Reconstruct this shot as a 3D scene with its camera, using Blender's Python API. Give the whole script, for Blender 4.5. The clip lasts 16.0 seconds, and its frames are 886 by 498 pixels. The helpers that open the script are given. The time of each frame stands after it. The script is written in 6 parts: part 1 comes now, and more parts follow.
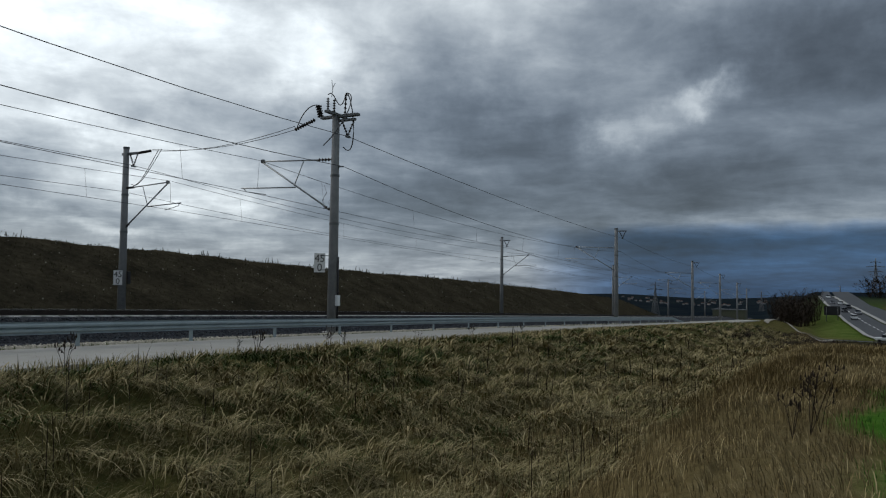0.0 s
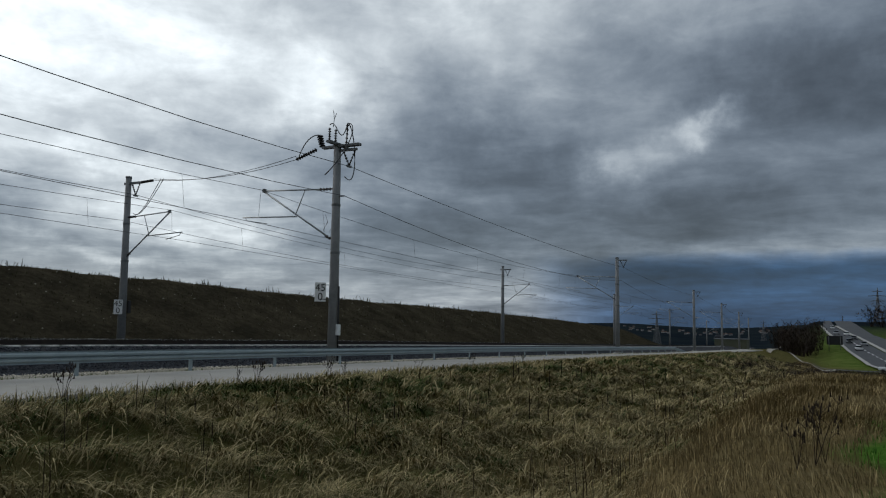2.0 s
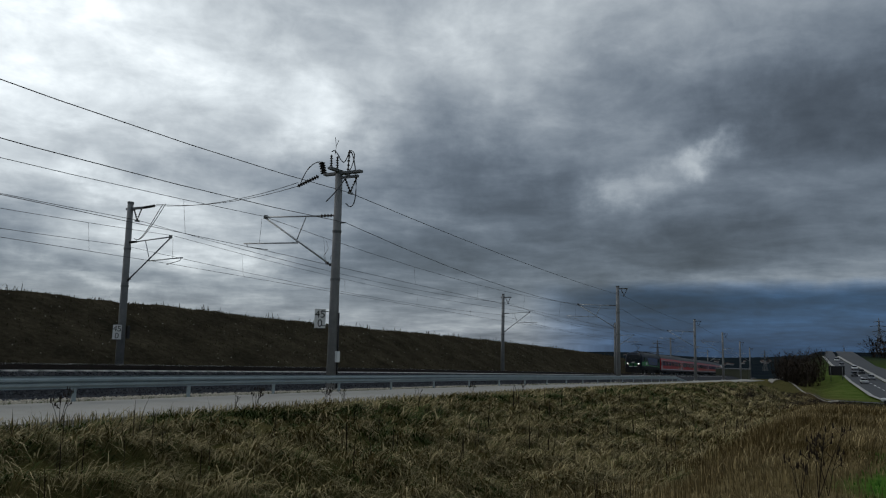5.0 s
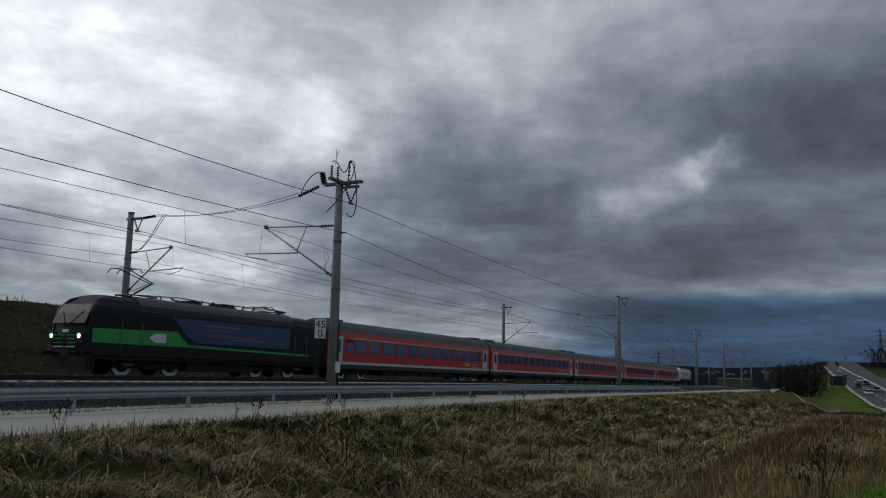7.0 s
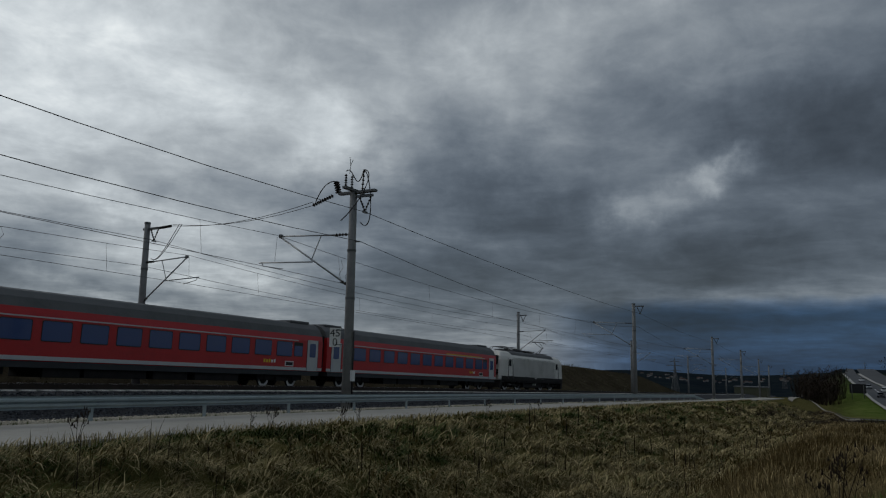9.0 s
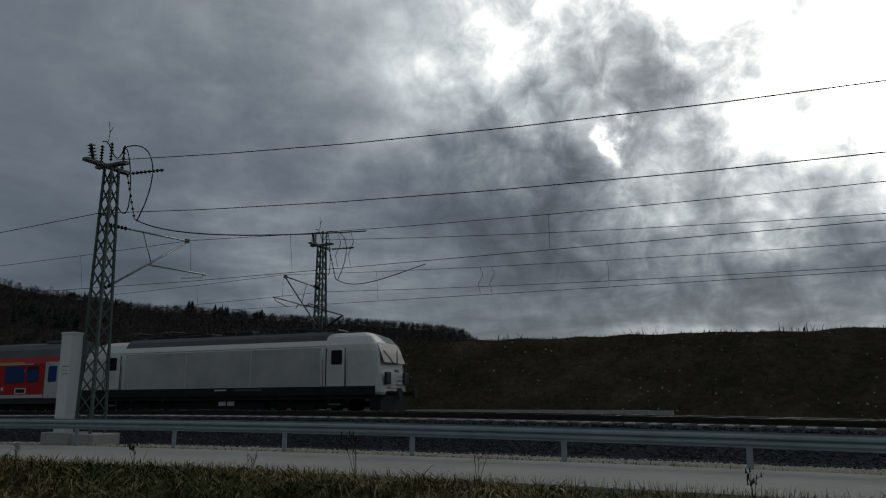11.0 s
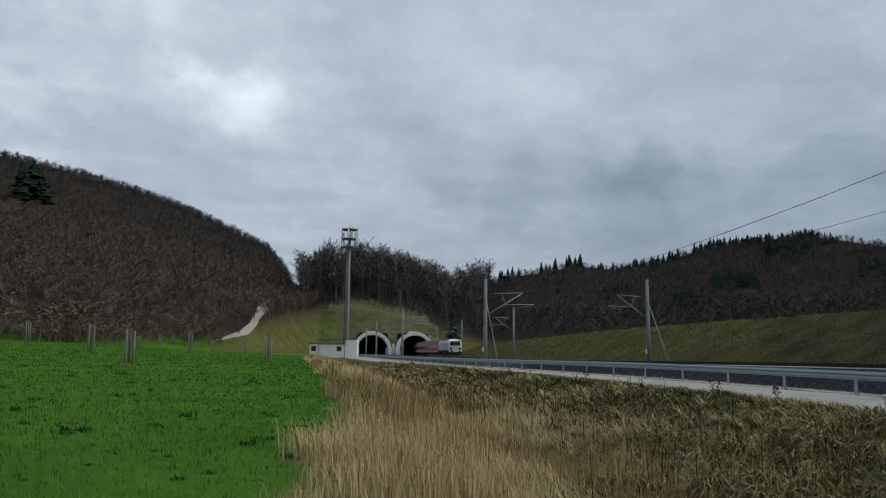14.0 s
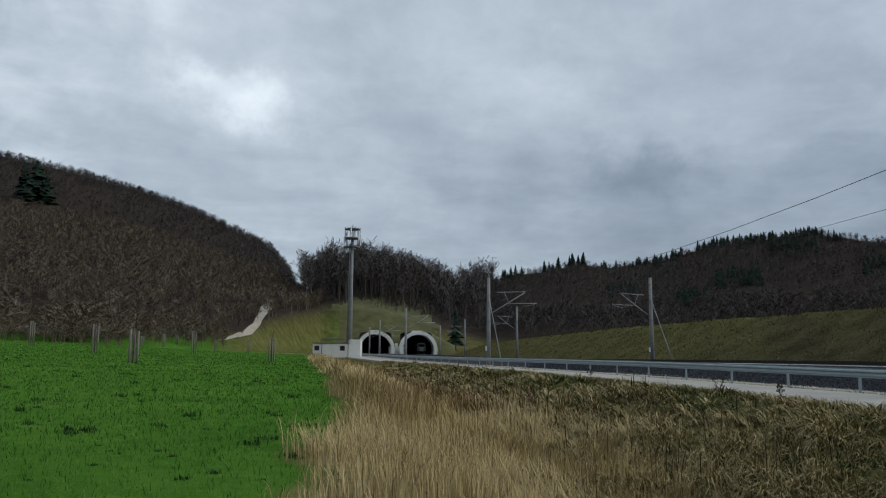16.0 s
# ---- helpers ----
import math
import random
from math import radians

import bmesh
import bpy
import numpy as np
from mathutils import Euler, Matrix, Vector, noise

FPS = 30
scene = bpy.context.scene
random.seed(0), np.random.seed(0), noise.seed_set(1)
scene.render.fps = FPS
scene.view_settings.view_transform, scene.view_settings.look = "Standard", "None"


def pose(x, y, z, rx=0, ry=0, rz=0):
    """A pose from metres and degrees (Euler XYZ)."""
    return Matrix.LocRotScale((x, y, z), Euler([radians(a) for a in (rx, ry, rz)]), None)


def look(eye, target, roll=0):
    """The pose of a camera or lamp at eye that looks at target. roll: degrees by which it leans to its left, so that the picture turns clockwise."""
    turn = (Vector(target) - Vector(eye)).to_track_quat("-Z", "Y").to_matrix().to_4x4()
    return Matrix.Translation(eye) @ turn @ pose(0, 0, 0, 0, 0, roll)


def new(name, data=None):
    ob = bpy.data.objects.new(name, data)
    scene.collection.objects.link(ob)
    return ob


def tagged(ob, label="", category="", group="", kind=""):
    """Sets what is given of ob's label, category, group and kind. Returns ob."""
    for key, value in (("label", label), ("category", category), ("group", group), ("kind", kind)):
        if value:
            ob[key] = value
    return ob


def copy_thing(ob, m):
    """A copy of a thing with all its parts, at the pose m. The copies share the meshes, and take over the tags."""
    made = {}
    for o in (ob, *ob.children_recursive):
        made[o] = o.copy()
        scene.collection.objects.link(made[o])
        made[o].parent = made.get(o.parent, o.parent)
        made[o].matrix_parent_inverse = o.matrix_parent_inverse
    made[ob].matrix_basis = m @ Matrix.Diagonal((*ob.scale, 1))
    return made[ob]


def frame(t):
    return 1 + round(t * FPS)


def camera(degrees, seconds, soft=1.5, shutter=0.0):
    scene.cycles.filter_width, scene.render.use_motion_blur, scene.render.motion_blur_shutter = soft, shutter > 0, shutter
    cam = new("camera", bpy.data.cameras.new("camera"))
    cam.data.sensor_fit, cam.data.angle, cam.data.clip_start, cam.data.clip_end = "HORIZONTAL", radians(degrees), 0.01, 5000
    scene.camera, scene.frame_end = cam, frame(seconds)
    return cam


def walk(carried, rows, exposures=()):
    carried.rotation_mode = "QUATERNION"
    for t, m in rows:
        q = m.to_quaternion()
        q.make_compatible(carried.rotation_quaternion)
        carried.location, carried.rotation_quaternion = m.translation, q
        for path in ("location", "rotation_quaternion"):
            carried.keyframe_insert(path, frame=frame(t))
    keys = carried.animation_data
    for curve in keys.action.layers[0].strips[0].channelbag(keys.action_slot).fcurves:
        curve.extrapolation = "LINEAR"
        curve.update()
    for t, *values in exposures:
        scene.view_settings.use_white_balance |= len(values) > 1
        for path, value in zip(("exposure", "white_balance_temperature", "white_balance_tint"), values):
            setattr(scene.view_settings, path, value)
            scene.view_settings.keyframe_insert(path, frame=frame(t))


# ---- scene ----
cam = camera(61.2, 16.0, soft=1.15)
PATH = [
    (0.0, pose(0, 0, 0, 92.81, -0.72, 0.00)),
    (0.5, pose(0, 0, 0, 92.89, -0.69, 0.00)),
    (1.0, pose(0, 0, 0, 93.40, -0.68, 0.02)),
    (1.5, pose(0, 0, 0, 94.45, -0.70, 0.06)),
    (2.0, pose(0, 0, 0, 95.04, -0.73, 0.06)),
    (2.5, pose(0, 0, 0, 95.23, -0.78, 0.06)),
    (3.0, pose(0, 0, 0, 95.31, -0.92, 0.05)),
    (3.5, pose(0, 0, 0, 95.84, -1.06, 0.06)),
    (4.0, pose(0, 0, 0, 96.51, -1.16, 0.05)),
    (4.5, pose(0, 0, 0, 96.88, -1.14, 0.05)),
    (7.0, pose(0, 0, 0, 97.89, -1.08, 0.09)),
    (7.5, pose(0, 0, 0, 98.12, -1.01, 0.11)),
    (8.0, pose(0, 0, 0, 98.29, -0.98, 0.11)),
    (8.2, pose(0, 0, 0, 98.33, -1.03, 0.12)),
    (9.0, pose(0, 0, 0, 98.5, -0.95, 1.2)),
    (9.4, pose(0, 0, 0, 98.8, -0.75, 5.2)),
    (9.7, pose(0, 0, 0, 99.2, -0.5, 12.5)),
    (10.0, pose(0, 0, 0, 99.6, -0.3, 25.0)),
    (10.3, pose(0, 0, 0, 100.06, -0.13, 43.42)),
    (10.5, pose(0, 0, 0, 100.61, -0.14, 58.14)),
    (10.6, pose(0, 0, 0, 100.85, -0.26, 65.52)),
    (10.8, pose(0, 0, 0, 101.21, 0.26, 79.99)),
    (11.0, pose(0, 0, 0, 101.42, 0.43, 93.55)),
    (11.2, pose(0, 0, 0, 101.78, 0.05, 105.57)),
    (11.4, pose(0, 0, 0, 101.60, -0.54, 115.95)),
    (11.6, pose(0, 0, 0, 100.45, -1.31, 127.08)),
    (11.8, pose(0, 0, 0, 99.50, -1.85, 135.23)),
    (12.0, pose(0, 0, 0, 99.01, -2.11, 141.81)),
    (12.5, pose(0, 0, 0, 98.27, -1.48, 148.38)),
    (13.0, pose(0, 0, 0, 97.95, -1.06, 151.04)),
    (13.5, pose(0, 0, 0, 97.88, -0.83, 152.13)),
    (14.0, pose(0, 0, 0, 97.83, -0.65, 152.62)),
    (14.5, pose(0, 0, 0, 97.83, -0.58, 152.83)),
    (15.0, pose(0, 0, 0, 97.81, -0.56, 152.85)),
    (15.5, pose(0, 0, 0, 97.81, -0.58, 152.85)),
    (16.0, pose(0, 0, 0, 97.76, -0.46, 152.87)),
]
EXPOSURES = [(0.0, 0.3), (6.8, 0.0), (8.2, 0.0), (10.3, -1.3), (10.8, -1.05), (11.2, -0.1), (11.6, 0.5), (12.0, 0.7), (12.5, 0.88), (16.0, 0.88)]
walk(cam, PATH, EXPOSURES)

# ---- world and sun ----
SUN_AZ, SUN_EL = 70.0, 29.0


def heading(az, el):
    a, e = radians(az), radians(el)
    return Vector((-math.sin(a) * math.cos(e), math.cos(a) * math.cos(e), math.sin(e)))


class Nodes:
    """Short hand for building node trees."""

    def __init__(self, tree):
        self.t = tree

    def add(self, kind, ins=None, **props):
        n = self.t.nodes.new(kind)
        if "operation" in props:
            n.operation = props["operation"]
        if "use_clamp" in props:
            n.use_clamp = props["use_clamp"]
        if "interpolation_type" in props:
            n.interpolation_type = props["interpolation_type"]
        if "attribute_name" in props:
            n.attribute_name = props["attribute_name"]
        if "data_type" in props:
            n.data_type, n.blend_type = props["data_type"], props["blend_type"]
        for k, val in (ins or {}).items():
            if isinstance(val, bpy.types.NodeSocket):
                self.t.links.new(val, n.inputs[k])
            else:
                n.inputs[k].default_value = val
        return n

    def math(self, op, a, b=0.0, c=0.0, clamp=False):
        return self.add("ShaderNodeMath", {0: a, 1: b, 2: c}, operation=op, use_clamp=clamp).outputs[0]

    def vmath(self, op, a, b=(0, 0, 0)):
        n = self.add("ShaderNodeVectorMath", {0: a, 1: b}, operation=op)
        return n.outputs["Value"] if op in ("DOT_PRODUCT", "LENGTH", "DISTANCE") else n.outputs["Vector"]

    def noise(self, vec, scale, detail=4.0, rough=0.55, lac=2.0, distort=0.0):
        return self.add("ShaderNodeTexNoise", {"Vector": vec, "Scale": scale, "Detail": detail, "Roughness": rough,
                                               "Lacunarity": lac, "Distortion": distort}).outputs["Fac"]

    def ramp(self, fac, stops):
        n = self.add("ShaderNodeValToRGB", {"Fac": fac})
        el = n.color_ramp.elements
        while len(el) < len(stops):
            el.new(0.5)
        for e, (p, c) in zip(el, stops):
            e.position = p
            e.color = (*c, 1) if len(c) == 3 else c
        return n.outputs["Color"]

    def smooth(self, x, lo, hi, a=0.0, b=1.0):
        n = self.add("ShaderNodeMapRange", {"Value": x, "From Min": lo, "From Max": hi, "To Min": a, "To Max": b},
                     interpolation_type="SMOOTHSTEP")
        return n.outputs["Result"]

    def mix(self, fac, a, b, mode="MIX"):
        n = self.add("ShaderNodeMix", data_type="RGBA", blend_type=mode)
        for i, val in ((0, fac), (6, a), (7, b)):
            if isinstance(val, bpy.types.NodeSocket):
                self.t.links.new(val, n.inputs[i])
            else:
                n.inputs[i].default_value = (*val, 1) if isinstance(val, tuple) and len(val) == 3 else val
        return n.outputs[2]


# forms in the cloud deck: azimuth, elevation, half widths of both, brightness in stops
CLOUDS = ((62, 20, 40, 17, 1.75), (64, 22, 11, 9, 1.5), (76, 32, 22, 7, 1.5), (79, 19, 1.2, 1.4, 2.4), (76, 21, 5, 4.5, -1.4), (89, 14, 8, 6, -1.8), (91, 25, 7, 5, 1.0), (38, 15, 14, 8, 0.5),
          (42, 19.5, 7, 2.2, -1.1), (47, 14.5, 8, 2.2, -0.9), (34, 8, 12, 3.5, -0.2), (70, 8, 20, 4.5, -1.2), (40, 4.5, 14, 2.2, -1.2), (57, 13, 8, 1.5, 0.5),
          (21, 20, 15, 9, 0.8), (8, 5, 9, 4, -0.5), (9, 16, 5, 2.4, 0.6), (0, 22, 9, 5, 0.4), (22, 7, 13, 5, 0.4), (15, 6, 4, 0.8, 0.7), (24, 3.7, 8, 0.7, 0.8), (26, 10.5, 6, 1.0, 0.5),
          (-5, 11, 9, 3.5, -1.3), (0, 6, 8, 3, -0.5), (-16, 4.5, 14, 3, -0.6), (-27, 15.5, 7, 4.5, -1.5), (-18, 7, 14, 2.6, -1.1), (-19.5, 13.4, 3.6, 1.4, 1.6), (-13, 12.4, 3, 1.3, 0.9), (-14, 24, 10, 4, 0.7), (-26, 23, 6, 4, 0.3),
          (137, 13.6, 5.5, 1.4, -0.5), (120, 17, 14, 9, -0.3), (98, 19, 4, 2, 0.6), (166, 18, 4.5, 2.4, 0.75), (172, 19.8, 3, 1.6, 0.5), (177, 26, 8, 4, 0.5), (140, 10, 13, 6, -0.7), (112, 8, 14, 5, -0.7), (150, 22, 12, 6, 0.15))


def make_world():
    w = bpy.data.worlds.new("overcast_sky")
    scene.world = w
    w.use_nodes = True
    w.node_tree.nodes.clear()
    n = Nodes(w.node_tree)
    d = n.add("ShaderNodeTexCoord").outputs["Generated"]
    sep = n.add("ShaderNodeSeparateXYZ", {0: d})
    z = sep.outputs["Z"]
    den = n.math("ADD", n.math("MAXIMUM", z, 0.0), 0.13)
    # the cloud deck seen in perspective: a plane overhead
    flat = n.add("ShaderNodeCombineXYZ", {0: n.math("DIVIDE", sep.outputs["X"], den), 1: n.math("DIVIDE", sep.outputs["Y"], den), 2: 0.0}).outputs[0]
    flat = n.vmath("ADD", flat, (3.7, 1.9, 0.4))
    soft = n.noise(flat, 0.9, 5, 0.5, distort=0.5)
    mottle = n.noise(flat, 4.0, 5, 0.6, distort=0.3)
    cells = n.noise(d, 20.0, 4, 0.6, distort=0.4)
    # ragged edges: the deck's forms are pushed about by turbulence
    def push(scale, size, detail):
        c = n.add("ShaderNodeTexNoise", {"Vector": d, "Scale": scale, "Detail": detail, "Roughness": 0.6}).outputs["Color"]
        c = n.vmath("SUBTRACT", c, (0.5, 0.5, 0.5))
        return n.vmath("MULTIPLY", c, (size, size, size * 0.45))
    warped = n.vmath("NORMALIZE", n.vmath("ADD", d, n.vmath("ADD", push(4.0, 0.30, 2), push(16.0, 0.16, 6))))
    ws = n.add("ShaderNodeSeparateXYZ", {0: warped})
    # azimuth is taken from 75 degrees, so that its seam lies behind the eye
    c75, s75 = math.cos(radians(75)), math.sin(radians(75))
    side = n.math("SUBTRACT", n.math("MULTIPLY", ws.outputs["X"], -c75), n.math("MULTIPLY", ws.outputs["Y"], s75))
    ahead = n.math("ADD", n.math("MULTIPLY", ws.outputs["X"], -s75), n.math("MULTIPLY", ws.outputs["Y"], c75))
    az = n.math("MULTIPLY", n.math("ARCTAN2", side, ahead), 180 / math.pi)
    el = n.math("MULTIPLY", n.math("ARCSINE", ws.outputs["Z"]), 180 / math.pi)
    ae = n.add("ShaderNodeCombineXYZ", {0: az, 1: el, 2: 0.0}).outputs[0]
    stops = n.math("ADD", n.smooth(z, 0.45, 0.9, 0.0, 0.7), -2.0)
    for a, e, wa, we, amount in CLOUDS:
        v = n.add("ShaderNodeVectorMath", {0: ae, 1: (1 / wa, 1 / we, 0), 2: (-(a - 75) / wa, -e / we, 0)}, operation="MULTIPLY_ADD").outputs["Vector"]
        stops = n.math("MULTIPLY_ADD", n.math("POWER", 0.3679, n.vmath("DOT_PRODUCT", v, v)), amount, stops)
    calm = n.smooth(n.vmath("DOT_PRODUCT", d, tuple(heading(150, 14))), 0.75, 0.95)   # an even veil over the hills
    broken = n.smooth(n.vmath("DOT_PRODUCT", d, tuple(heading(72, 22))), 0.90, 0.985)  # a mackerel field round the sun
    grain = n.math("ADD", n.math("MULTIPLY_ADD", soft, 3.4, -1.7), n.math("ADD", n.math("MULTIPLY_ADD", mottle, 1.5, -0.75), n.math("MULTIPLY", n.math("MULTIPLY_ADD", cells, 4.6, -2.3), n.math("MULTIPLY_ADD", broken, 0.85, 0.15))))
    stops = n.math("MULTIPLY_ADD", grain, n.math("MULTIPLY_ADD", calm, -0.62, 1.0), stops)
    # a bluer belt of far rain cloud low over the valley
    valley = n.smooth(n.vmath("DOT_PRODUCT", d, tuple(heading(-30, 2))), 0.91, 0.975)
    wz = n.math("MULTIPLY_ADD", n.math("SUBTRACT", ws.outputs["Z"], z), 0.22, z)
    belt = n.math("MULTIPLY", valley, n.math("MULTIPLY", n.smooth(wz, -0.03, -0.012), n.math("SUBTRACT", 1.0, n.smooth(wz, 0.058, 0.085))))
    stops = n.math("MULTIPLY_ADD", belt, -1.95, stops)
    lum = n.math("POWER", 2.0, stops)
    tint = n.mix(n.smooth(stops, -3.2, -0.4), (0.75, 0.93, 1.16), (0.92, 1.0, 1.05))
    tint = n.mix(n.smooth(stops, -0.6, 1.2), tint, (1.0, 1.0, 0.94))
    tint = n.mix(belt, tint, (0.30, 0.80, 1.72))
    col = n.vmath("MULTIPLY", tint, n.add("ShaderNodeCombineXYZ", {0: lum, 1: lum, 2: lum}).outputs[0])
    sky = n.add("ShaderNodeTexSky")
    sky.sky_type, sky.sun_disc, sky.altitude = "NISHITA", False, 400.0
    sky.sun_elevation, sky.sun_rotation = radians(SUN_EL), radians(-SUN_AZ)
    clear = n.add("ShaderNodeBackground", {"Color": sky.outputs[0], "Strength": 0.006})
    deck = n.add("ShaderNodeBackground", {"Color": col, "Strength": SKY})
    both = n.add("ShaderNodeAddShader", {0: clear.outputs[0], 1: deck.outputs[0]})
    n.add("ShaderNodeOutputWorld", {"Surface": both.outputs[0]})


SKY = 1.0
make_world()
sun = new("sun", bpy.data.lights.new("sun", "SUN"))
sun.data.energy, sun.data.angle, sun.data.color = 0.40, radians(20), (1.0, 0.95, 0.88)
sun.matrix_world = look((0, 0, 60), Vector((0, 0, 60)) - heading(SUN_AZ, SUN_EL))


# ---- materials ----
def material(name, stops, scale=6.0, rough=0.8, metal=0.0, bump=0.0, bump_scale=None, island=0.0, fine=0.35, emit=None, spec=0.35):
    """A surface whose colour wanders over the stops at two scales, with fine relief."""
    m = bpy.data.materials.new(name)
    m.use_nodes = True
    m.node_tree.nodes.clear()
    n = Nodes(m.node_tree)
    co = n.add("ShaderNodeTexCoord").outputs["Object"]
    a, b = n.noise(co, scale, 4, 0.6), n.noise(co, scale * 7.3, 3, 0.65)
    fac = n.math("ADD", n.math("MULTIPLY", a, 1 - fine), n.math("MULTIPLY", b, fine))
    fac = n.math("MULTIPLY_ADD", fac, 2.2, -0.6, clamp=True)
    if island:
        r = n.add("ShaderNodeNewGeometry").outputs["Random Per Island"]
        fac = n.math("ADD", n.math("MULTIPLY", fac, 1 - island), n.math("MULTIPLY", r, island))
    k = len(stops) - 1
    col = n.ramp(fac, [(i / max(k, 1), c) for i, c in enumerate(stops)])
    ins = {"Base Color": col, "Metallic": metal, "Specular IOR Level": spec,
           "Roughness": n.math("MULTIPLY_ADD", b, 0.25, rough - 0.12, clamp=True)}
    if bump:
        h = n.noise(co, bump_scale or scale * 5, 4, 0.65)
        ins["Normal"] = n.add("ShaderNodeBump", {"Height": h, "Strength": bump, "Distance": 0.03}).outputs[0]
    if emit:
        ins["Emission Color"], ins["Emission Strength"] = (*emit[0], 1), emit[1]
    p = n.add("ShaderNodeBsdfPrincipled", ins)
    n.add("ShaderNodeOutputMaterial", {"Surface": p.outputs[0]})
    return m


def ground_material():
    """Grassland: meadow, dry grass, matted bank, berm and far land, mixed by the zone of the land."""
    m = bpy.data.materials.new("grassland")
    m.use_nodes = True
    m.node_tree.nodes.clear()
    n = Nodes(m.node_tree)
    co = n.add("ShaderNodeTexCoord").outputs["Object"]
    zone = n.add("ShaderNodeAttribute", attribute_name="zone")
    far = n.add("ShaderNodeAttribute", attribute_name="land")
    zs, fs = n.add("ShaderNodeSeparateColor", {0: zone.outputs["Color"]}), n.add("ShaderNodeSeparateColor", {0: far.outputs["Color"]})
    a, b, c = n.noise(co, 0.35, 5, 0.6), n.noise(co, 2.6, 5, 0.65), n.noise(co, 17.0, 4, 0.7)
    f = n.math("MULTIPLY_ADD", n.math("ADD", n.math("MULTIPLY", a, 0.4), n.math("ADD", n.math("MULTIPLY", b, 0.35), n.math("MULTIPLY", c, 0.25))), 2.4, -0.7, clamp=True)
    bank = n.ramp(f, [(0, (0.030, 0.035, 0.012)), (0.4, (0.085, 0.080, 0.028)), (0.75, (0.18, 0.145, 0.060)), (1, (0.28, 0.22, 0.11))])
    green = n.ramp(f, [(0, (0.035, 0.085, 0.012)), (0.45, (0.065, 0.165, 0.022)), (0.8, (0.10, 0.21, 0.032)), (1, (0.17, 0.21, 0.06))])
    dry = n.ramp(f, [(0, (0.075, 0.056, 0.024)), (0.5, (0.19, 0.145, 0.066)), (1, (0.33, 0.26, 0.14))])
    bare = n.ramp(f, [(0, (0.012, 0.011, 0.007)), (0.35, (0.036, 0.031, 0.021)), (0.7, (0.078, 0.065, 0.042)), (0.93, (0.135, 0.115, 0.078)), (1, (0.22, 0.20, 0.17))])
    turf = n.ramp(f, [(0, (0.035, 0.034, 0.014)), (0.4, (0.085, 0.080, 0.032)), (0.75, (0.145, 0.128, 0.055)), (1, (0.22, 0.19, 0.10))])
    berm = n.mix(fs.outputs[2], bare, turf)
    # far valley land, with the blue of distant haze put into its colour
    hazed_land = n.ramp(n.noise(co, 0.009, 4, 0.6), [(0.3, (0.007, 0.011, 0.017)), (0.5, (0.013, 0.019, 0.024)), (0.7, (0.026, 0.034, 0.030))])
    wood = n.ramp(f, [(0, (0.020, 0.017, 0.014)), (0.6, (0.042, 0.034, 0.028)), (1, (0.070, 0.056, 0.044))])
    col = n.mix(zs.outputs[0], bank, green)
    col = n.mix(zs.outputs[1], col, dry)
    col = n.mix(zs.outputs[2], col, berm)
    col = n.mix(fs.outputs[0], col, hazed_land)
    col = n.mix(fs.outputs[1], col, wood)
    bumpy = n.add("ShaderNodeBump", {"Height": n.math("ADD", b, c), "Strength": 0.9, "Distance": 0.09}).outputs[0]
    p = n.add("ShaderNodeBsdfPrincipled", {"Base Color": col, "Roughness": 1.0, "Specular IOR Level": 0.0, "Normal": bumpy})
    n.add("ShaderNodeOutputMaterial", {"Surface": p.outputs[0]})
    return m


def glass_material(name, col, rough=0.06, spec=0.8):
    m = bpy.data.materials.new(name)
    m.use_nodes = True
    p = m.node_tree.nodes["Principled BSDF"]
    p.inputs["Base Color"].default_value = (*col, 1)
    p.inputs["Roughness"].default_value = rough
    p.inputs["Specular IOR Level"].default_value = spec
    return m


GRASSLAND = ground_material()
CONCRETE = material("pale_concrete", [(0.30, 0.29, 0.27), (0.40, 0.39, 0.36), (0.47, 0.46, 0.43)], 1.3, 0.9, bump=0.15, bump_scale=30)
ROADWAY = material("concrete_roadway", [(0.27, 0.255, 0.225), (0.35, 0.335, 0.30), (0.40, 0.38, 0.345)], 0.5, 0.92, bump=0.2, bump_scale=40)
POLE = material("weathered_concrete_pole", [(0.14, 0.145, 0.15), (0.21, 0.215, 0.22), (0.27, 0.27, 0.27)], 1.2, 0.85, bump=0.1, bump_scale=40)
PORTAL = material("portal_concrete", [(0.58, 0.57, 0.52), (0.72, 0.71, 0.66), (0.78, 0.77, 0.72)], 0.4, 0.85, bump=0.1)
# near-black base colour holds the darkness inside the bores
LINING = material("shade_dark_lining", [(0.03, 0.03, 0.03), (0.06, 0.06, 0.058)], 0.6, 0.9)
BALLAST = material("dark_ballast", [(0.006, 0.007, 0.009), (0.015, 0.017, 0.021), (0.035, 0.038, 0.045)], 4.0, 0.95, bump=0.9, bump_scale=22, fine=0.75)
STONES = material("ballast_stones", [(0.008, 0.009, 0.012), (0.026, 0.030, 0.038), (0.10, 0.11, 0.125)], 3.0, 0.95, island=0.8)
GRAVEL = material("limestone_gravel", [(0.11, 0.10, 0.075), (0.24, 0.22, 0.17), (0.40, 0.37, 0.30)], 3.5, 0.95, bump=0.8, bump_scale=25, fine=0.7)
CHIPS = material("limestone_chips", [(0.20, 0.18, 0.13), (0.46, 0.42, 0.33), (0.68, 0.64, 0.54)], 3.0, 0.95, island=0.8)
SLEEPER = material("concrete_sleeper", [(0.46, 0.45, 0.42), (0.60, 0.59, 0.56), (0.68, 0.67, 0.64)], 2.0, 0.9)
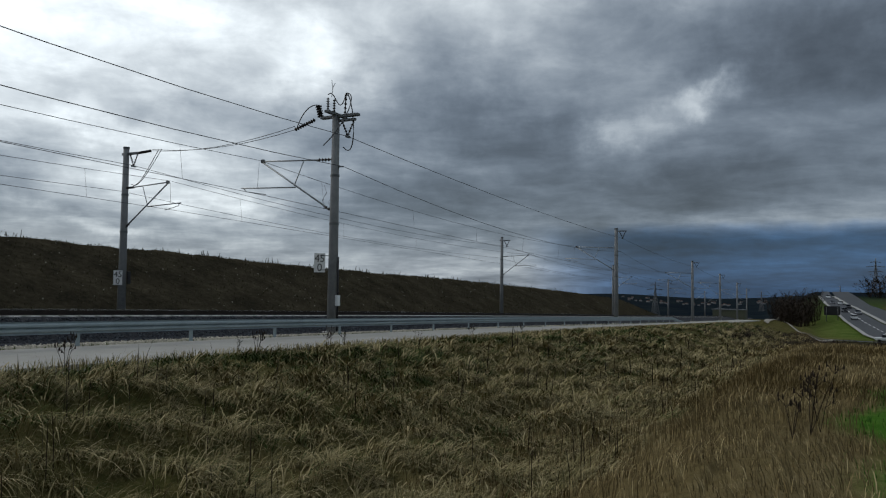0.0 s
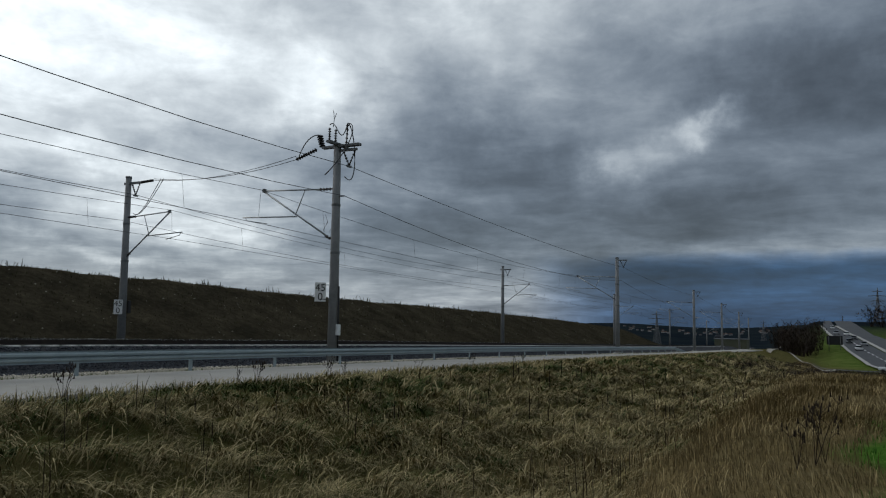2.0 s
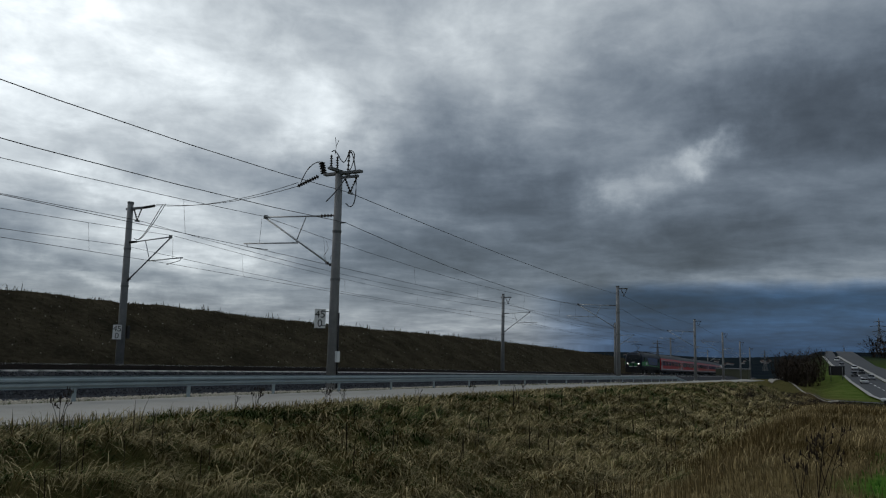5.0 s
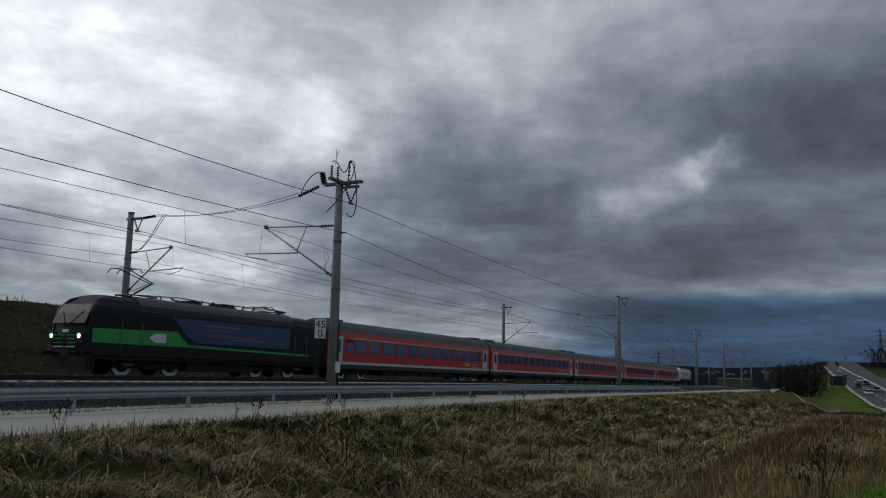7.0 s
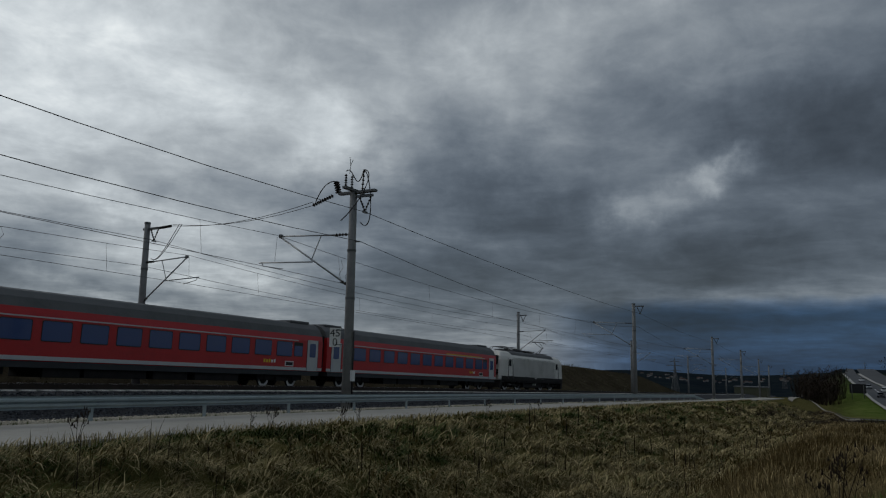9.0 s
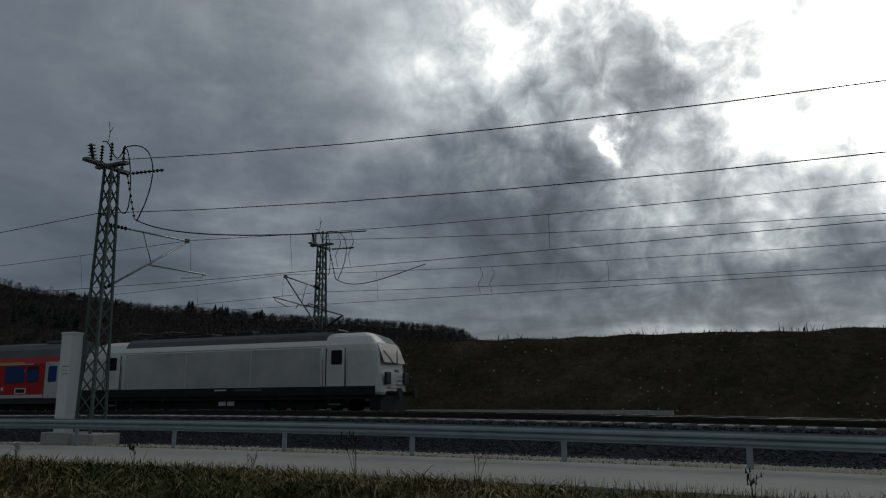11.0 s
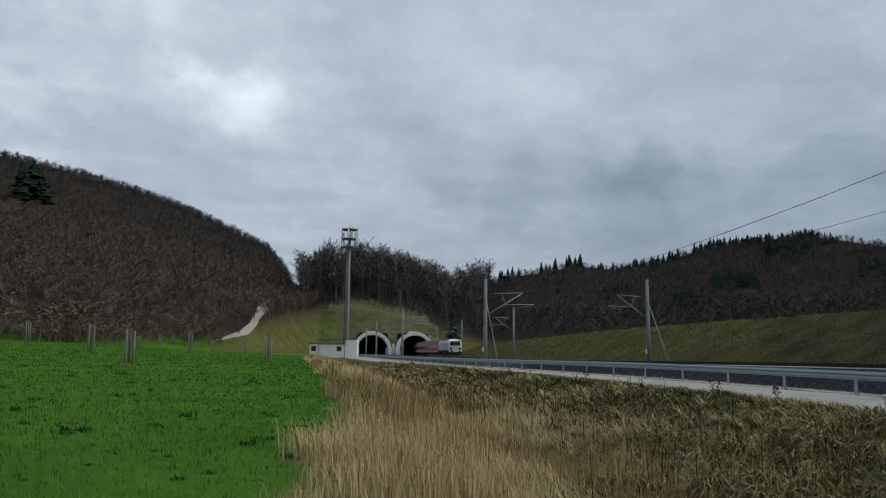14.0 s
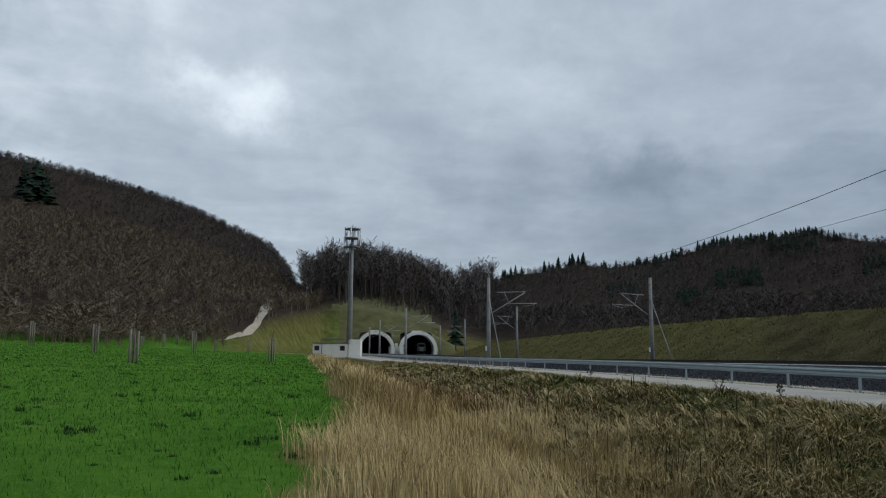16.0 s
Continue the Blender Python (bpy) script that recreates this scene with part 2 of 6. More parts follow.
RUST = material("rusty_rail", [(0.012, 0.009, 0.008), (0.020, 0.015, 0.012), (0.032, 0.022, 0.017)], 5.0, 0.85, metal=0.0)
BRIGHT = material("polished_rail_head", [(0.35, 0.35, 0.36), (0.55, 0.55, 0.56)], 3.0, 0.3, metal=1.0)
ZINC = material("galvanised_steel", [(0.24, 0.29, 0.31), (0.31, 0.37, 0.39), (0.37, 0.42, 0.44)], 1.6, 0.55, metal=0.55)
STEEL = material("dull_grey_steel", [(0.09, 0.095, 0.10), (0.15, 0.155, 0.16), (0.20, 0.205, 0.21)], 2.0, 0.6, metal=0.5)
TUBE = material("aluminium_tube", [(0.30, 0.31, 0.32), (0.42, 0.43, 0.44)], 2.0, 0.5, metal=0.6)
LATTICE = material("green_painted_steel", [(0.050, 0.075, 0.064), (0.078, 0.112, 0.094), (0.105, 0.14, 0.118)], 2.0, 0.65)
INSULATOR = material("brown_insulator", [(0.018, 0.014, 0.013), (0.035, 0.028, 0.025)], 5.0, 0.35)
WIRE = material("dark_conductor", [(0.030, 0.030, 0.032), (0.06, 0.06, 0.062)], 3.0, 0.55, metal=0.5)
WHITE = material("white_plastic", [(0.62, 0.64, 0.64), (0.74, 0.76, 0.76)], 0.8, 0.55)
BOARD = material("white_sign_board", [(0.66, 0.66, 0.65), (0.78, 0.78, 0.77)], 2.0, 0.6)
BLACK = material("black_paint", [(0.010, 0.010, 0.011), (0.022, 0.022, 0.024)], 3.0, 0.5)


# ---- the line of the railway: S along the far track, o metres from it towards the meadow ----
BEND_AT = [-350, -285, -250, -120, -60, 0, 60, 120, 250]
BEND = [0.6, -0.84, -0.84, -0.18, -0.33, -0.13, 3.80, -0.62, -0.51]
RISE_AT = [-700, -300, -147, -49, -23, 7, 19, 30, 42, 60, 80, 110, 140, 240, 340, 700]
RISE = [-23.6, -11.4, -6.67, -3.55, -2.70, -1.75, -1.44, -1.13, -0.88, -0.72, -0.72, -0.79, -0.86, -1.0, -1.1, -1.4]
S_ALL = np.arange(-700, 701, 1.0)
TH = np.cumsum(np.interp(S_ALL, BEND_AT, BEND) * 1e-3)
TH = TH - TH[700] + 2.6568
CX, CY = np.cumsum(-np.sin(TH)), np.cumsum(np.cos(TH))
CX, CY = CX - CX[700] - 6.54, CY - CY[700] + 53.43
RISE_SMOOTH = np.convolve(np.pad(np.interp(S_ALL, RISE_AT, RISE), 8, mode="edge"), np.ones(17) / 17, "valid")


def rail_z(s):
    return np.interp(s, S_ALL, RISE_SMOOTH)


def far_track(s):
    return np.interp(s, [50, 85], [-1.1, -0.3])


def near_lift(s):
    """How far the near track's rails lie above the far track's."""
    return float(np.interp(s, [0, 42, 60, 70, 80, 95, 115, 140], [0.20, 0.27, 0.40, 0.45, 0.43, 0.34, 0.20, 0.17]))


def near_track(s):
    """Offset of the near track, which parts from the far one towards the second bore."""
    return np.interp(s, [-300, -60, 70, 122, 172, 300, 600], [6.5, 7.4, 7.8, 9.2, 10.8, 14.0, 20.0])


def place(s, o=0.0, dz=0.0):
    x, y, th = np.interp(s, S_ALL, CX), np.interp(s, S_ALL, CY), np.interp(s, S_ALL, TH)
    return Vector((x - o * math.cos(th), y - o * math.sin(th), rail_z(s) + dz))


def turn_at(s):
    return math.degrees(np.interp(s, S_ALL, TH))


def frame_at(s, o=0.0, dz=0.0):
    """Pose at the line: y along the line, -x towards the meadow."""
    p = place(s, o, dz)
    return pose(p.x, p.y, p.z, 0, 0, turn_at(s))


def to_line(x, y):
    """S and o of points (arrays), by the nearest step of the line."""
    best = np.full(x.shape, 1e18)
    idx = np.zeros(x.shape, int)
    for k in range(0, len(S_ALL), 4):
        dd = (x - CX[k]) ** 2 + (y - CY[k]) ** 2
        near = dd < best
        best[near], idx[near] = dd[near], k
    th = TH[idx]
    dx, dy = x - CX[idx], y - CY[idx]
    s = S_ALL[idx] + dx * -np.sin(th) + dy * np.cos(th)
    o = dx * -np.cos(th) + dy * -np.sin(th)
    return s, o


# ---- mesh helpers ----
def mesh_object(name, verts, faces, mats, parent=None, label="", smooth=False, slots=None):
    me = bpy.data.meshes.new(name)
    me.from_pydata([tuple(p) for p in verts], [], faces)
    for m in (mats if isinstance(mats, (list, tuple)) else [mats]):
        me.materials.append(m)
    if slots is not None:
        me.polygons.foreach_set("material_index", slots)
    if smooth:
        me.polygons.foreach_set("use_smooth", [True] * len(me.polygons))
    me.update()
    ob = new(name, me)
    ob.parent = parent
    if label:
        ob["label"] = label
    return ob


def part(name, bm, mat, parent=None, label="", smooth=False):
    me = bpy.data.meshes.new(name)
    bm.normal_update()
    bm.to_mesh(me)
    bm.free()
    me.materials.append(mat)
    if smooth:
        me.polygons.foreach_set("use_smooth", [True] * len(me.polygons))
    ob = new(name, me)
    ob.parent = parent
    if label:
        ob["label"] = label
    return ob


def empty(name, m, label, category, group="", kind=""):
    ob = new(name)
    ob.matrix_basis = m
    return tagged(ob, label, category, group, kind)


def add_box(bm, lo, hi, m=None, bevel=0.0):
    vs = [Vector((x, y, z)) for x in (lo[0], hi[0]) for y in (lo[1], hi[1]) for z in (lo[2], hi[2])]
    tmp = bmesh.new()
    v = [tmp.verts.new(p) for p in vs]
    for f in ((0, 1, 3, 2), (4, 6, 7, 5), (0, 4, 5, 1), (2, 3, 7, 6), (0, 2, 6, 4), (1, 5, 7, 3)):
        tmp.faces.new([v[i] for i in f])
    if bevel:
        bmesh.ops.bevel(tmp, geom=tmp.edges[:], offset=bevel, segments=2, affect="EDGES", profile=0.5)
    merge(bm, tmp, m)
    return bm


def merge(bm, tmp, m=None):
    """Copies tmp into bm and frees it."""
    back = {}
    for v in tmp.verts:
        back[v] = bm.verts.new(m @ v.co if m else v.co)
    for f in tmp.faces:
        try:
            bm.faces.new([back[v] for v in f.verts])
        except ValueError:
            pass
    tmp.free()


def add_tube(bm, pts, r, sides=6, r_end=None, caps=True):
    """A tube along a line of points."""
    pts = [Vector(p) for p in pts]
    rings = []
    for i, p in enumerate(pts):
        d = (pts[min(i + 1, len(pts) - 1)] - pts[max(i - 1, 0)]).normalized()
        a = d.cross(Vector((0, 0, 1)))
        a = a.normalized() if a.length > 1e-3 else Vector((1, 0, 0))
        b = d.cross(a)
        rad = r if r_end is None else r + (r_end - r) * i / (len(pts) - 1)
        rings.append([bm.verts.new(p + (a * math.cos(t) + b * math.sin(t)) * rad) for t in (2 * math.pi * k / sides for k in range(sides))])
    for q, w in zip(rings, rings[1:]):
        for k in range(sides):
            bm.faces.new((q[k], q[(k + 1) % sides], w[(k + 1) % sides], w[k]))
    if caps:
        bm.faces.new(rings[0][::-1])
        bm.faces.new(rings[-1])
    return bm


def add_insulator(bm, a, b, r=0.07, sheds=5):
    """A ribbed rod insulator from a to b."""
    a, b = Vector(a), Vector(b)
    add_tube(bm, [a, b], r * 0.4, 6)
    for i in range(sheds):
        p, q = a.lerp(b, (i + 0.4) / sheds), a.lerp(b, (i + 0.65) / sheds)
        add_tube(bm, [p, q], r, 8, r * 0.75)
    return bm


def tube_part(name, pts, r, mat, parent=None, label="", sides=6):
    return part(name, add_tube(bmesh.new(), pts, r, sides), mat, parent, label, smooth=True)


def box_part(name, lo, hi, mat, parent=None, label="", bevel=0.0, m=None):
    return part(name, add_box(bmesh.new(), lo, hi, m, bevel), mat, parent, label)


def text_part(name, body, size, m, mat, parent=None):
    cu = bpy.data.curves.new(name, "FONT")
    cu.body, cu.size, cu.align_x, cu.align_y, cu.extrude = body, size, "CENTER", "CENTER", 0.004
    tmp = new(name, cu)
    bpy.context.view_layer.update()
    me = bpy.data.meshes.new_from_object(tmp)
    bpy.data.objects.remove(tmp)
    me.materials.clear()
    me.materials.append(mat)
    ob = new(name, me)
    ob.matrix_basis = m
    ob.parent = parent
    return ob


def ribbon(name, s0, s1, step, section, mat, label="", category="", kind="structure", parent=None):
    """A strip swept along the line; section(s) gives (o, dz) from the far side to the near side."""
    ss = np.append(np.arange(s0, s1, step), s1)
    verts, faces, k = [], [], 0
    for i, s in enumerate(ss):
        sec = section(s)
        k = len(sec)
        verts += [place(s, o, dz) for o, dz in sec]
        if i:
            faces += [((i - 1) * k + j, (i - 1) * k + j + 1, i * k + j + 1, i * k + j) for j in range(k - 1)]
    ob = mesh_object(name, verts, faces, mat, parent)
    return tagged(ob, label, category, kind=kind)


# ---- the land: one sheet from the feet to the horizon ----
def table(x, xs, ys):
    return np.interp(x, xs, ys)


PORTAL_S = 300.0


def skyline(az):
    """Elevation in degrees of the wooded hills' skyline, by azimuth."""
    return np.interp(az, SKY_AZ, SKY_EL)


SKY_AZ = [80, 91, 93.2, 96.6, 100.3, 107, 112, 114, 119.2, 122.5, 126.5, 130, 132.5, 134.7, 137, 140.5, 142.5, 145.3, 150, 152.2, 154, 156.6, 159.2, 162, 162.6, 164, 164.7, 166, 168.5, 171.8, 175.3, 179, 182.2, 184.3, 190, 205, 230]
SKY_EL = [3.0, 5.1, 5.55, 5.9, 6.2, 6.5, 6.9, 6.8, 7.4, 7.9, 8.72, 8.45, 8.3, 7.75, 7.1, 6.8, 7.2, 6.8, 6.35, 6.1, 6.7, 7.3, 7.6, 7.0, 5.9, 5.96, 6.9, 7.92, 9.06, 10.44, 11.45, 12.27, 12.76, 12.97, 12.5, 10.0, 8.0]


def tussock(x, y):
    """Uneven clumps of matted grass, 0 in the hollows and 1 on their heads."""
    a = np.abs(np.sin(1.25 * x + 1.7 * np.sin(0.9 * y)) * np.sin(1.45 * y + 1.9 * np.sin(0.8 * x + 1.0)))
    b = np.abs(np.sin(3.1 * x + 1.3 * np.sin(2.3 * y) + 0.7) * np.sin(2.7 * y + 1.5 * np.sin(2.1 * x)))
    return 0.6 * a + 0.4 * b


def land_z(x, y):
    """Height of the land at points (arrays), with its zones."""
    s, o = to_line(x, y)
    d = np.hypot(x, y)
    az = np.degrees(np.arctan2(-x, y))
    az = np.where(az < -120, az + 360, az)
    zr = rail_z(np.clip(s, -700, 700))
    nt = near_track(s)
    # far side: foot of the berm, berm, back slope
    high = table(s, [-174, -166, -150, -102, -50, -20, 15, 67, 108, 153, 189, 230, 266, 300], [0, 0.7, 4.3, 4.85, 5.0, 4.75, 4.95, 5.15, 5.35, 5.3, 4.9, 4.4, 3.7, 2.0])
    berm = np.where(o > -17, table(o, [-17, -16, -6.2, -5], [1.0, 0.97, 0.0, 0.0]), table(o, [-90, -45, -24, -17], [-0.6, 0.0, 0.9, 1.0])) * high - 0.5
    # trackbed is a little lower than its ballast and the road than its slab
    bank_lo = table(s, [-160, -60, 0, 46, 120, 200, 280], [-2.4, -2.2, -2.0, -1.75, -1.3, -0.9, -0.7])
    t = np.clip((o - 17.9) / 8.3, 0, 1)
    bank = -0.62 + (bank_lo + 0.62) * (t * t * (3 - 2 * t))
    mead0 = table(s, [-300, -100, -50, -10, 20, 46, 100, 165, 300], [-16.0, -9.3, -6.2, -3.6, -2.2, -1.62, -1.3, -1.2, -1.2]) - zr
    slope = table(s, [-50, 40, 100, 165, 300], [0.012, 0.025, 0.038, 0.045, 0.05])
    mead = mead0 + slope * np.clip(o - 30, 0, 70)
    u = np.clip((o - 26.2) / 3.6, 0, 1)
    near = np.where(o < 26.2, bank, bank_lo + (mead - bank_lo) * (u * u * (3 - 2 * u)))
    local = zr + np.where(o < -5, berm, np.where(o < 17.9, -0.72, near))
    # wooded hills round the tunnel side
    sky = np.radians(skyline(az))
    start = table(az, [80, 100, 120, 140, 150, 162, 168, 176, 190, 230], [200, 220, 230, 240, 315, 315, 190, 150, 140, 140])
    crest = table(az, [80, 120, 140, 150, 158, 163, 166, 176, 230], [420, 520, 600, 520, 430, 380, 520, 620, 620])
    w = np.clip((d - start) / (crest - start), 0, 1.25)
    hill0 = table(az, [80, 120, 147, 150, 154, 158, 162, 164, 168, 176, 230], [1.0, 2.0, 2.5, 4.5, 11.0, 15.5, 17.5, 13.0, 3.0, 1.3, 1.5])
    tall = table(az, [80, 120, 140, 147, 152, 163, 166, 230], [3.5, 4.5, 5.5, 8, 18, 14, 4.5, 4.5])
    hill = hill0 + (crest * np.tan(sky) - tall - hill0) * np.where(w < 1, w ** 1.25, 1 - 0.8 * (w - 1))
    side = np.clip((az - 82) / 10, 0, 1) * np.clip((235 - az) / 20, 0, 1)
    hill_mix = np.clip((d - start) / 25 + 0.3, 0, 1) * side
    # valley and highway side
    ridge = np.interp(d, [100, 165, 200, 260, 330, 420, 520, 700, 1200, 4700], np.array([-4.2, -3.55, -2.9, -2.0, -1.1, -0.45, -0.1, -0.3, -0.6, -0.45]))
    vale = np.interp(d, [100, 165, 250, 400, 700, 1300, 2200, 3000, 4700], np.array([-3.8, -3.7, -3.4, -2.9, -2.3, -1.6, -1.15, -0.85, -0.55]))
    q = np.clip((-az - 23.0) / 3.5, 0, 1)
    q = np.where(az < -75, 0.0, q)
    far = d * np.tan(np.radians(vale + (ridge - vale) * q * q * (3 - 2 * q)))
    far = far + np.where(d > 900, 10 * np.sin(az * 0.45 + 1) * np.clip((d - 900) / 2500, 0, 1), 0)
    far_mix = np.clip((d - 130) / 60, 0, 1) * np.clip((84 - az) / 8, 0, 1)
    along = np.clip((-s - 215) / 40, 0, 1) * (az < 80)
    out = np.where(o > 0, np.clip((o - 21) / 16, 0, 1), np.clip((-o - 24) / 16, 0, 1))
    far_mix = along + (far_mix - along) * out * out * (3 - 2 * out)
    behind = (az > 228) | (az < -85)
    z = local
    z = z + (far - z) * far_mix * ~behind
    z = z + (hill - z) * hill_mix * ~behind
    z = np.where(behind, -1.6 + np.clip(d - 60, 0, 800) * 0.05, z)
    rough = 0.10 * np.sin(x * 0.9 + 1.3 * np.sin(y * 0.7)) * np.sin(y * 0.8 + 1.1 * np.sin(x * 0.5))
    z = z + rough * ((o < -7) | ((o > 19.5) & (o < 29))) * (d < 150) + 0.3 * rough * (o > 29) * (d < 150)
    z = z + 0.30 * (tussock(x, y) - 0.3) * np.clip((o - 18.2) / 1.2, 0, 1) * np.clip((27.5 - o) / 2, 0, 1) * (d < 110)
    mead_edge = 30.4 + np.clip(38 - s, 0, 200) * 0.10 + 0.4 * np.sin(s * 0.35) + 0.25 * np.sin(s * 1.3)
    green = np.clip((o - mead_edge + 0.5) / 0.9, 0, 1)
    shoulder = np.clip((az - 158) / 4, 0, 1) * np.clip((171 - az) / 3, 0, 1) * np.clip((d - 150 - 6 * np.sin(az * 1.7)) / 30, 0, 1)   # thin olive turf on the shoulder
    green = green * (1 - 0.85 * shoulder)
    green = green * (1 - far_mix) + far_mix * q * 0.45 * (az > -30.5)
    dry = np.clip((o - 24.5) / 2.0, 0, 1) * np.clip((mead_edge + 0.3 - o) / 0.7, 0, 1) * (s > -140) * (1 - far_mix)
    bermz = np.clip((-o - 5) / 1.5, 0, 1) * (s > -180)
    # the haze-blue land colour takes over with distance
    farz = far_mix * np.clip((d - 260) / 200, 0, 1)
    turfz = np.clip((s - 88) / 40 + 0.12 * np.sin(s * 0.4 + o * 0.7), 0, 1)      # the berm greens over towards the tunnel
    woodz = hill_mix * np.clip((d - start - 8) / 10, 0, 1)
    return z, green, dry, bermz, farz, woodz, turfz


def make_ground():
    az = np.radians(np.concatenate([np.arange(-36, 200, 0.25), np.arange(200, 324, 2.0)]))
    r = np.concatenate([[-0.05], np.geomspace(2.0, 330, 230), np.geomspace(335, 700, 70), np.geomspace(720, 4700, 40)])
    A, R = np.meshgrid(az, r)
    x, y = (-np.sin(A) * R).ravel(), (np.cos(A) * R).ravel()
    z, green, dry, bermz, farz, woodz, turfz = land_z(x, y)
    na, nr = len(az), len(r)
    i, j = np.meshgrid(np.arange(nr - 1), np.arange(na), indexing="ij")
    j2 = (j + 1) % na
    f = np.stack([i * na + j, i * na + j2, (i + 1) * na + j2, (i + 1) * na + j], -1).reshape(-1, 4)
    # leave the cutting before the two bores open
    s, o = to_line(x, y)
    gap = (s > PORTAL_S - 6) & (s < PORTAL_S + 262) & (o > -9) & (o < 33)
    f = f[~gap[f].all(1)]
    me = bpy.data.meshes.new("ground")
    me.vertices.add(len(x))
    me.vertices.foreach_set("co", np.stack([x, y, z], 1).ravel())
    me.loops.add(f.size)
    me.loops.foreach_set("vertex_index", f.ravel())
    me.polygons.add(len(f))
    me.polygons.foreach_set("loop_start", np.arange(0, f.size, 4))
    me.polygons.foreach_set("use_smooth", np.ones(len(f), bool))
    me.update(calc_edges=True)
    one = np.ones_like(x)
    me.color_attributes.new("zone", "FLOAT_COLOR", "POINT").data.foreach_set("color", np.stack([green, dry, bermz, one], 1).ravel())
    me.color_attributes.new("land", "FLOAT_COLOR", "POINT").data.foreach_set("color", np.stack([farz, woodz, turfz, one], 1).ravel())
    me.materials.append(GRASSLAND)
    tagged(new("ground", me), "rolling grassland with meadow, banks and wooded hills", "ground", kind="structure")


make_ground()


# ---- trackbed, road and gravel ----
def ballast_section(s):
    n = near_track(s)
    return [(-6.4, -0.75), (-4.2, -0.42), (-3.7, -0.24), (n - 1.9, -0.10), (n - 1.5, near_lift(s) - 0.205), (n + 1.45, near_lift(s) - 0.205), (min(n + 3.3, 11.6) if n < 9 else n + 3.3, -0.58), (max(11.9, n + 3.5), -0.66)]


def edge(s):
    """Offset of the road's far edge; the road swings out round the diverging track."""
    return float(np.interp(s, [-80, -40, 70, 100, 123, 180, 300], [12.6, 13.2, 13.4, 14.2, 15.6, 17.5, 22.0]))


def width(s):
    return float(np.interp(s, [-300, 40, 70, 110, 300], [4.2, 4.2, 4.6, 4.4, 4.4]))


trackbed = ribbon("ballast_bed", -480, 299.5, 2.0, ballast_section, BALLAST, "dark stone ballast bed under two railway tracks", "ballast")
gravel = ribbon("gravel_strip", -160, 290, 2.0, lambda s: [(max(11.45, near_track(s) + 3.1), -0.60), (edge(s) - 0.5, -0.575), (edge(s) + 0.05, -0.60)], GRAVEL,
                "pale limestone gravel verge beside the service road", "gravel")
road = ribbon("service_road", -150, 290, 2.0, lambda s: [(edge(s), -0.66), (edge(s), -0.55), (edge(s) + width(s), -0.55), (edge(s) + width(s) + 0.02, -0.80)], ROADWAY,
              "pale concrete service road along the railway", "road")


def slab_bed(name, off, lift=lambda s: 0.0):
    """One track: rails and sleepers under an Empty."""
    tr = empty(name, Matrix(), "ballasted railway track with concrete sleepers and rusty rails", "railway track", "tracks", "structure")
    for side in (-0.7535, 0.7535):
        def web(s):
            c = off(s) + side
            return [(c + a, lift(s) + z) for a, z in ((-0.07, -0.17), (-0.03, -0.14), (-0.036, -0.004), (0.036, -0.004), (0.03, -0.14), (0.07, -0.17))]
        rail = ribbon("rail", -480, 420, 3.0, web, RUST, parent=tr, kind="")
        ribbon("rail_head", -480, 420, 3.0, lambda s: [(off(s) + side - 0.036, lift(s)), (off(s) + side + 0.036, lift(s))], BRIGHT, parent=rail, kind="")
    bm = bmesh.new()
    prof = [(-0.15, -0.22), (-0.12, 0.0), (0.12, 0.0), (0.15, -0.22)]
    a = [bm.verts.new((-1.3, y, z)) for y, z in prof]
    b = [bm.verts.new((1.3, y, z)) for y, z in prof]
    bm.faces.new(a)
    bm.faces.new(b[::-1])
    for k in range(4):
        bm.faces.new((a[k], b[k], b[(k + 1) % 4], a[(k + 1) % 4]))
    one = part("sleeper", bm, SLEEPER, tr)
    me = one.data
    first, verts, faces = True, [], []
    for s in np.arange(-150, 296, 0.65):
        m = frame_at(s, float(off(s)), lift(s) - 0.175)
        if -16 < s < 132:
            ob = one if first else new("sleeper", me)
            first = False
            ob.parent, ob.matrix_basis = tr, m
        else:
            k = len(verts)
            verts += [m @ v.co for v in me.vertices]
            faces += [tuple(k + i for i in p.vertices) for p in me.polygons]
    tagged(mesh_object("far_sleepers", verts, faces, SLEEPER, tr), kind="stuff")
    return tr


slab_bed("near_track", lambda s: near_track(s), near_lift)
slab_bed("far_track", lambda s: float(far_track(s)))


def guardrail():
    gr = empty("guardrail", Matrix(), "galvanised steel crash barrier with two-wave beam on posts", "guardrail")
    off = lambda s: edge(s) - 0.12
    # the beam's wave, seen end on: (out, up)
    wave = [(0.02, 0.0), (0.0, 0.03), (0.055, 0.075), (0.055, 0.12), (0.0, 0.155), (0.055, 0.19), (0.055, 0.235), (0.0, 0.28), (0.02, 0.31)]
    def drop(s):
        return float(np.interp(s, [-62, -50, 20, 35, 45, 57, 70, 90, 120], [-0.9, -0.13, -0.13, -0.12, -0.05, 0.02, 0.06, 0.10, 0.05]))
    def sweep(s):
        return [(off(s) + 0.06 + a, -0.11 + b + drop(s)) for a, b in wave]
    for s in np.arange(-62, 290, 4.0):
        b = ribbon("beam", s - 0.03, s + 4.03, 2.03, sweep, ZINC, parent=gr, kind="")
        m = frame_at(s + 2, off(s + 2), drop(s + 2))
        bm = bmesh.new()
        add_box(bm, (-0.02, -0.06, -1.0), (0.02, 0.06, 0.17), None, 0.0)
        add_box(bm, (-0.08, -0.055, -0.02), (-0.02, 0.055, 0.12), None)
        p = part("post", bm, ZINC, gr)
        p.matrix_basis = m
    return gr


guardrail()


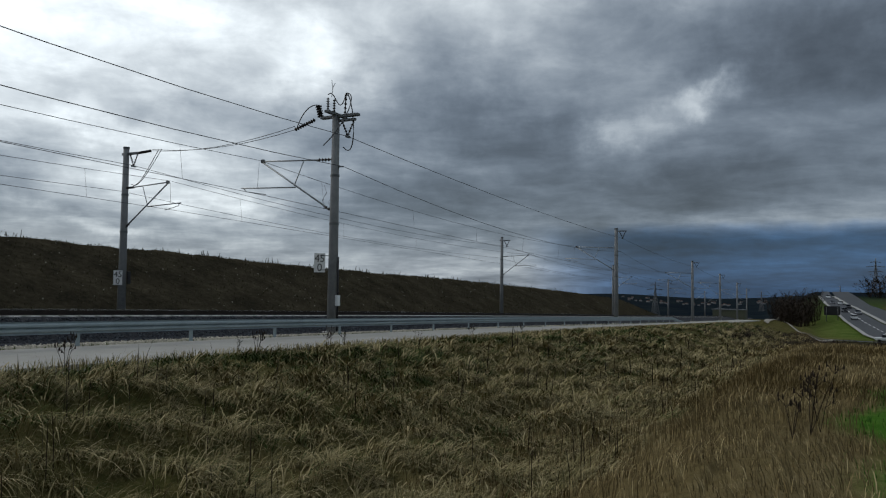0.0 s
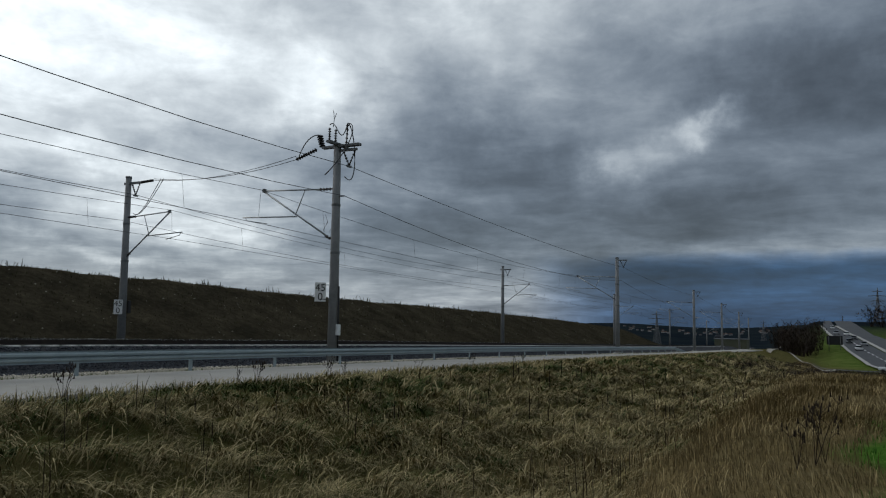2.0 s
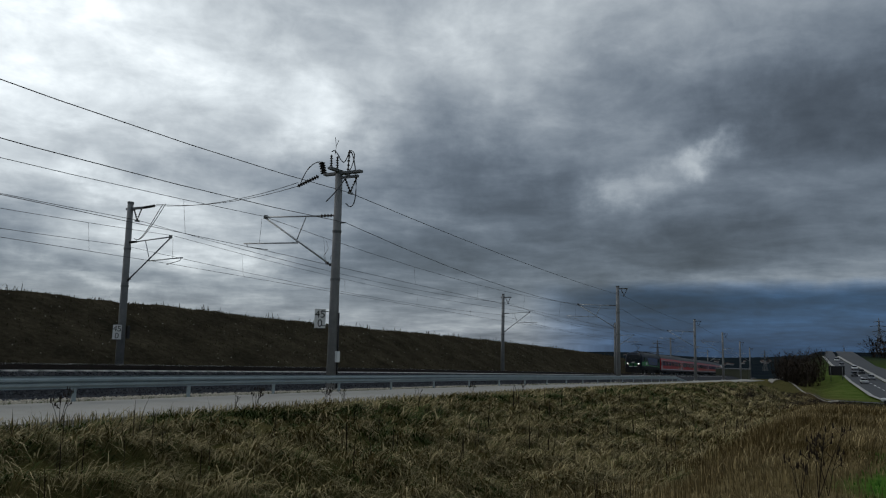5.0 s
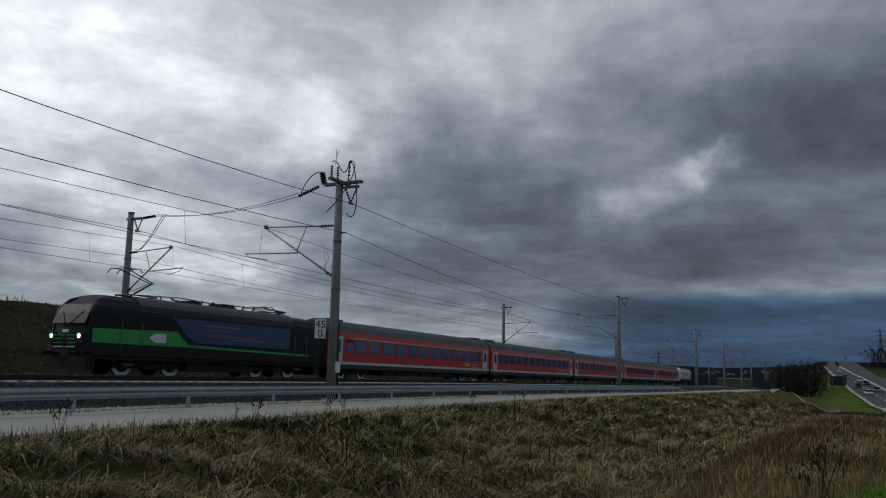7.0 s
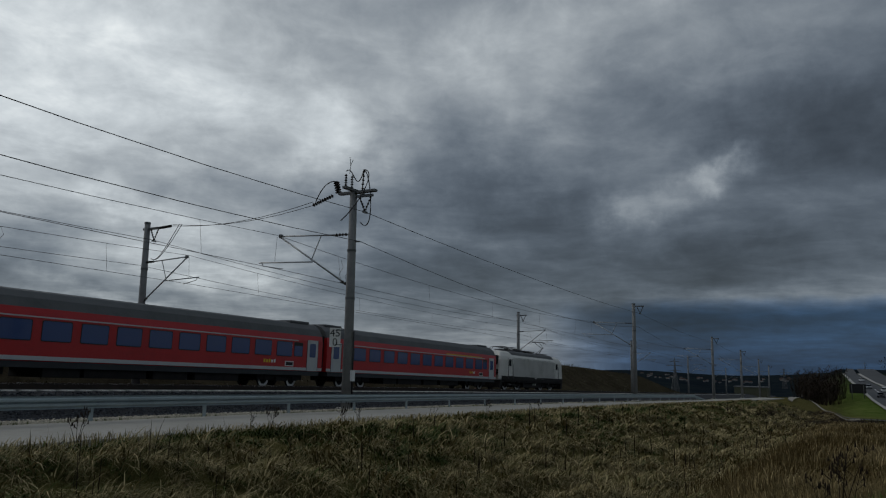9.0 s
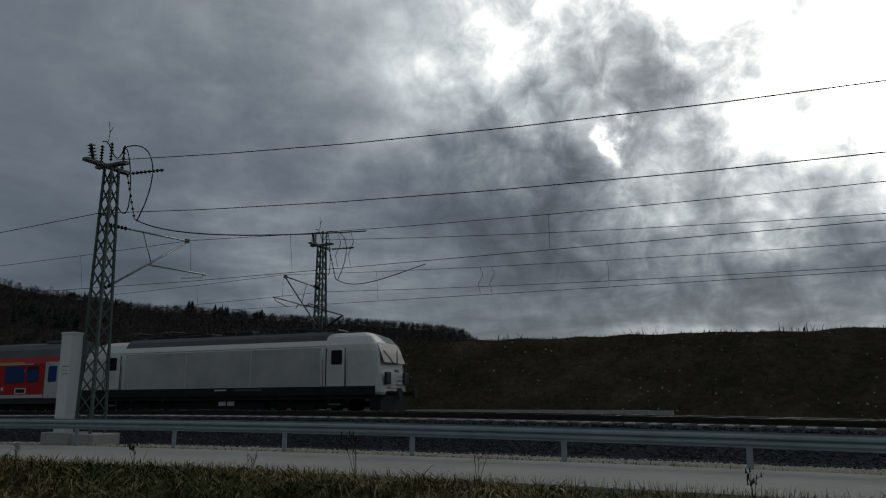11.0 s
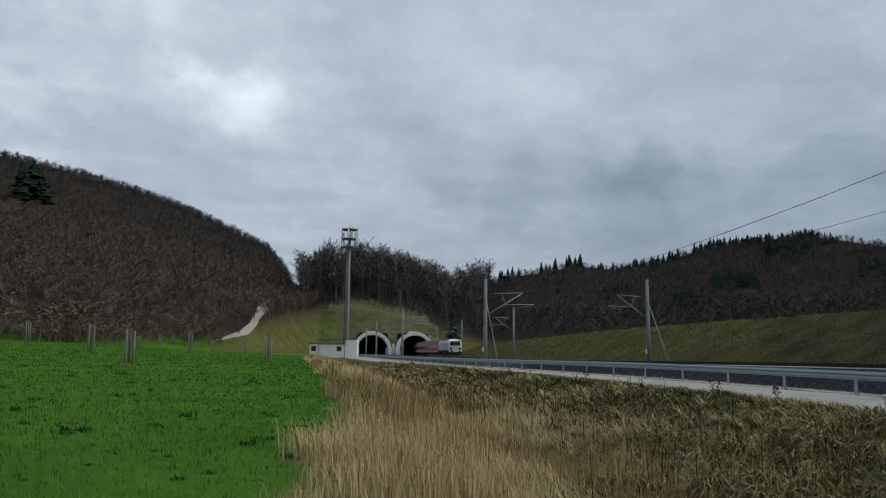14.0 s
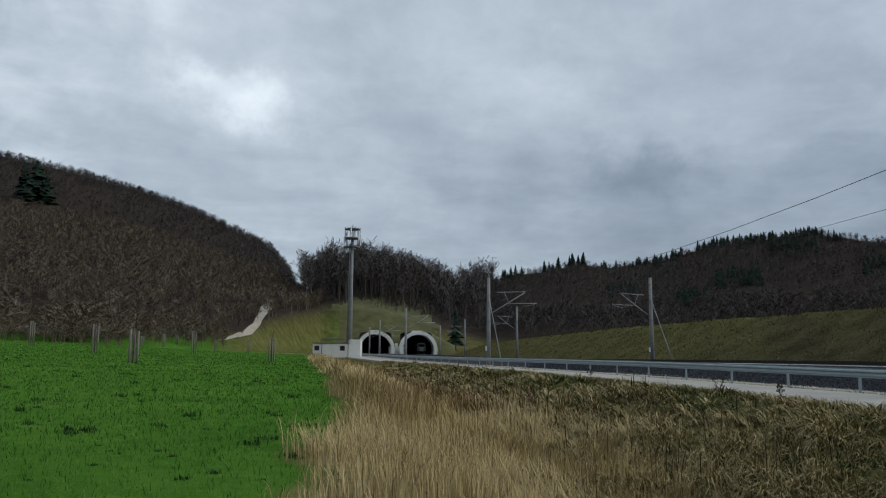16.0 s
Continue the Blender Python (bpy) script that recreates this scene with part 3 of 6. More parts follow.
# ---- catenary masts and wires ----
NEAR_S = [-200, -155, -113, -75, -28, 18.55, 69, 124, 177, 228, 280]
FAR_S = [-250, -200, -150, -91, -38, 15.6, 70.5, 123, 174.5, 225.5, 276]


def near_mast_o(s):
    return float(near_track(s)) + float(np.interp(s, [-231, -60, 300], [4.2, 4.2, 4.0]))


def cantilever(mast, side, reach, low=4.55):
    """Swinging bracket that holds the contact and carrying wires; side is +1 or -1 along x."""
    x = lambda f: side * reach * f
    tube_part("top_tube", [(x(0.20), 0, 6.78), (x(0.97), 0, 6.92)], 0.035, TUBE, mast)
    tube_part("strut_tube", [(x(0.10), 0, low + 0.18), (x(0.97), 0, 6.92)], 0.04, TUBE, mast)
    tube_part("brace_tube", [(x(0.40), 0, 6.80), (x(0.52), 0, 5.72)], 0.022, TUBE, mast)
    tube_part("registration_tube", [(x(0.50), 0, 5.66), (x(1.24), 0, 5.76)], 0.032, TUBE, mast)
    tube_part("steady_arm", [(x(1.20), 0, 5.72), (x(1.18), 0, 5.60), (x(0.90), 0, 5.42)], 0.02, TUBE, mast)
    part("insulator", add_insulator(bmesh.new(), (side * 0.10, 0, 6.76), (x(0.22), 0, 6.78), 0.075, 5), INSULATOR, mast)
    part("insulator", add_insulator(bmesh.new(), (side * 0.10, 0, low), (x(0.12), 0, low + 0.2), 0.075, 3), INSULATOR, mast)
    tube_part("hanger", [(x(1.0), 0, 6.9), (x(1.02), 0, 5.74)], 0.007, WIRE, mast)
    box_part("clamp", (x(0.95) - 0.07, -0.06, 6.84), (x(0.95) + 0.07, 0.06, 7.0), STEEL, mast)


def pole(mast, height, foot, r0=0.23, r1=0.155):
    bm = bmesh.new()
    add_tube(bm, [(0, 0, foot), (0, 0, foot + height * 0.5), (0, 0, foot + height)], r0, 14, r1)
    part("pole", bm, POLE, mast, smooth=True)
    bm = bmesh.new()
    add_tube(bm, [(0, 0, foot - 1.2), (0, 0, foot + 0.12)], 0.42, 16)
    part("foundation", bm, CONCRETE, mast, "round concrete foundation")
    for z in (foot + height - 0.02, foot + height * 0.72, foot + height * 0.5):
        r = r0 + (r1 - r0) * (z - foot) / height + 0.02
        part("clamp_band", add_tube(bmesh.new(), [(0, 0, z - 0.05), (0, 0, z + 0.05)], r, 14), STEEL, mast)


def vee(mast, x, top, drop=0.62, spread=0.30):
    for sx in (-spread, spread):
        part("insulator", add_insulator(bmesh.new(), (x + sx, 0, top), (x, 0, top - drop), 0.06, 5), INSULATOR, mast)
    box_part("wire_clamp", (x - 0.04, -0.14, top - drop - 0.09), (x + 0.04, 0.14, top - drop), STEEL, mast)


def switch_gear(mast, z, side, strain=True, track=1):
    """Switch disconnector on the mast head with bushings, horn and jumper loops."""
    box_part("switch_platform", (-1.15, -0.12, z - 0.02), (0.75, 0.12, z + 0.08), STEEL, mast, m=pose(0, 0, 0, 0, 0, 0))
    box_part("cross_beam", (-0.10, -0.7, z + 0.08), (0.10, 0.7, z + 0.18), STEEL, mast)
    part("bushing", add_insulator(bmesh.new(), (side * 0.25, -0.2, z + 0.18), (side * 0.25, -0.2, z + 0.85), 0.075, 6), INSULATOR, mast)
    part("bushing", add_insulator(bmesh.new(), (side * 0.25, 0.25, z + 0.18), (side * 0.25, 0.25, z + 0.82), 0.075, 6), INSULATOR, mast)
    part("bushing", add_insulator(bmesh.new(), (side * 0.80, 0, z + 0.08), (side * 0.95, 0, z + 0.62), 0.15, 5), INSULATOR, mast)
    part("bushing", add_insulator(bmesh.new(), (-side * 0.45, 0, z + 0.08), (-side * 0.5, 0, z + 1.0), 0.07, 5), INSULATOR, mast)
    tube_part("horn", [(side * 0.25, 0, z + 0.9), (side * 0.20, 0, z + 1.25), (side * 0.25, 0.02, z + 1.65)], 0.013, STEEL, mast)
    tube_part("horn", [(side * 0.22, 0, z + 1.25), (side * 0.08, 0, z + 1.5)], 0.013, STEEL, mast)
    def loop(pts, r=0.022):
        p = [Vector(q) for q in pts]
        out = []
        for i in range(17):
            t = i / 16
            out.append(((1 - t) ** 3) * p[0] + 3 * t * (1 - t) ** 2 * p[1] + 3 * t * t * (1 - t) * p[2] + t ** 3 * p[3])
        tube_part("jumper_cable", out, r, WIRE, mast)
    loop([(side * 0.25, 0.25, z + 0.95), (-side * 0.1, 0.2, z + 1.3), (-side * 0.2, 0.1, z - 0.3), (-side * 0.5, 0, z + 1.0)])
    if strain:
        loop([(-side * 0.5, 0, z + 1.0), (-side * 1.3, 0.2, z + 0.9), (-side * 1.1, 0.9, z - 0.6), (-side * 1.0, 2.2, z - 1.65)])
    loop([(-side * 0.5, 0, z + 1.0), (-side * 0.9, 0, z + 0.9), (-side * 1.2, 0, z - 2.2), (-side * 0.4, 0, z - 1.3)])
    if not strain:
        part("insulator", add_insulator(bmesh.new(), (-side * 0.7, -0.2, z), (-side * 0.9, -1.5, z + 0.02), 0.07, 8), INSULATOR, mast)
        part("insulator", add_insulator(bmesh.new(), (-side * 0.6, -0.1, z), (-side * 0.7, -0.5, z - 1.7), 0.05, 7), INSULATOR, mast)
        loop([(-side * 0.7, -0.5, z - 1.7), (track * 0.4, -2.2, z - 2.6), (track * 2.0, -4.5, z - 2.5), (track * 3.9, -8.0, z - 2.2)])
        loop([(-side * 0.6, 0, z + 1.0), (-side * 0.8, -1.2, z + 1.2), (-side * 0.9, -1.4, z - 0.2), (-side * 0.7, -0.6, z - 1.8)])
        return
    loop([(side * 0.95, 0, z + 0.62), (side * 1.5, 0, z + 0.75), (side * 1.9, 0, z + 0.2), (side * 2.1, 0, z - 0.35)])
    part("insulator", add_insulator(bmesh.new(), (side * 1.1, 0, z), (side * 2.2, 0, z - 0.35), 0.09, 9), INSULATOR, mast)


def km_board(mast, x, y, z):
    """Kilometre board facing the meadow side down the line."""
    m = pose(x, y, z, 90, 0, 215)
    bm = add_box(bmesh.new(), (-0.23, -0.40, -0.012), (0.23, 0.40, 0.012))
    b = part("sign", bm, BOARD, mast, "white kilometre board with black numerals")
    b.matrix_basis = m
    text_part("numerals", "45", 0.44, pose(0, 0.17, 0.014), BLACK, b)
    text_part("numerals", "0", 0.44, pose(0, -0.21, 0.014), BLACK, b)
    tube_part("sign_bracket", [(x, y, z + 0.3), (0, 0, z + 0.3)], 0.018, STEEL, mast)
    tube_part("sign_bracket", [(x, y, z - 0.3), (0, 0, z - 0.3)], 0.018, STEEL, mast)


def concrete_mast(s, near):
    o = near_mast_o(s) if near else float(far_track(s)) - 3.5
    foot = -0.65 if near else -0.45
    height = 9.3 if near and s < 50 else (8.9 if near else (9.5 if s < 50 else 9.1))
    m = empty("catenary_mast", frame_at(s, o), "round grey concrete catenary mast with bracket", "catenary mast", "catenary masts")
    # pole head and arms are set from the rail's height
    pole(m, height, foot)
    if near:
        cantilever(m, 1, o - float(near_track(s)))
        tube_part("cable_bracket", [(-0.1, 0, 6.42), (-0.42, 0, 6.42)], 0.03, STEEL, m)
        if s <= 19:
            box_part("crossarm", (-1.0, -0.06, 8.34), (0.12, 0.06, 8.44), STEEL, m)
            vee(m, -0.62, 8.34)
    else:
        cantilever(m, -1, 3.5)
        if s <= 16:
            box_part("crossarm", (-1.05, -0.06, 8.62), (0.3, 0.06, 8.74), STEEL, m)
            vee(m, -0.62, 8.62)
        else:
            tube_part("cable_bracket", [(0.1, 0, 6.62), (0.42, 0, 6.62)], 0.03, STEEL, m)
    if near and s == 18.55:
        switch_gear(m, foot + height - 0.1, 1)
        km_board(m, 0.48, 0.30, 2.35)
        box_part("control_box", (-0.32, -0.1, 0.55), (-0.2, 0.1, 1.0), WHITE, m, "small white control box", 0.01)
        tube_part("conduit", [(-0.26, 0, -0.6), (-0.26, 0, 2.6)], 0.035, BLACK, m)
    if not near and s == 15.6:
        km_board(m, -0.02, 0.30, 1.75)
        box_part("control_box", (-0.33, -0.3, 1.4), (-0.22, -0.12, 2.1), BLACK, m, "dark control box", 0.01)
        part("insulator", add_insulator(bmesh.new(), (-1.05, 0, 8.68), (-2.2, 0.2, 8.68), 0.08, 9), INSULATOR, m)
        for dx in (0.0, 0.22):
            pts = [Vector((-2.9 - dx, 0.3, 8.70)).lerp(Vector((-1.2, 0.6, 6.85)), t) + Vector((0.35 * math.sin(math.pi * t), 0, -0.75 * math.sin(math.pi * t))) for t in np.linspace(0, 1, 13)]
            tube_part("jumper_cable", pts, 0.018, WIRE, m)
    if s in (123, 124):
        for k in (0.0, 0.35):
            tube_part("guy_wire", [(0, 0, 6.6 - k), (0.2, -4.2 - k, -0.5)], 0.02, ZINC, m)
        box_part("control_box", (-0.3, -0.12, 0.9), (-0.2, 0.12, 1.35), WHITE, m, "small white control box", 0.01)
    return m


def lattice_mast(s, near):
    o = near_mast_o(s) if near else float(far_track(s)) - 3.5
    foot, top = (-0.25 if near else -0.2), (8.75 if near else 9.05)
    m = empty("lattice_mast", frame_at(s, o), "green-painted steel lattice mast with switch gear", "lattice mast", "lattice masts")
    def leg(sx, sy, z):
        f = (z - foot) / (top - foot)
        return Vector((sx * (0.29 - 0.14 * f), sy * (0.34 - 0.17 * f), z))
    for sx in (-1, 1):
        for sy in (-1, 1):
            bm = add_tube(bmesh.new(), [leg(sx, sy, foot), leg(sx, sy, top)], 0.052, 4)
            part("leg", bm, LATTICE, m)
    n = 15
    zs = np.linspace(foot + 0.1, top - 0.1, n + 1)
    for face in range(4):
        for i in range(n):
            k = i % 2
            c = ((-1, -1), (1, -1), (1, 1), (-1, 1))
            p, q = c[face], c[(face + 1) % 4]
            if k:
                p, q = q, p
            part("brace", add_tube(bmesh.new(), [leg(*p, zs[i]), leg(*q, zs[i + 1])], 0.026, 4), LATTICE, m)
            part("brace", add_tube(bmesh.new(), [leg(*q, zs[i]), leg(*p, zs[i + 1])], 0.022, 4), LATTICE, m)
    box_part("foundation", (-0.55, -0.75, -1.6), (0.55, 0.75, foot), CONCRETE, m, "pale concrete foundation block", 0.03)
    switch_gear(m, top, -1, False, 1 if near else -1)
    side = 1 if near else -1
    cantilever(m, side, (o - float(near_track(s))) if near else 3.5)
    tube_part("cable_bracket", [(-0.1, 0, 7.05), (-0.42, 0, 7.05)], 0.03, STEEL, m)
    if not near:
        box_part("control_box", (-0.5, -0.62, -0.2), (-0.32, -0.42, 2.7), WHITE, m, "tall narrow white cable cover", 0.02)
        box_part("sign", (-0.45, -0.25, 1.2), (-0.42, 0.2, 1.5), BOARD, m, "small white sign plate")
    return m


for s_near in NEAR_S:
    if s_near == 69:
        lattice_mast(69, True)
    else:
        concrete_mast(s_near, True)
for s_far in FAR_S:
    if s_far == 70.5:
        lattice_mast(70.5, False)
    else:
        concrete_mast(s_far, False)


def wire(name, stops, r, label, sag=0.0, n=10, drop=None):
    """A wire through supports (S, o, dz), with sag in each span."""
    pts = []
    for (s0, o0, z0), (s1, o1, z1) in zip(stops, stops[1:]):
        for i in range(n):
            t = i / n
            s = s0 + (s1 - s0) * t
            p0, p1 = place(s0, o0, z0), place(s1, o1, z1)
            p = p0.lerp(p1, t)
            p.z -= sag * 4 * t * (1 - t)
            pts.append(p)
    pts.append(place(*stops[-1]))
    ob = part(name, add_tube(bmesh.new(), pts, r, 5), WIRE, None, smooth=True)
    return tagged(ob, label, "overhead wire", "overhead wires")


def catenary(track_o, S):
    top = [(s, track_o(s) + (0.2 if i % 2 else -0.2) * 0, 6.98) for i, s in enumerate(S)]
    low = [(s, track_o(s) + (0.25 if i % 2 else -0.25), 5.40) for i, s in enumerate(S)]
    carrying = wire("carrying_wire", top, 0.011, "dark carrying wire over the track", 0.62)
    contact = wire("contact_wire", low, 0.011, "dark contact wire over the track", 0.02)
    for (s0, o0, z0), (s1, o1, z1), (a0, b0, c0), (a1, b1, c1) in zip(top, top[1:], low, low[1:]):
        for t in (0.1, 0.3, 0.5, 0.7, 0.9):
            p = place(s0, o0, z0).lerp(place(s1, o1, z1), t) - Vector((0, 0, 0.62 * 4 * t * (1 - t)))
            q = place(a0, b0, c0).lerp(place(a1, b1, c1), t)
            tube_part("dropper", [p, q], 0.006, WIRE, carrying)
    return carrying


near_cat = catenary(lambda s: float(near_track(s)), NEAR_S)
far_cat = catenary(lambda s: float(far_track(s)), FAR_S)
# double current connectors between carrying and contact wires
for cat, s, o in ((near_cat, 61.5, 7.8), (near_cat, 13.0, 7.6), (far_cat, 59.5, -0.9), (far_cat, 26.0, -1.1)):
    for k in (0.0, 0.55):
        a, b = place(s + k, o, 6.6), place(s + k, o, 5.42)
        tube_part("connector_cable", [a, a.lerp(b, 0.3) + Vector((0.1, 0.12, 0)), a.lerp(b, 0.65) - Vector((0.08, 0.1, 0)), b], 0.012, WIRE, cat)
top_near = [s for s in NEAR_S if s <= 19]
wire("feeder_wire", [(s, near_mast_o(s) + 0.62, 7.68) for s in top_near], 0.014, "dark feeder wire along the mast heads", 0.3)
wire("feeder_wire", [(18.55, near_mast_o(18.55) + 0.62, 7.68), (68, near_mast_o(69) + 0.8, 8.7)], 0.014, "dark feeder wire rising to the lattice mast", 1.05)
wire("return_wire", [(s, near_mast_o(s) + 0.42, 7.05 if s == 69 else 6.42) for s in NEAR_S], 0.013, "dark return conductor along the masts", 0.95)
wire("feeder_wire", [(s, float(far_track(s)) - 2.88, 8.0) for s in FAR_S if s <= 16] + [(69.6, -3.2, 9.2)], 0.014, "dark feeder wire along the mast heads", 0.7)
wire("return_wire", [(s, float(far_track(s)) - 3.9, 6.62) for s in FAR_S], 0.012, "dark return conductor along the masts", 0.5)
for k in (0.0, 0.16):
    wire("cross_cable", [(18.55, near_mast_o(18.55) - 2.2, 8.2 + k), (15.9, -2.2, 8.72 - 0.5 * k)], 0.014, "dark jumper cable slung across both tracks", 0.35)

# white cabinet beside the lattice mast, and the cable trough on the far side
cab = empty("switch_cabinet", frame_at(69.9, near_mast_o(69) + 0.25), "tall narrow white switch cabinet on a concrete base", "cabinet")
box_part("body", (-0.22, -0.24, -0.2), (0.22, 0.24, 2.98), WHITE, cab, "", 0.015)
box_part("cap", (-0.24, -0.26, 2.98), (0.24, 0.26, 3.05), WHITE, cab, "", 0.01)
box_part("door", (-0.23, -0.21, 0.0), (-0.22, 0.21, 2.85), WHITE, cab)
box_part("base", (-0.42, -0.7, -1.5), (0.42, 0.55, -0.2), CONCRETE, cab, "pale concrete base", 0.02)
for k, (w, h) in enumerate(((0.2, 0.03), (0.16, 0.02), (0.2, 0.02))):
    box_part("lettering_bar", (-0.234, -w, 1.9 - 0.12 * k), (-0.23, w * 0.4, 1.9 - 0.12 * k + h), STEEL, cab)
trough = empty("cable_trough", Matrix(), "low pale concrete trough wall beside the track", "cable trough")
for s in np.arange(53.0, 68.6, 1.0):
    ob = box_part("block", (-0.12, -0.49, -0.6), (0.12, 0.49, 0.28), CONCRETE, trough, "", 0.01)
    ob.matrix_basis = frame_at(s, -3.7)


# ---- tunnel portals, cover, buildings, radio tower ----
BORES = ((1.2, 0.0), (15.4, 14.0))


def arch(bm, rin, rout, zc, s0, s1, o, n=28):
    """A thick arch swept from s0 to s1 at offset o."""
    a0 = math.radians(-28)
    ring = [(math.cos(a0 + (math.pi - 2 * a0) * i / n), math.sin(a0 + (math.pi - 2 * a0) * i / n)) for i in range(n + 1)]
    rows = []
    for s in (s0, s1):
        m = frame_at(PORTAL_S, o)
        m = m @ pose(0, s - PORTAL_S, 0)
        rows.append(([bm.verts.new(m @ Vector((c * rin, 0, zc + d * rin))) for c, d in ring], [bm.verts.new(m @ Vector((c * rout, 0, zc + d * rout))) for c, d in ring]))
    (i0, o0), (i1, o1) = rows
    for k in range(n):
        bm.faces.new((i0[k], i0[k + 1], i1[k + 1], i1[k]))
        bm.faces.new((o0[k], o1[k], o1[k + 1], o0[k + 1]))
        bm.faces.new((i0[k], o0[k], o0[k + 1], i0[k + 1]))
    return i1


for c, _ in BORES:
    por = empty("tunnel_portal", Matrix(), "round pale concrete portal of a railway tunnel bore", "tunnel portal", "tunnel portals")
    bm = bmesh.new()
    arch(bm, 5.2, 6.35, 1.3, PORTAL_S - 1.5, PORTAL_S + 9, c)
    part("collar", bm, PORTAL, por)
    # tube with a closed end; the tunnel's shade is put into its colour
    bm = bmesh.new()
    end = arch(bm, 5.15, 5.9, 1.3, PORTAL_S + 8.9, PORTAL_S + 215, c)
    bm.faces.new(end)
    part("bore", bm, LINING, por, "tunnel lining coloured near-black for the shade inside")
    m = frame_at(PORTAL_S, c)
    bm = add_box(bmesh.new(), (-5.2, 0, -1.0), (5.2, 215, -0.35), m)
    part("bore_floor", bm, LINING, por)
    bm = add_box(bmesh.new(), (-2.2, 0.3, 7.25), (1.2, 1.6, 7.75), m)
    part("lip", bm, PORTAL, por)
wall = empty("portal_wall", frame_at(PORTAL_S + 3, 8.4), "pale concrete wall between the two portals", "retaining wall", kind="structure")
box_part("wall_panel", (-2.6, 0, -1.5), (2.6, 0.6, 2.4), PORTAL, wall, "", 0.02)
box_part("sign", (-0.45, -0.08, 2.3), (0.45, 0, 3.6), BOARD, wall, "white sign plate")


def make_cover():
    """Grassy ground over the bores."""
    ss, oo = np.arange(PORTAL_S - 7, PORTAL_S + 270, 2.5), np.arange(-12, 36.1, 1.0)
    verts, faces = [], []
    spots = [place(s, o) for s in ss for o in oo]
    land = land_z(np.array([p.x for p in spots]), np.array([p.y for p in spots]))[0]
    for i, s in enumerate(ss):
        for j, o in enumerate(oo):
            p, z1 = spots[i * len(oo) + j], land[i * len(oo) + j:]
            t = min(max((s - PORTAL_S - 1) / 58, 0), 1)
            d = math.hypot(p.x, p.y)
            rise = (p.z - 0.75) * (1 - t) + t * float(z1[0]) if s < PORTAL_S + 62 else float(z1[0])
            over = 0.0
            if s > PORTAL_S + 3:
                k = min(abs(o - c) for c, _ in BORES)
                over = min(1, (s - PORTAL_S - 3) / 6) * max(0.0, 8.2 - max(0, k - 4.5) * 0.5)
            p.z = max(rise, p.z - 0.75 + over)
            verts.append(p)
    n = len(oo)
    for i in range(len(ss) - 1):
        for j in range(n - 1):
            k = min(abs(oo[j] + 0.5 - c) for c, _ in BORES)
            if k < 5.4 and ss[i] < PORTAL_S + 9 and ss[i] > PORTAL_S - 1:
                continue
            faces.append((i * n + j, i * n + j + 1, (i + 1) * n + j + 1, (i + 1) * n + j))
    ob = mesh_object("portal_bank", verts, faces, COVER, smooth=True)
    tagged(ob, "olive grassy bank over the tunnel portals", "bank", kind="structure")


COVER = material("short_olive_grass", [(0.035, 0.042, 0.014), (0.078, 0.080, 0.028), (0.14, 0.12, 0.052)], 0.25, 0.95, bump=0.8, bump_scale=3)
make_cover()


def ground_at(x, y):
    return float(land_z(np.array([x]), np.array([y]))[0][0])


def polar(az, d):
    a = radians(az)
    return -math.sin(a) * d, math.cos(a) * d


def radio_tower():
    x, y = polar(159.9, 200)
    m = empty("radio_tower", pose(x, y, -0.6), "tall slender grey radio tower with antenna platforms", "radio tower")
    part("shaft", add_tube(bmesh.new(), [(0, 0, -1), (0, 0, 14), (0, 0, 30.5)], 0.58, 12, 0.34), POLE, m, smooth=True)
    tube_part("ladder", [(0.8, -0.2, 0), (0.55, -0.2, 29)], 0.14, STEEL, m)
    for z, r in ((28.0, 2.0), (30.3, 2.1), (32.8, 2.1)):
        bm = bmesh.new()
        add_tube(bm, [(0, 0, z - 0.12), (0, 0, z + 0.12)], r, 16)
        part("platform", bm, STEEL, m)
    for k in range(12):
        t = 2 * math.pi * k / 12
        c, d = 2.05 * math.cos(t), 2.05 * math.sin(t)
        tube_part("rail_post", [(c, d, 28), (c, d, 33.2)], 0.06, STEEL, m)
        if k % 2 == 0:
            box_part("antenna", (c * 1.1 - 0.16, d * 1.1 - 0.16, 28.6 + (k % 3)), (c * 1.1 + 0.16, d * 1.1 + 0.16, 30.9 + (k % 3)), BOARD, m, "white panel antenna", 0.03)
    tube_part("rod", [(0, 0, 30), (0, 0, 34)], 0.09, STEEL, m)


radio_tower()


def portal_building():
    x, y = polar(160.9, 193)
    m = empty("portal_building", pose(x, y, -1.6, 0, 0, 152), "low white rescue building with flat roof", "building")
    box_part("wall", (-5.6, -2, -0.6), (3.2, 2, 3.2), PORTAL, m, "", 0.03)
    box_part("roof", (-5.8, -2.2, 3.2), (3.4, 2.2, 3.45), STEEL, m)
    box_part("wall", (3.2, -1.6, -0.6), (6.3, 1.6, 4.3), PORTAL, m, "", 0.03)
    for px in (-4.6, 1.8):
        w = box_part("window", (px - 0.6, -2.03, 1.5), (px + 0.6, -2.0, 2.7), BLACK, m)
        box_part("window", (px - 0.6, 2.0, 1.5), (px + 0.6, 2.03, 2.7), BLACK, m)
    box_part("canopy", (-3.5, -2.6, 4.2), (3.6, 1.0, 4.45), STEEL, m)
    for px in (-3.3, 3.3):
        tube_part("canopy_post", [(px, -2.4, 0), (px, -2.4, 4.2)], 0.08, STEEL, m)


portal_building()


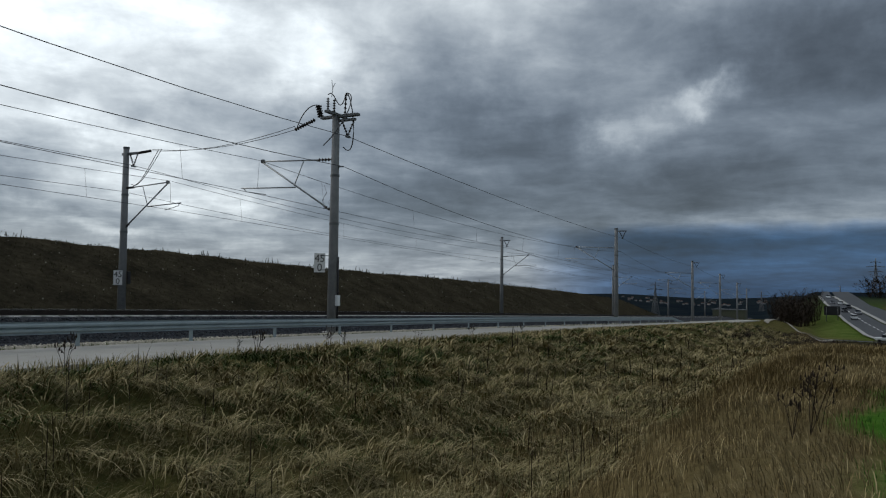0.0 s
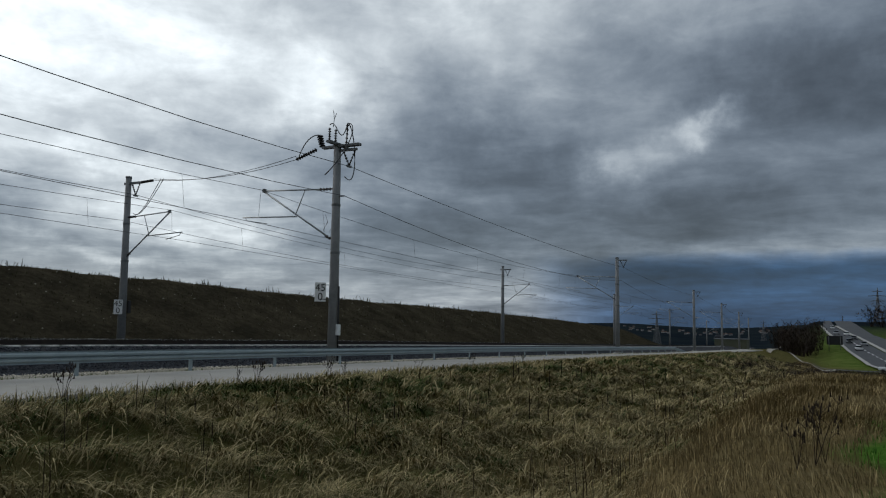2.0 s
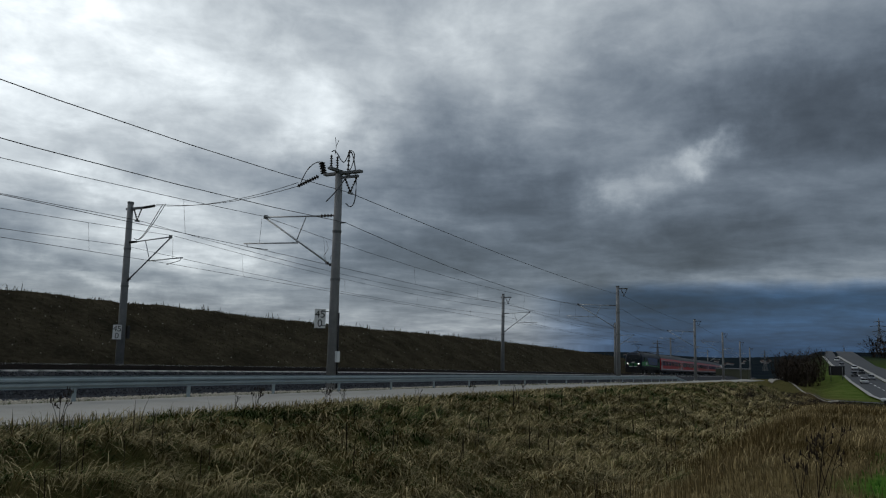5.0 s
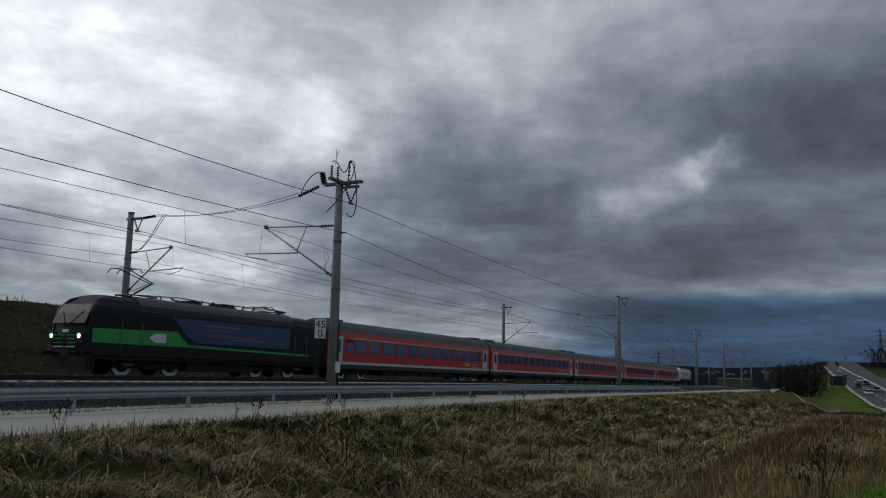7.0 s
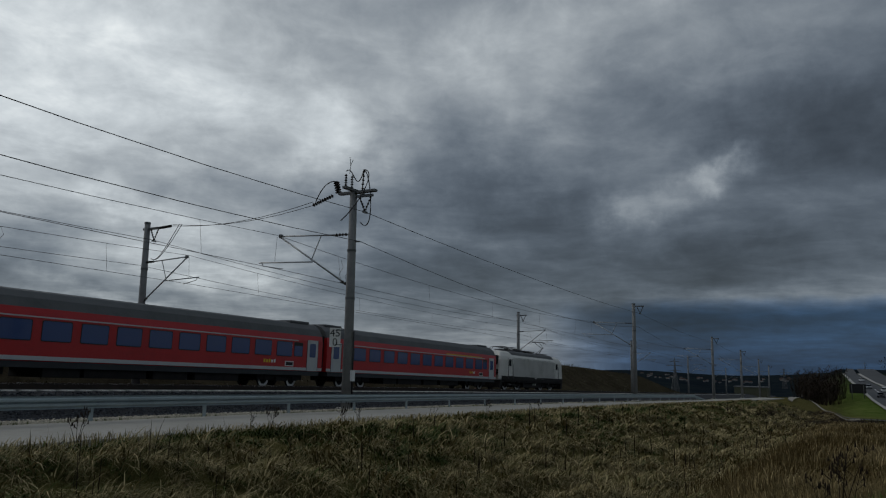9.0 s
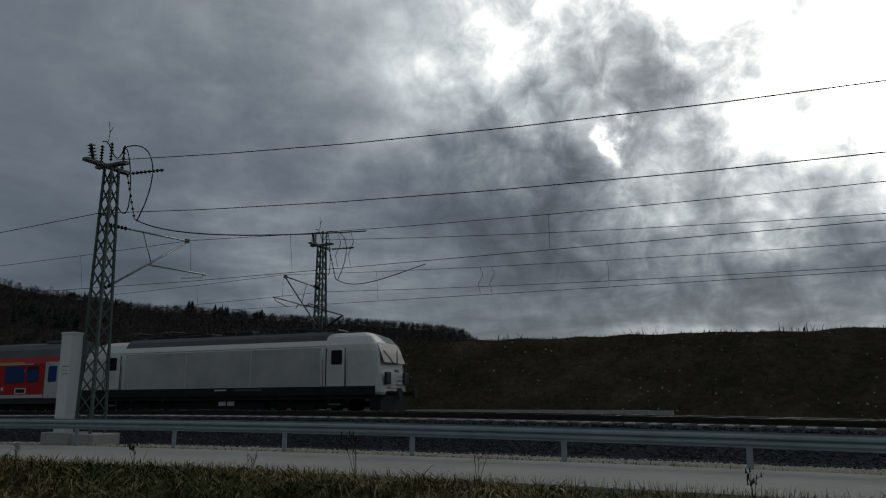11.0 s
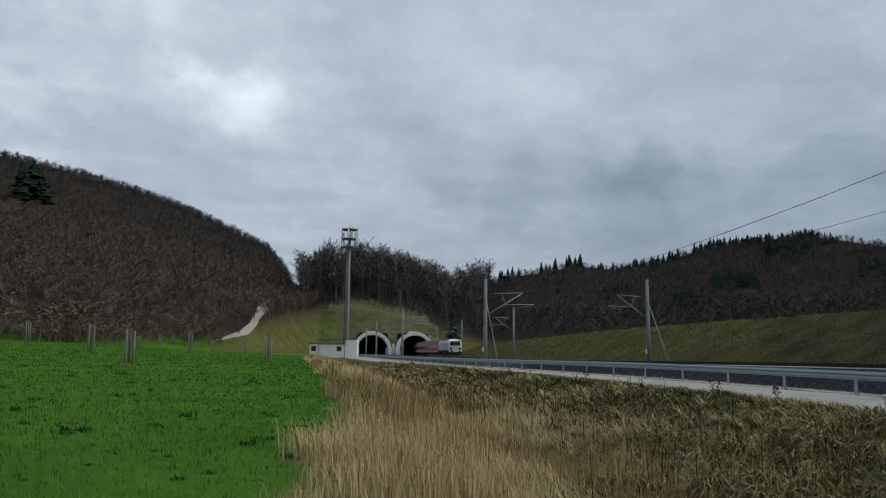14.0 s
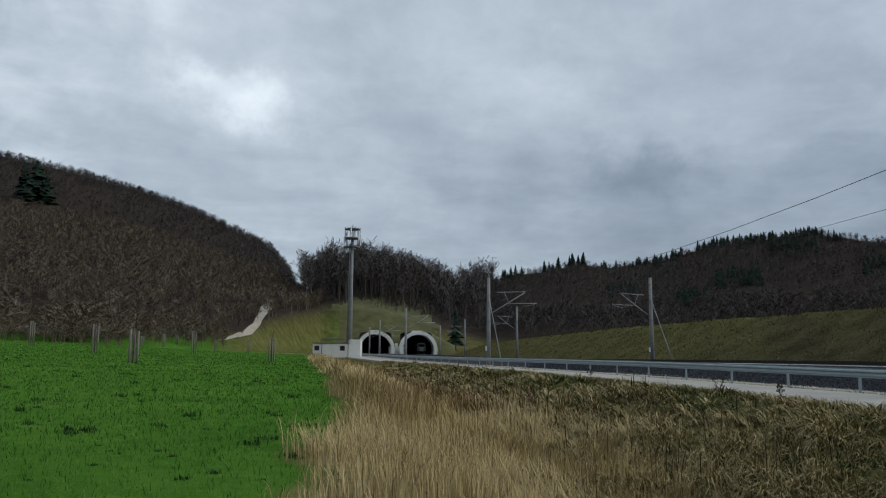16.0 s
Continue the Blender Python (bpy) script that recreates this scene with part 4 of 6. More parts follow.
# ---- the train ----
RED = material("traffic_red_paint", [(0.36, 0.010, 0.014), (0.46, 0.014, 0.018), (0.50, 0.020, 0.022)], 0.5, 0.38, spec=0.5)
ROOFGREY = material("grey_roof_paint", [(0.060, 0.068, 0.070), (0.095, 0.10, 0.105), (0.12, 0.125, 0.13)], 0.7, 0.7)
PALE = material("light_grey_paint", [(0.42, 0.44, 0.45), (0.52, 0.54, 0.55), (0.56, 0.58, 0.58)], 0.6, 0.5)
DARKRUN = material("dirty_running_gear", [(0.008, 0.008, 0.009), (0.016, 0.015, 0.015), (0.026, 0.023, 0.021)], 2.0, 0.8)
SKIRT = material("dark_grey_skirt", [(0.030, 0.034, 0.038), (0.050, 0.055, 0.060)], 0.8, 0.6)
NIGHT = material("blue_black_paint", [(0.007, 0.010, 0.018), (0.012, 0.017, 0.028)], 0.5, 0.5, spec=0.2)
GREEN = material("bright_green_paint", [(0.018, 0.26, 0.050), (0.028, 0.34, 0.070)], 0.6, 0.4, spec=0.5)
NAVY = material("blue_banner", [(0.026, 0.050, 0.14), (0.042, 0.080, 0.20)], 0.8, 0.45)
PEARL = material("soiled_white_paint", [(0.50, 0.495, 0.46), (0.64, 0.635, 0.60), (0.70, 0.695, 0.66)], 0.45, 0.45, fine=0.25, spec=0.5)
GRIME = material("sooty_white_panel", [(0.30, 0.30, 0.28), (0.47, 0.47, 0.45), (0.58, 0.58, 0.56)], 0.30, 0.55, fine=0.2)
YELLOW = material("yellow_stripe", [(0.62, 0.42, 0.02), (0.72, 0.50, 0.03)], 1.0, 0.5)
WHEEL = material("bright_wheel_rim", [(0.50, 0.50, 0.50), (0.70, 0.70, 0.69)], 2.0, 0.5)
# coach glass: the blue base colour stands in for reflected sky
PANE = glass_material("sky_blue_pane", (0.035, 0.070, 0.20), 0.10, 0.4)
SCREEN = glass_material("windscreen", (0.014, 0.016, 0.018), 0.22, 0.12)
LAMP = material("headlamp_glass", [(0.6, 0.6, 0.62), (0.75, 0.75, 0.78)], 3.0, 0.2, spec=0.8)
LIT = material("lit_headlamp", [(0.8, 0.8, 0.76), (0.85, 0.85, 0.8)], 3.0, 0.3, emit=((1.0, 0.96, 0.86), 2.5))
TAIL = material("red_tail_lamp", [(0.10, 0.01, 0.01), (0.16, 0.012, 0.012)], 3.0, 0.3)


def prism(bm, pts, y0, y1):
    """Closed section pts (x, z) pulled from y0 to y1."""
    a = [bm.verts.new((x, y0, z)) for x, z in pts]
    b = [bm.verts.new((x, y1, z)) for x, z in pts]
    n = len(pts)
    bm.faces.new(a)
    bm.faces.new(b[::-1])
    for k in range(n):
        bm.faces.new((a[k], b[k], b[(k + 1) % n], a[(k + 1) % n]))
    return bm


def side_panel(name, pts, x, side, mat, parent, t=0.008, label=""):
    """A thin plate with outline pts (y, z) on the side wall at x."""
    bm = bmesh.new()
    a = [bm.verts.new((side * (x - 0.02), y, z)) for y, z in pts]
    b = [bm.verts.new((side * (x + t), y, z)) for y, z in pts]
    n = len(pts)
    bm.faces.new(b if side > 0 else b[::-1])
    for k in range(n):
        bm.faces.new((a[k], b[k], b[(k + 1) % n], a[(k + 1) % n]))
    bmesh.ops.recalc_face_normals(bm, faces=bm.faces[:])
    return part(name, bm, mat, parent, label)


def rect(y0, y1, z0, z1, r=0.0):
    if not r:
        return [(y0, z0), (y1, z0), (y1, z1), (y0, z1)]
    out = []
    for cy, cz, a in ((y1 - r, z0 + r, -90), (y1 - r, z1 - r, 0), (y0 + r, z1 - r, 90), (y0 + r, z0 + r, 180)):
        for k in range(4):
            t = math.radians(a + 30 * k)
            out.append((cy + r * math.cos(t), cz + r * math.sin(t)))
    return out


def bogie(parent, y, wheels, r):
    b = new("bogie")
    b.parent, b.matrix_basis = parent, pose(0, y, 0)
    bm = bmesh.new()
    span = max(wheels) + 0.75
    for sx in (-1.05, 0.95):
        add_box(bm, (sx, -span, 0.42), (sx + 0.10, span, 0.72), None, 0.02)
        for w in wheels:
            add_box(bm, (sx - 0.06, w - 0.22, 0.38), (sx + 0.16, w + 0.22, 0.80), None, 0.03)
        add_box(bm, (sx - 0.12, -0.5, 0.35), (sx + 0.22, 0.5, 0.62), None, 0.03)
    add_box(bm, (-1.0, -0.35, 0.4), (1.0, 0.35, 0.8), None, 0.02)
    part("frame", bm, DARKRUN, b)
    for w in wheels:
        for sx in (-0.75, 0.75):
            bm = bmesh.new()
            bmesh.ops.create_cone(bm, cap_ends=True, segments=28, radius1=r, radius2=r, depth=0.14, matrix=pose(sx, w, r, 0, 90, 0))
            wh = part("wheel", bm, DARKRUN, b)
            o = 0.075 * (1 if sx > 0 else -1)
            bm = bmesh.new()
            n = 28
            q = [[bm.verts.new((sx + o, w + rr * math.cos(t), r + rr * math.sin(t))) for t in (2 * math.pi * k / n for k in range(n))] for rr in (r * 0.64, r * 0.985)]
            for k in range(n):
                bm.faces.new((q[0][k], q[0][(k + 1) % n], q[1][(k + 1) % n], q[1][k]))
            part("rim", bm, WHEEL, b, "bright steel wheel rim")
    return b


def pantograph(parent, y, raised, way):
    base = 4.02
    bm = bmesh.new()
    for sx in (-0.5, 0.5):
        add_tube(bm, [(sx, y - 0.9, base), (sx, y + 0.9, base)], 0.035)
        for yy in (-0.8, 0.8):
            add_insulator(bm, (sx, y + yy, base - 0.3), (sx, y + yy, base), 0.06, 3)
    for yy in (-0.9, 0.9):
        add_tube(bm, [(-0.5, y + yy, base), (0.5, y + yy, base)], 0.035)
    p = part("pantograph", bm, BLACK, parent)
    if raised:
        knee, head = (y + 0.9 * way, base + 0.75), (y - 0.85 * way, 5.28)
    else:
        knee, head = (y + 1.5 * way, base + 0.16), (y - 0.9 * way, base + 0.22)
    bm = bmesh.new()
    add_tube(bm, [(0, y - 0.35 * way, base), (0, knee[0], knee[1])], 0.05)
    for sx in (-0.28, 0.28):
        add_tube(bm, [(sx * 0.4, knee[0], knee[1]), (sx, head[0], head[1])], 0.026)
    add_tube(bm, [(0.15, y - 0.7 * way, base), (0.1, knee[0] - 0.2 * way, knee[1] - 0.05)], 0.018)
    part("arm", bm, BLACK, p)
    bm = bmesh.new()
    for dy in (-0.28, 0.28):
        add_tube(bm, [(-0.95, head[0] + dy, head[1] - 0.16), (-0.72, head[0] + dy, head[1] + 0.05), (0.72, head[0] + dy, head[1] + 0.05), (0.95, head[0] + dy, head[1] - 0.16)], 0.026)
    for sx in (-0.35, 0.35):
        add_tube(bm, [(sx, head[0] - 0.28, head[1] + 0.03), (sx, head[0] + 0.28, head[1] + 0.03)], 0.02)
    part("collector_head", bm, BLACK, p)


def loco_body():
    """The shell: straight middle and two raked, narrowed cab ends."""
    half = [(1.42, 0.98), (1.50, 1.10), (1.50, 2.95), (1.44, 3.25), (1.22, 3.62), (0.90, 3.80), (0.45, 3.86)]
    ring = [(-x, z) for x, z in half] + [(x, z) for x, z in reversed(half)]
    def nose(z):
        return float(np.interp(z, [0.9, 1.3, 2.05, 2.35, 3.3, 3.62, 3.86], [8.70, 8.88, 8.86, 8.80, 8.40, 8.10, 7.5]))
    bm = bmesh.new()
    rows = []
    for end in (-1, 1):
        st = []
        for f, shrink in ((1.0, 0.80), (0.97, 0.90), (0.88, 0.965), (0.62, 1.0), (0.0, 1.0)):
            st.append([bm.verts.new((x * (shrink if z < 3.7 else shrink * 0.97), end * (6.6 + f * (nose(z) - 6.6)), z)) for x, z in ring])
        rows += st if end < 0 else st[::-1]
    n = len(ring)
    for a, b in zip(rows, rows[1:]):
        for k in range(n):
            bm.faces.new((a[k], a[(k + 1) % n], b[(k + 1) % n], b[k]))
    bm.faces.new(rows[0])
    bm.faces.new(rows[-1][::-1])
    bmesh.ops.recalc_face_normals(bm, faces=bm.faces[:])
    return bm


def locomotive(dark):
    if dark:
        lab = "black, green and blue electric locomotive hauling the train"
    else:
        lab = "soiled white electric locomotive pushing at the train's end"
    m = empty("locomotive", Matrix(), lab, "locomotive", "train")
    main = NIGHT if dark else PEARL
    body = part("body", loco_body(), main, m, smooth=False)
    # underframe, skirts, buffers
    bm = add_box(bmesh.new(), (-1.42, -8.68, 0.80), (1.42, 8.68, 1.00))
    add_box(bm, (-1.46, -8.2, 0.95), (1.46, 8.2, 1.12))
    part("underframe", bm, DARKRUN, m)
    bm = bmesh.new()
    add_box(bm, (-1.25, -2.6, 0.30), (1.25, 2.6, 0.85), None, 0.06)
    part("transformer", bm, DARKRUN, m)
    for e in (-1, 1):
        bm = bmesh.new()
        prism(bm, [(-1.35, 0.25), (1.35, 0.25), (1.40, 0.95), (-1.40, 0.95)], e * 8.2, e * 8.72)
        part("snow_plough", bm, DARKRUN, m)
        for sx in (-0.875, 0.875):
            bm = add_tube(bmesh.new(), [(sx, e * 8.66, 1.05), (sx, e * 9.38, 1.05)], 0.10, 10)
            add_tube(bm, [(sx, e * 9.38, 1.05), (sx, e * 9.46, 1.05)], 0.25, 14)
            part("buffer", bm, DARKRUN, m)
        # windscreen: a pane on the raked front
        def on_front(z):
            return float(np.interp(z, [2.05, 2.35, 3.3, 3.62], [8.86, 8.80, 8.40, 8.10])) + 0.012
        bm = bmesh.new()
        zs = ((2.42, 1.16), (2.9, 1.14), (3.34, 1.06))
        for k in range(2):
            (z0, w0), (z1, w1) = zs[k], zs[k + 1]
            v = [bm.verts.new((x, e * on_front(z), z)) for x, z in ((-w0, z0), (w0, z0), (w1, z1), (-w1, z1))]
            bm.faces.new(v if e < 0 else v[::-1])
        part("windscreen", bm, SCREEN, m, "dark raked windscreen")
        tube_part("wiper", [(0.2, e * (on_front(2.42) + 0.02), 2.42), (0.75, e * (on_front(3.0) + 0.02), 3.0)], 0.014, BLACK, m)
        tube_part("wiper", [(-0.2, e * (on_front(2.42) + 0.02), 2.42), (-0.75, e * (on_front(3.0) + 0.02), 3.0)], 0.014, BLACK, m)
        for sx in (-1, 1):
            bm = add_box(bmesh.new(), (sx * 0.97 - 0.24, e * 8.835 - 0.10, 1.46), (sx * 0.97 + 0.24, e * 8.835 + 0.03, 1.99), None, 0.02)
            part("lamp_housing", bm, BLACK, m)
            bm = add_tube(bmesh.new(), [(sx * 0.97, e * 8.85, 1.82), (sx * 0.97, e * 8.88, 1.82)], 0.10, 12)
            part("headlight", bm, LIT if dark and e > 0 else LAMP, m)
            bm = add_tube(bmesh.new(), [(sx * 0.97, e * 8.85, 1.60), (sx * 0.97, e * 8.88, 1.60)], 0.08, 12)
            part("tail_light", bm, TAIL, m)
        for k in range(4):
            z = 1.30 + 0.18 * k
            for sx in (-1, 1):
                bm = add_box(bmesh.new(), (min(sx * 0.12, sx * 0.72), e * 8.84 - 0.02, z), (max(sx * 0.12, sx * 0.72), e * 8.84 + 0.045, z + (0.05 if dark else 0.07)))
                part("front_slat", bm, GREEN if dark and k else (PEARL if not dark else BOARD), m)
        bm = add_box(bmesh.new(), (-0.20, e * 8.84, 2.0), (0.20, e * 8.88, 2.12))
        part("lettering_bar", bm, BOARD if dark else STEEL, m)
    for sx in (-1, 1):
        for e in (-1, 1):
            side_panel("cab_window", rect(e * 6.55 - 0.28, e * 6.55 + 0.28, 2.35, 3.0, 0.06), 1.5, sx, SCREEN, m, 0.012)
            side_panel("door_gap", rect(e * 6.0 - 0.03, e * 6.0 + 0.03, 1.12, 3.1), 1.5, sx, BLACK, m, 0.004)
            side_panel("door_gap", rect(e * 6.98 - 0.02, e * 6.98 + 0.02, 1.12, 3.1), 1.5, sx, BLACK, m, 0.004)
            tube_part("handrail", [(sx * 1.56, e * 5.86, 1.15), (sx * 1.56, e * 5.86, 2.6)], 0.018, STEEL if not dark else GREEN, m)
            tube_part("handrail", [(sx * 1.56, e * 7.05, 1.15), (sx * 1.56, e * 7.05, 2.6)], 0.018, STEEL if not dark else GREEN, m)
            side_panel("step", rect(e * 6.45 - 0.3, e * 6.45 + 0.3, 0.55, 0.62), 1.44, sx, STEEL, m, 0.05)
        side_panel("frame_band", rect(-8.5, 8.5, 0.99, 1.38), 1.5, sx, DARKRUN, m, 0.005, "black lower frame band")
        if dark:
            side_panel("stripe", [(8.55, 1.55), (8.6, 2.2), (3.6, 2.32), (3.2, 1.98), (2.7, 1.66), (2.0, 1.55)][::1], 1.5, sx, GREEN, m, 0.006, "green side stripe")
            side_panel("stripe", [(2.6, 1.55), (2.9, 1.68), (-7.4, 1.50), (-7.4, 1.40)], 1.5, sx, GREEN, m, 0.006, "green side stripe")
            side_panel("banner", [(3.9, 3.02), (3.0, 2.2), (2.2, 1.80), (-5.4, 1.80), (-5.4, 3.02)], 1.5, sx, NAVY, m, 0.006, "dark blue advertising panel")
            side_panel("emblem", [(5.35, 1.92), (5.0, 2.14), (4.3, 2.14), (4.3, 1.70), (5.0, 1.70)], 1.5, sx, BOARD, m, 0.014, "white emblem")
            for k, (a, b, z) in enumerate(((1.6, -0.9, 2.72), (1.2, -0.4, 2.5), (1.5, -2.4, 2.2), (-0.5, -3.0, 2.05), (-3.4, -4.8, 2.0))):
                side_panel("lettering_bar", rect(b, a, z, z + 0.09), 1.506, sx, material("faded_lettering", [(0.12, 0.15, 0.22), (0.18, 0.21, 0.28)], 3.0) if k == 0 and sx < 0 else STEEL, m, 0.004)
        else:
            for a, b in ((-5.7, -1.95), (-1.9, 1.85), (1.9, 5.7)):
                side_panel("wall_panel", rect(a, b, 1.42, 3.12), 1.5, sx, GRIME, m, 0.010, "soot-streaked pale panel")
            side_panel("lettering_bar", rect(-0.6, 0.1, 1.24, 1.30), 1.505, sx, BOARD, m, 0.006)
            side_panel("lettering_bar", rect(-2.6, -1.0, 1.24, 1.29), 1.505, sx, STEEL, m, 0.006)
            side_panel("lettering_bar", rect(-0.9, -0.5, 0.55, 0.75), 1.25, sx, BOARD, m, 0.012)
            side_panel("lettering_bar", rect(-0.4, 0.0, 0.55, 0.75), 1.25, sx, BOARD, m, 0.012)
            side_panel("step", rect(6.1, 6.85, 1.44, 1.60), 1.5, sx, BOARD, m, 0.03)
    # roof: dark fairing and gear
    bm = bmesh.new()
    prism(bm, [(-1.46, 3.18), (-1.18, 3.72), (-0.9, 3.90), (0.9, 3.90), (1.18, 3.72), (1.46, 3.18)], -5.9, 5.9)
    bmesh.ops.recalc_face_normals(bm, faces=bm.faces[:])
    part("roof_fairing", bm, ROOFGREY, m, "dark grey roof fairing")
    gear = bmesh.new()
    rnd = random.Random(4)
    for y in np.arange(-3.2, 3.3, 0.8):
        add_insulator(gear, (rnd.uniform(-0.6, 0.6), y, 3.9), (rnd.uniform(-0.6, 0.6), y, 4.18), 0.08, 3)
    add_tube(gear, [(0.3, -5.2, 4.1), (0.2, -3.0, 4.2), (0.2, -0.2, 4.16), (-0.2, 2.4, 4.2), (-0.2, 5.2, 4.08)], 0.03)
    add_box(gear, (-0.6, -1.3, 3.9), (0.5, -0.4, 4.15), None, 0.03)
    add_box(gear, (-0.5, 1.2, 3.9), (0.6, 1.9, 4.12), None, 0.03)
    part("roof_gear", gear, BLACK, m)
    pantograph(m, 5.1, dark, -1)
    pantograph(m, -5.1, not dark, -1)
    if not dark:
        pantograph(m, 2.9, False, -1)
    bogie(m, 4.75, (-1.5, 1.5), 0.625)
    bogie(m, -4.75, (-1.5, 1.5), 0.625)
    return m


def coach(first_class):
    m = empty("passenger_coach", Matrix(), "red passenger coach with yellow stripe over windows coloured as reflecting blue sky" if first_class else "red passenger coach with grey roof and windows coloured as reflecting blue sky", "coach", "train")
    half = [(1.36, 0.98), (1.41, 1.10), (1.41, 2.85), (1.34, 3.20), (1.12, 3.62), (0.75, 3.92), (0.30, 4.03)]
    L = 13.0
    bm = bmesh.new()
    ring = [(-x, z) for x, z in half[:4]] + [(x, z) for x, z in reversed(half[:4])]
    prism(bm, ring, -L, L)
    bmesh.ops.recalc_face_normals(bm, faces=bm.faces[:])
    part("body", bm, RED, m)
    bm = bmesh.new()
    roof = [(-1.345, 3.16)] + [(-x, z) for x, z in half[4:]] + [(x, z) for x, z in reversed(half[4:])] + [(1.345, 3.16)]
    prism(bm, roof, -L - 0.004, L + 0.004)
    for y in (-11.5, 11.5):
        add_box(bm, (-0.7, y - 0.9, 3.95), (0.7, y + 0.9, 4.12), None, 0.05)
    bmesh.ops.recalc_face_normals(bm, faces=bm.faces[:])
    part("roof", bm, ROOFGREY, m, "dirty grey roof")
    for e in (-1, 1):
        bm = add_box(bmesh.new(), (-1.15, min(e * 13.0, e * 13.17), 1.1), (1.15, max(e * 13.0, e * 13.17), 3.3), None, 0.05)
        part("gangway", bm, BLACK, m, "black rubber gangway bellows")
    bm = bmesh.new()
    add_box(bm, (-1.36, -12.8, 0.72), (1.36, 12.8, 1.0))
    part("skirt", bm, SKIRT, m)
    bm = bmesh.new()
    for y, w in ((-4.2, 1.6), (-1.0, 1.1), (2.2, 1.7), (5.0, 0.9)):
        add_box(bm, (-1.2, y - w, 0.32), (1.2, y + w, 0.74), None, 0.04)
    part("equipment_box", bm, DARKRUN, m)
    for sx in (-1, 1):
        side_panel("stripe", rect(-L, L, 1.02, 1.20), 1.41, sx, PALE, m, 0.006, "light grey waist stripe")
        side_panel("stripe", rect(-L + 2.4, L - 2.4, 2.80, 2.86), 1.41, sx, PALE, m, 0.006, "light grey stripe over the windows")
        for y in np.linspace(-9.3, 9.3, 11):
            w = side_panel("window", rect(y - 0.72, y + 0.72, 1.82, 2.72, 0.09), 1.41, sx, BLACK, m, 0.008)
            side_panel("pane", rect(y - 0.68, y + 0.68, 1.86, 2.68, 0.07), 1.418, sx, PANE, w, 0.006)
        for y in (-10.6, 10.6):
            w = side_panel("window", rect(y - 0.42, y + 0.42, 1.85, 2.72, 0.08), 1.41, sx, BLACK, m, 0.008)
            side_panel("pane", rect(y - 0.38, y + 0.38, 1.89, 2.50, 0.06), 1.418, sx, PANE, w, 0.006)
        for y in (-12.0, 12.0):
            dr = side_panel("door", rect(y - 0.52, y + 0.52, 1.0, 2.92), 1.41, sx, PALE, m, 0.012, "pale grey entrance door")
            side_panel("door_gap", rect(y - 0.56, y - 0.52, 1.0, 2.92), 1.41, sx, BLACK, dr, 0.008)
            side_panel("door_gap", rect(y + 0.52, y + 0.56, 1.0, 2.92), 1.41, sx, BLACK, dr, 0.008)
            side_panel("door_pane", rect(y - 0.30, y + 0.30, 1.85, 2.70, 0.08), 1.424, sx, PANE, dr, 0.006)
        if first_class:
            side_panel("stripe", rect(-9.9, -3.2, 2.87, 2.95), 1.41, sx, YELLOW, m, 0.006, "yellow class stripe")
        for k in range(5):
            side_panel("emblem_bar", rect(-8.55 + 0.22 * k, -8.40 + 0.22 * k, 1.42, 1.62 - 0.03 * (k % 2)), 1.41, sx, BOARD if k < 2 else YELLOW, m, 0.006)
        side_panel("destination_display", rect(-10.2, -9.4, 1.25, 1.55), 1.41, sx, BOARD, m, 0.006)
        side_panel("display_glass", rect(-10.12, -9.48, 1.30, 1.50), 1.418, sx, BLACK, m, 0.005)
        text_part("class_numeral", "2", 0.32, pose(sx * 1.416, -10.0 + 0.05, 2.45, 90, 0, 90 * sx), BOARD, m)
    bogie(m, 9.5, (-1.25, 1.25), 0.46)
    bogie(m, -9.5, (-1.25, 1.25), 0.46)
    return m


front_loco, rear_loco = locomotive(True), locomotive(False)
coaches = [coach(False)]
for k in range(3):
    coaches.append(copy_thing(coaches[0], Matrix()))
coaches.append(coach(True))
TRAIN = [(front_loco, 9.49)] + [(c, 18.98 + 26.4 * (k + 0.5)) for k, c in enumerate(coaches)] + [(rear_loco, 18.98 + 132 + 9.49)]


def train_head(t):
    """Position of the leading buffers along the line."""
    u = t - 7.0
    return 22.3 + 54.7 * u - 0.474 * u * u


def vehicle_pose(s):
    a, b = place(s + 8.0, far_track(s + 8.0)), place(s - 8.0, far_track(s - 8.0))
    d = a - b
    c = (a + b) / 2
    return pose(c.x, c.y, c.z, math.degrees(math.atan2(d.z, math.hypot(d.x, d.y))), 0, math.degrees(math.atan2(-d.x, d.y)))


# ---- vegetation ----
RNG = np.random.default_rng(7)


def fast_mesh(name, verts, faces, mat, label, category, kind="stuff", smooth=False):
    """A mesh straight from arrays; faces is an (n, k) array."""
    me = bpy.data.meshes.new(name)
    k = faces.shape[1]
    me.vertices.add(len(verts))
    me.vertices.foreach_set("co", verts.astype(np.float32).ravel())
    me.loops.add(faces.size)
    me.loops.foreach_set("vertex_index", faces.astype(np.int32).ravel())
    me.polygons.add(len(faces))
    me.polygons.foreach_set("loop_start", np.arange(0, faces.size, k))
    me.update(calc_edges=True)
    me.materials.append(mat)
    return tagged(new(name, me), label, category, kind=kind)


def line_points(s, o):
    """World x, y of arrays of S and o."""
    th = np.interp(s, S_ALL, TH)
    return np.interp(s, S_ALL, CX) - o * np.cos(th), np.interp(s, S_ALL, CY) - o * np.sin(th)


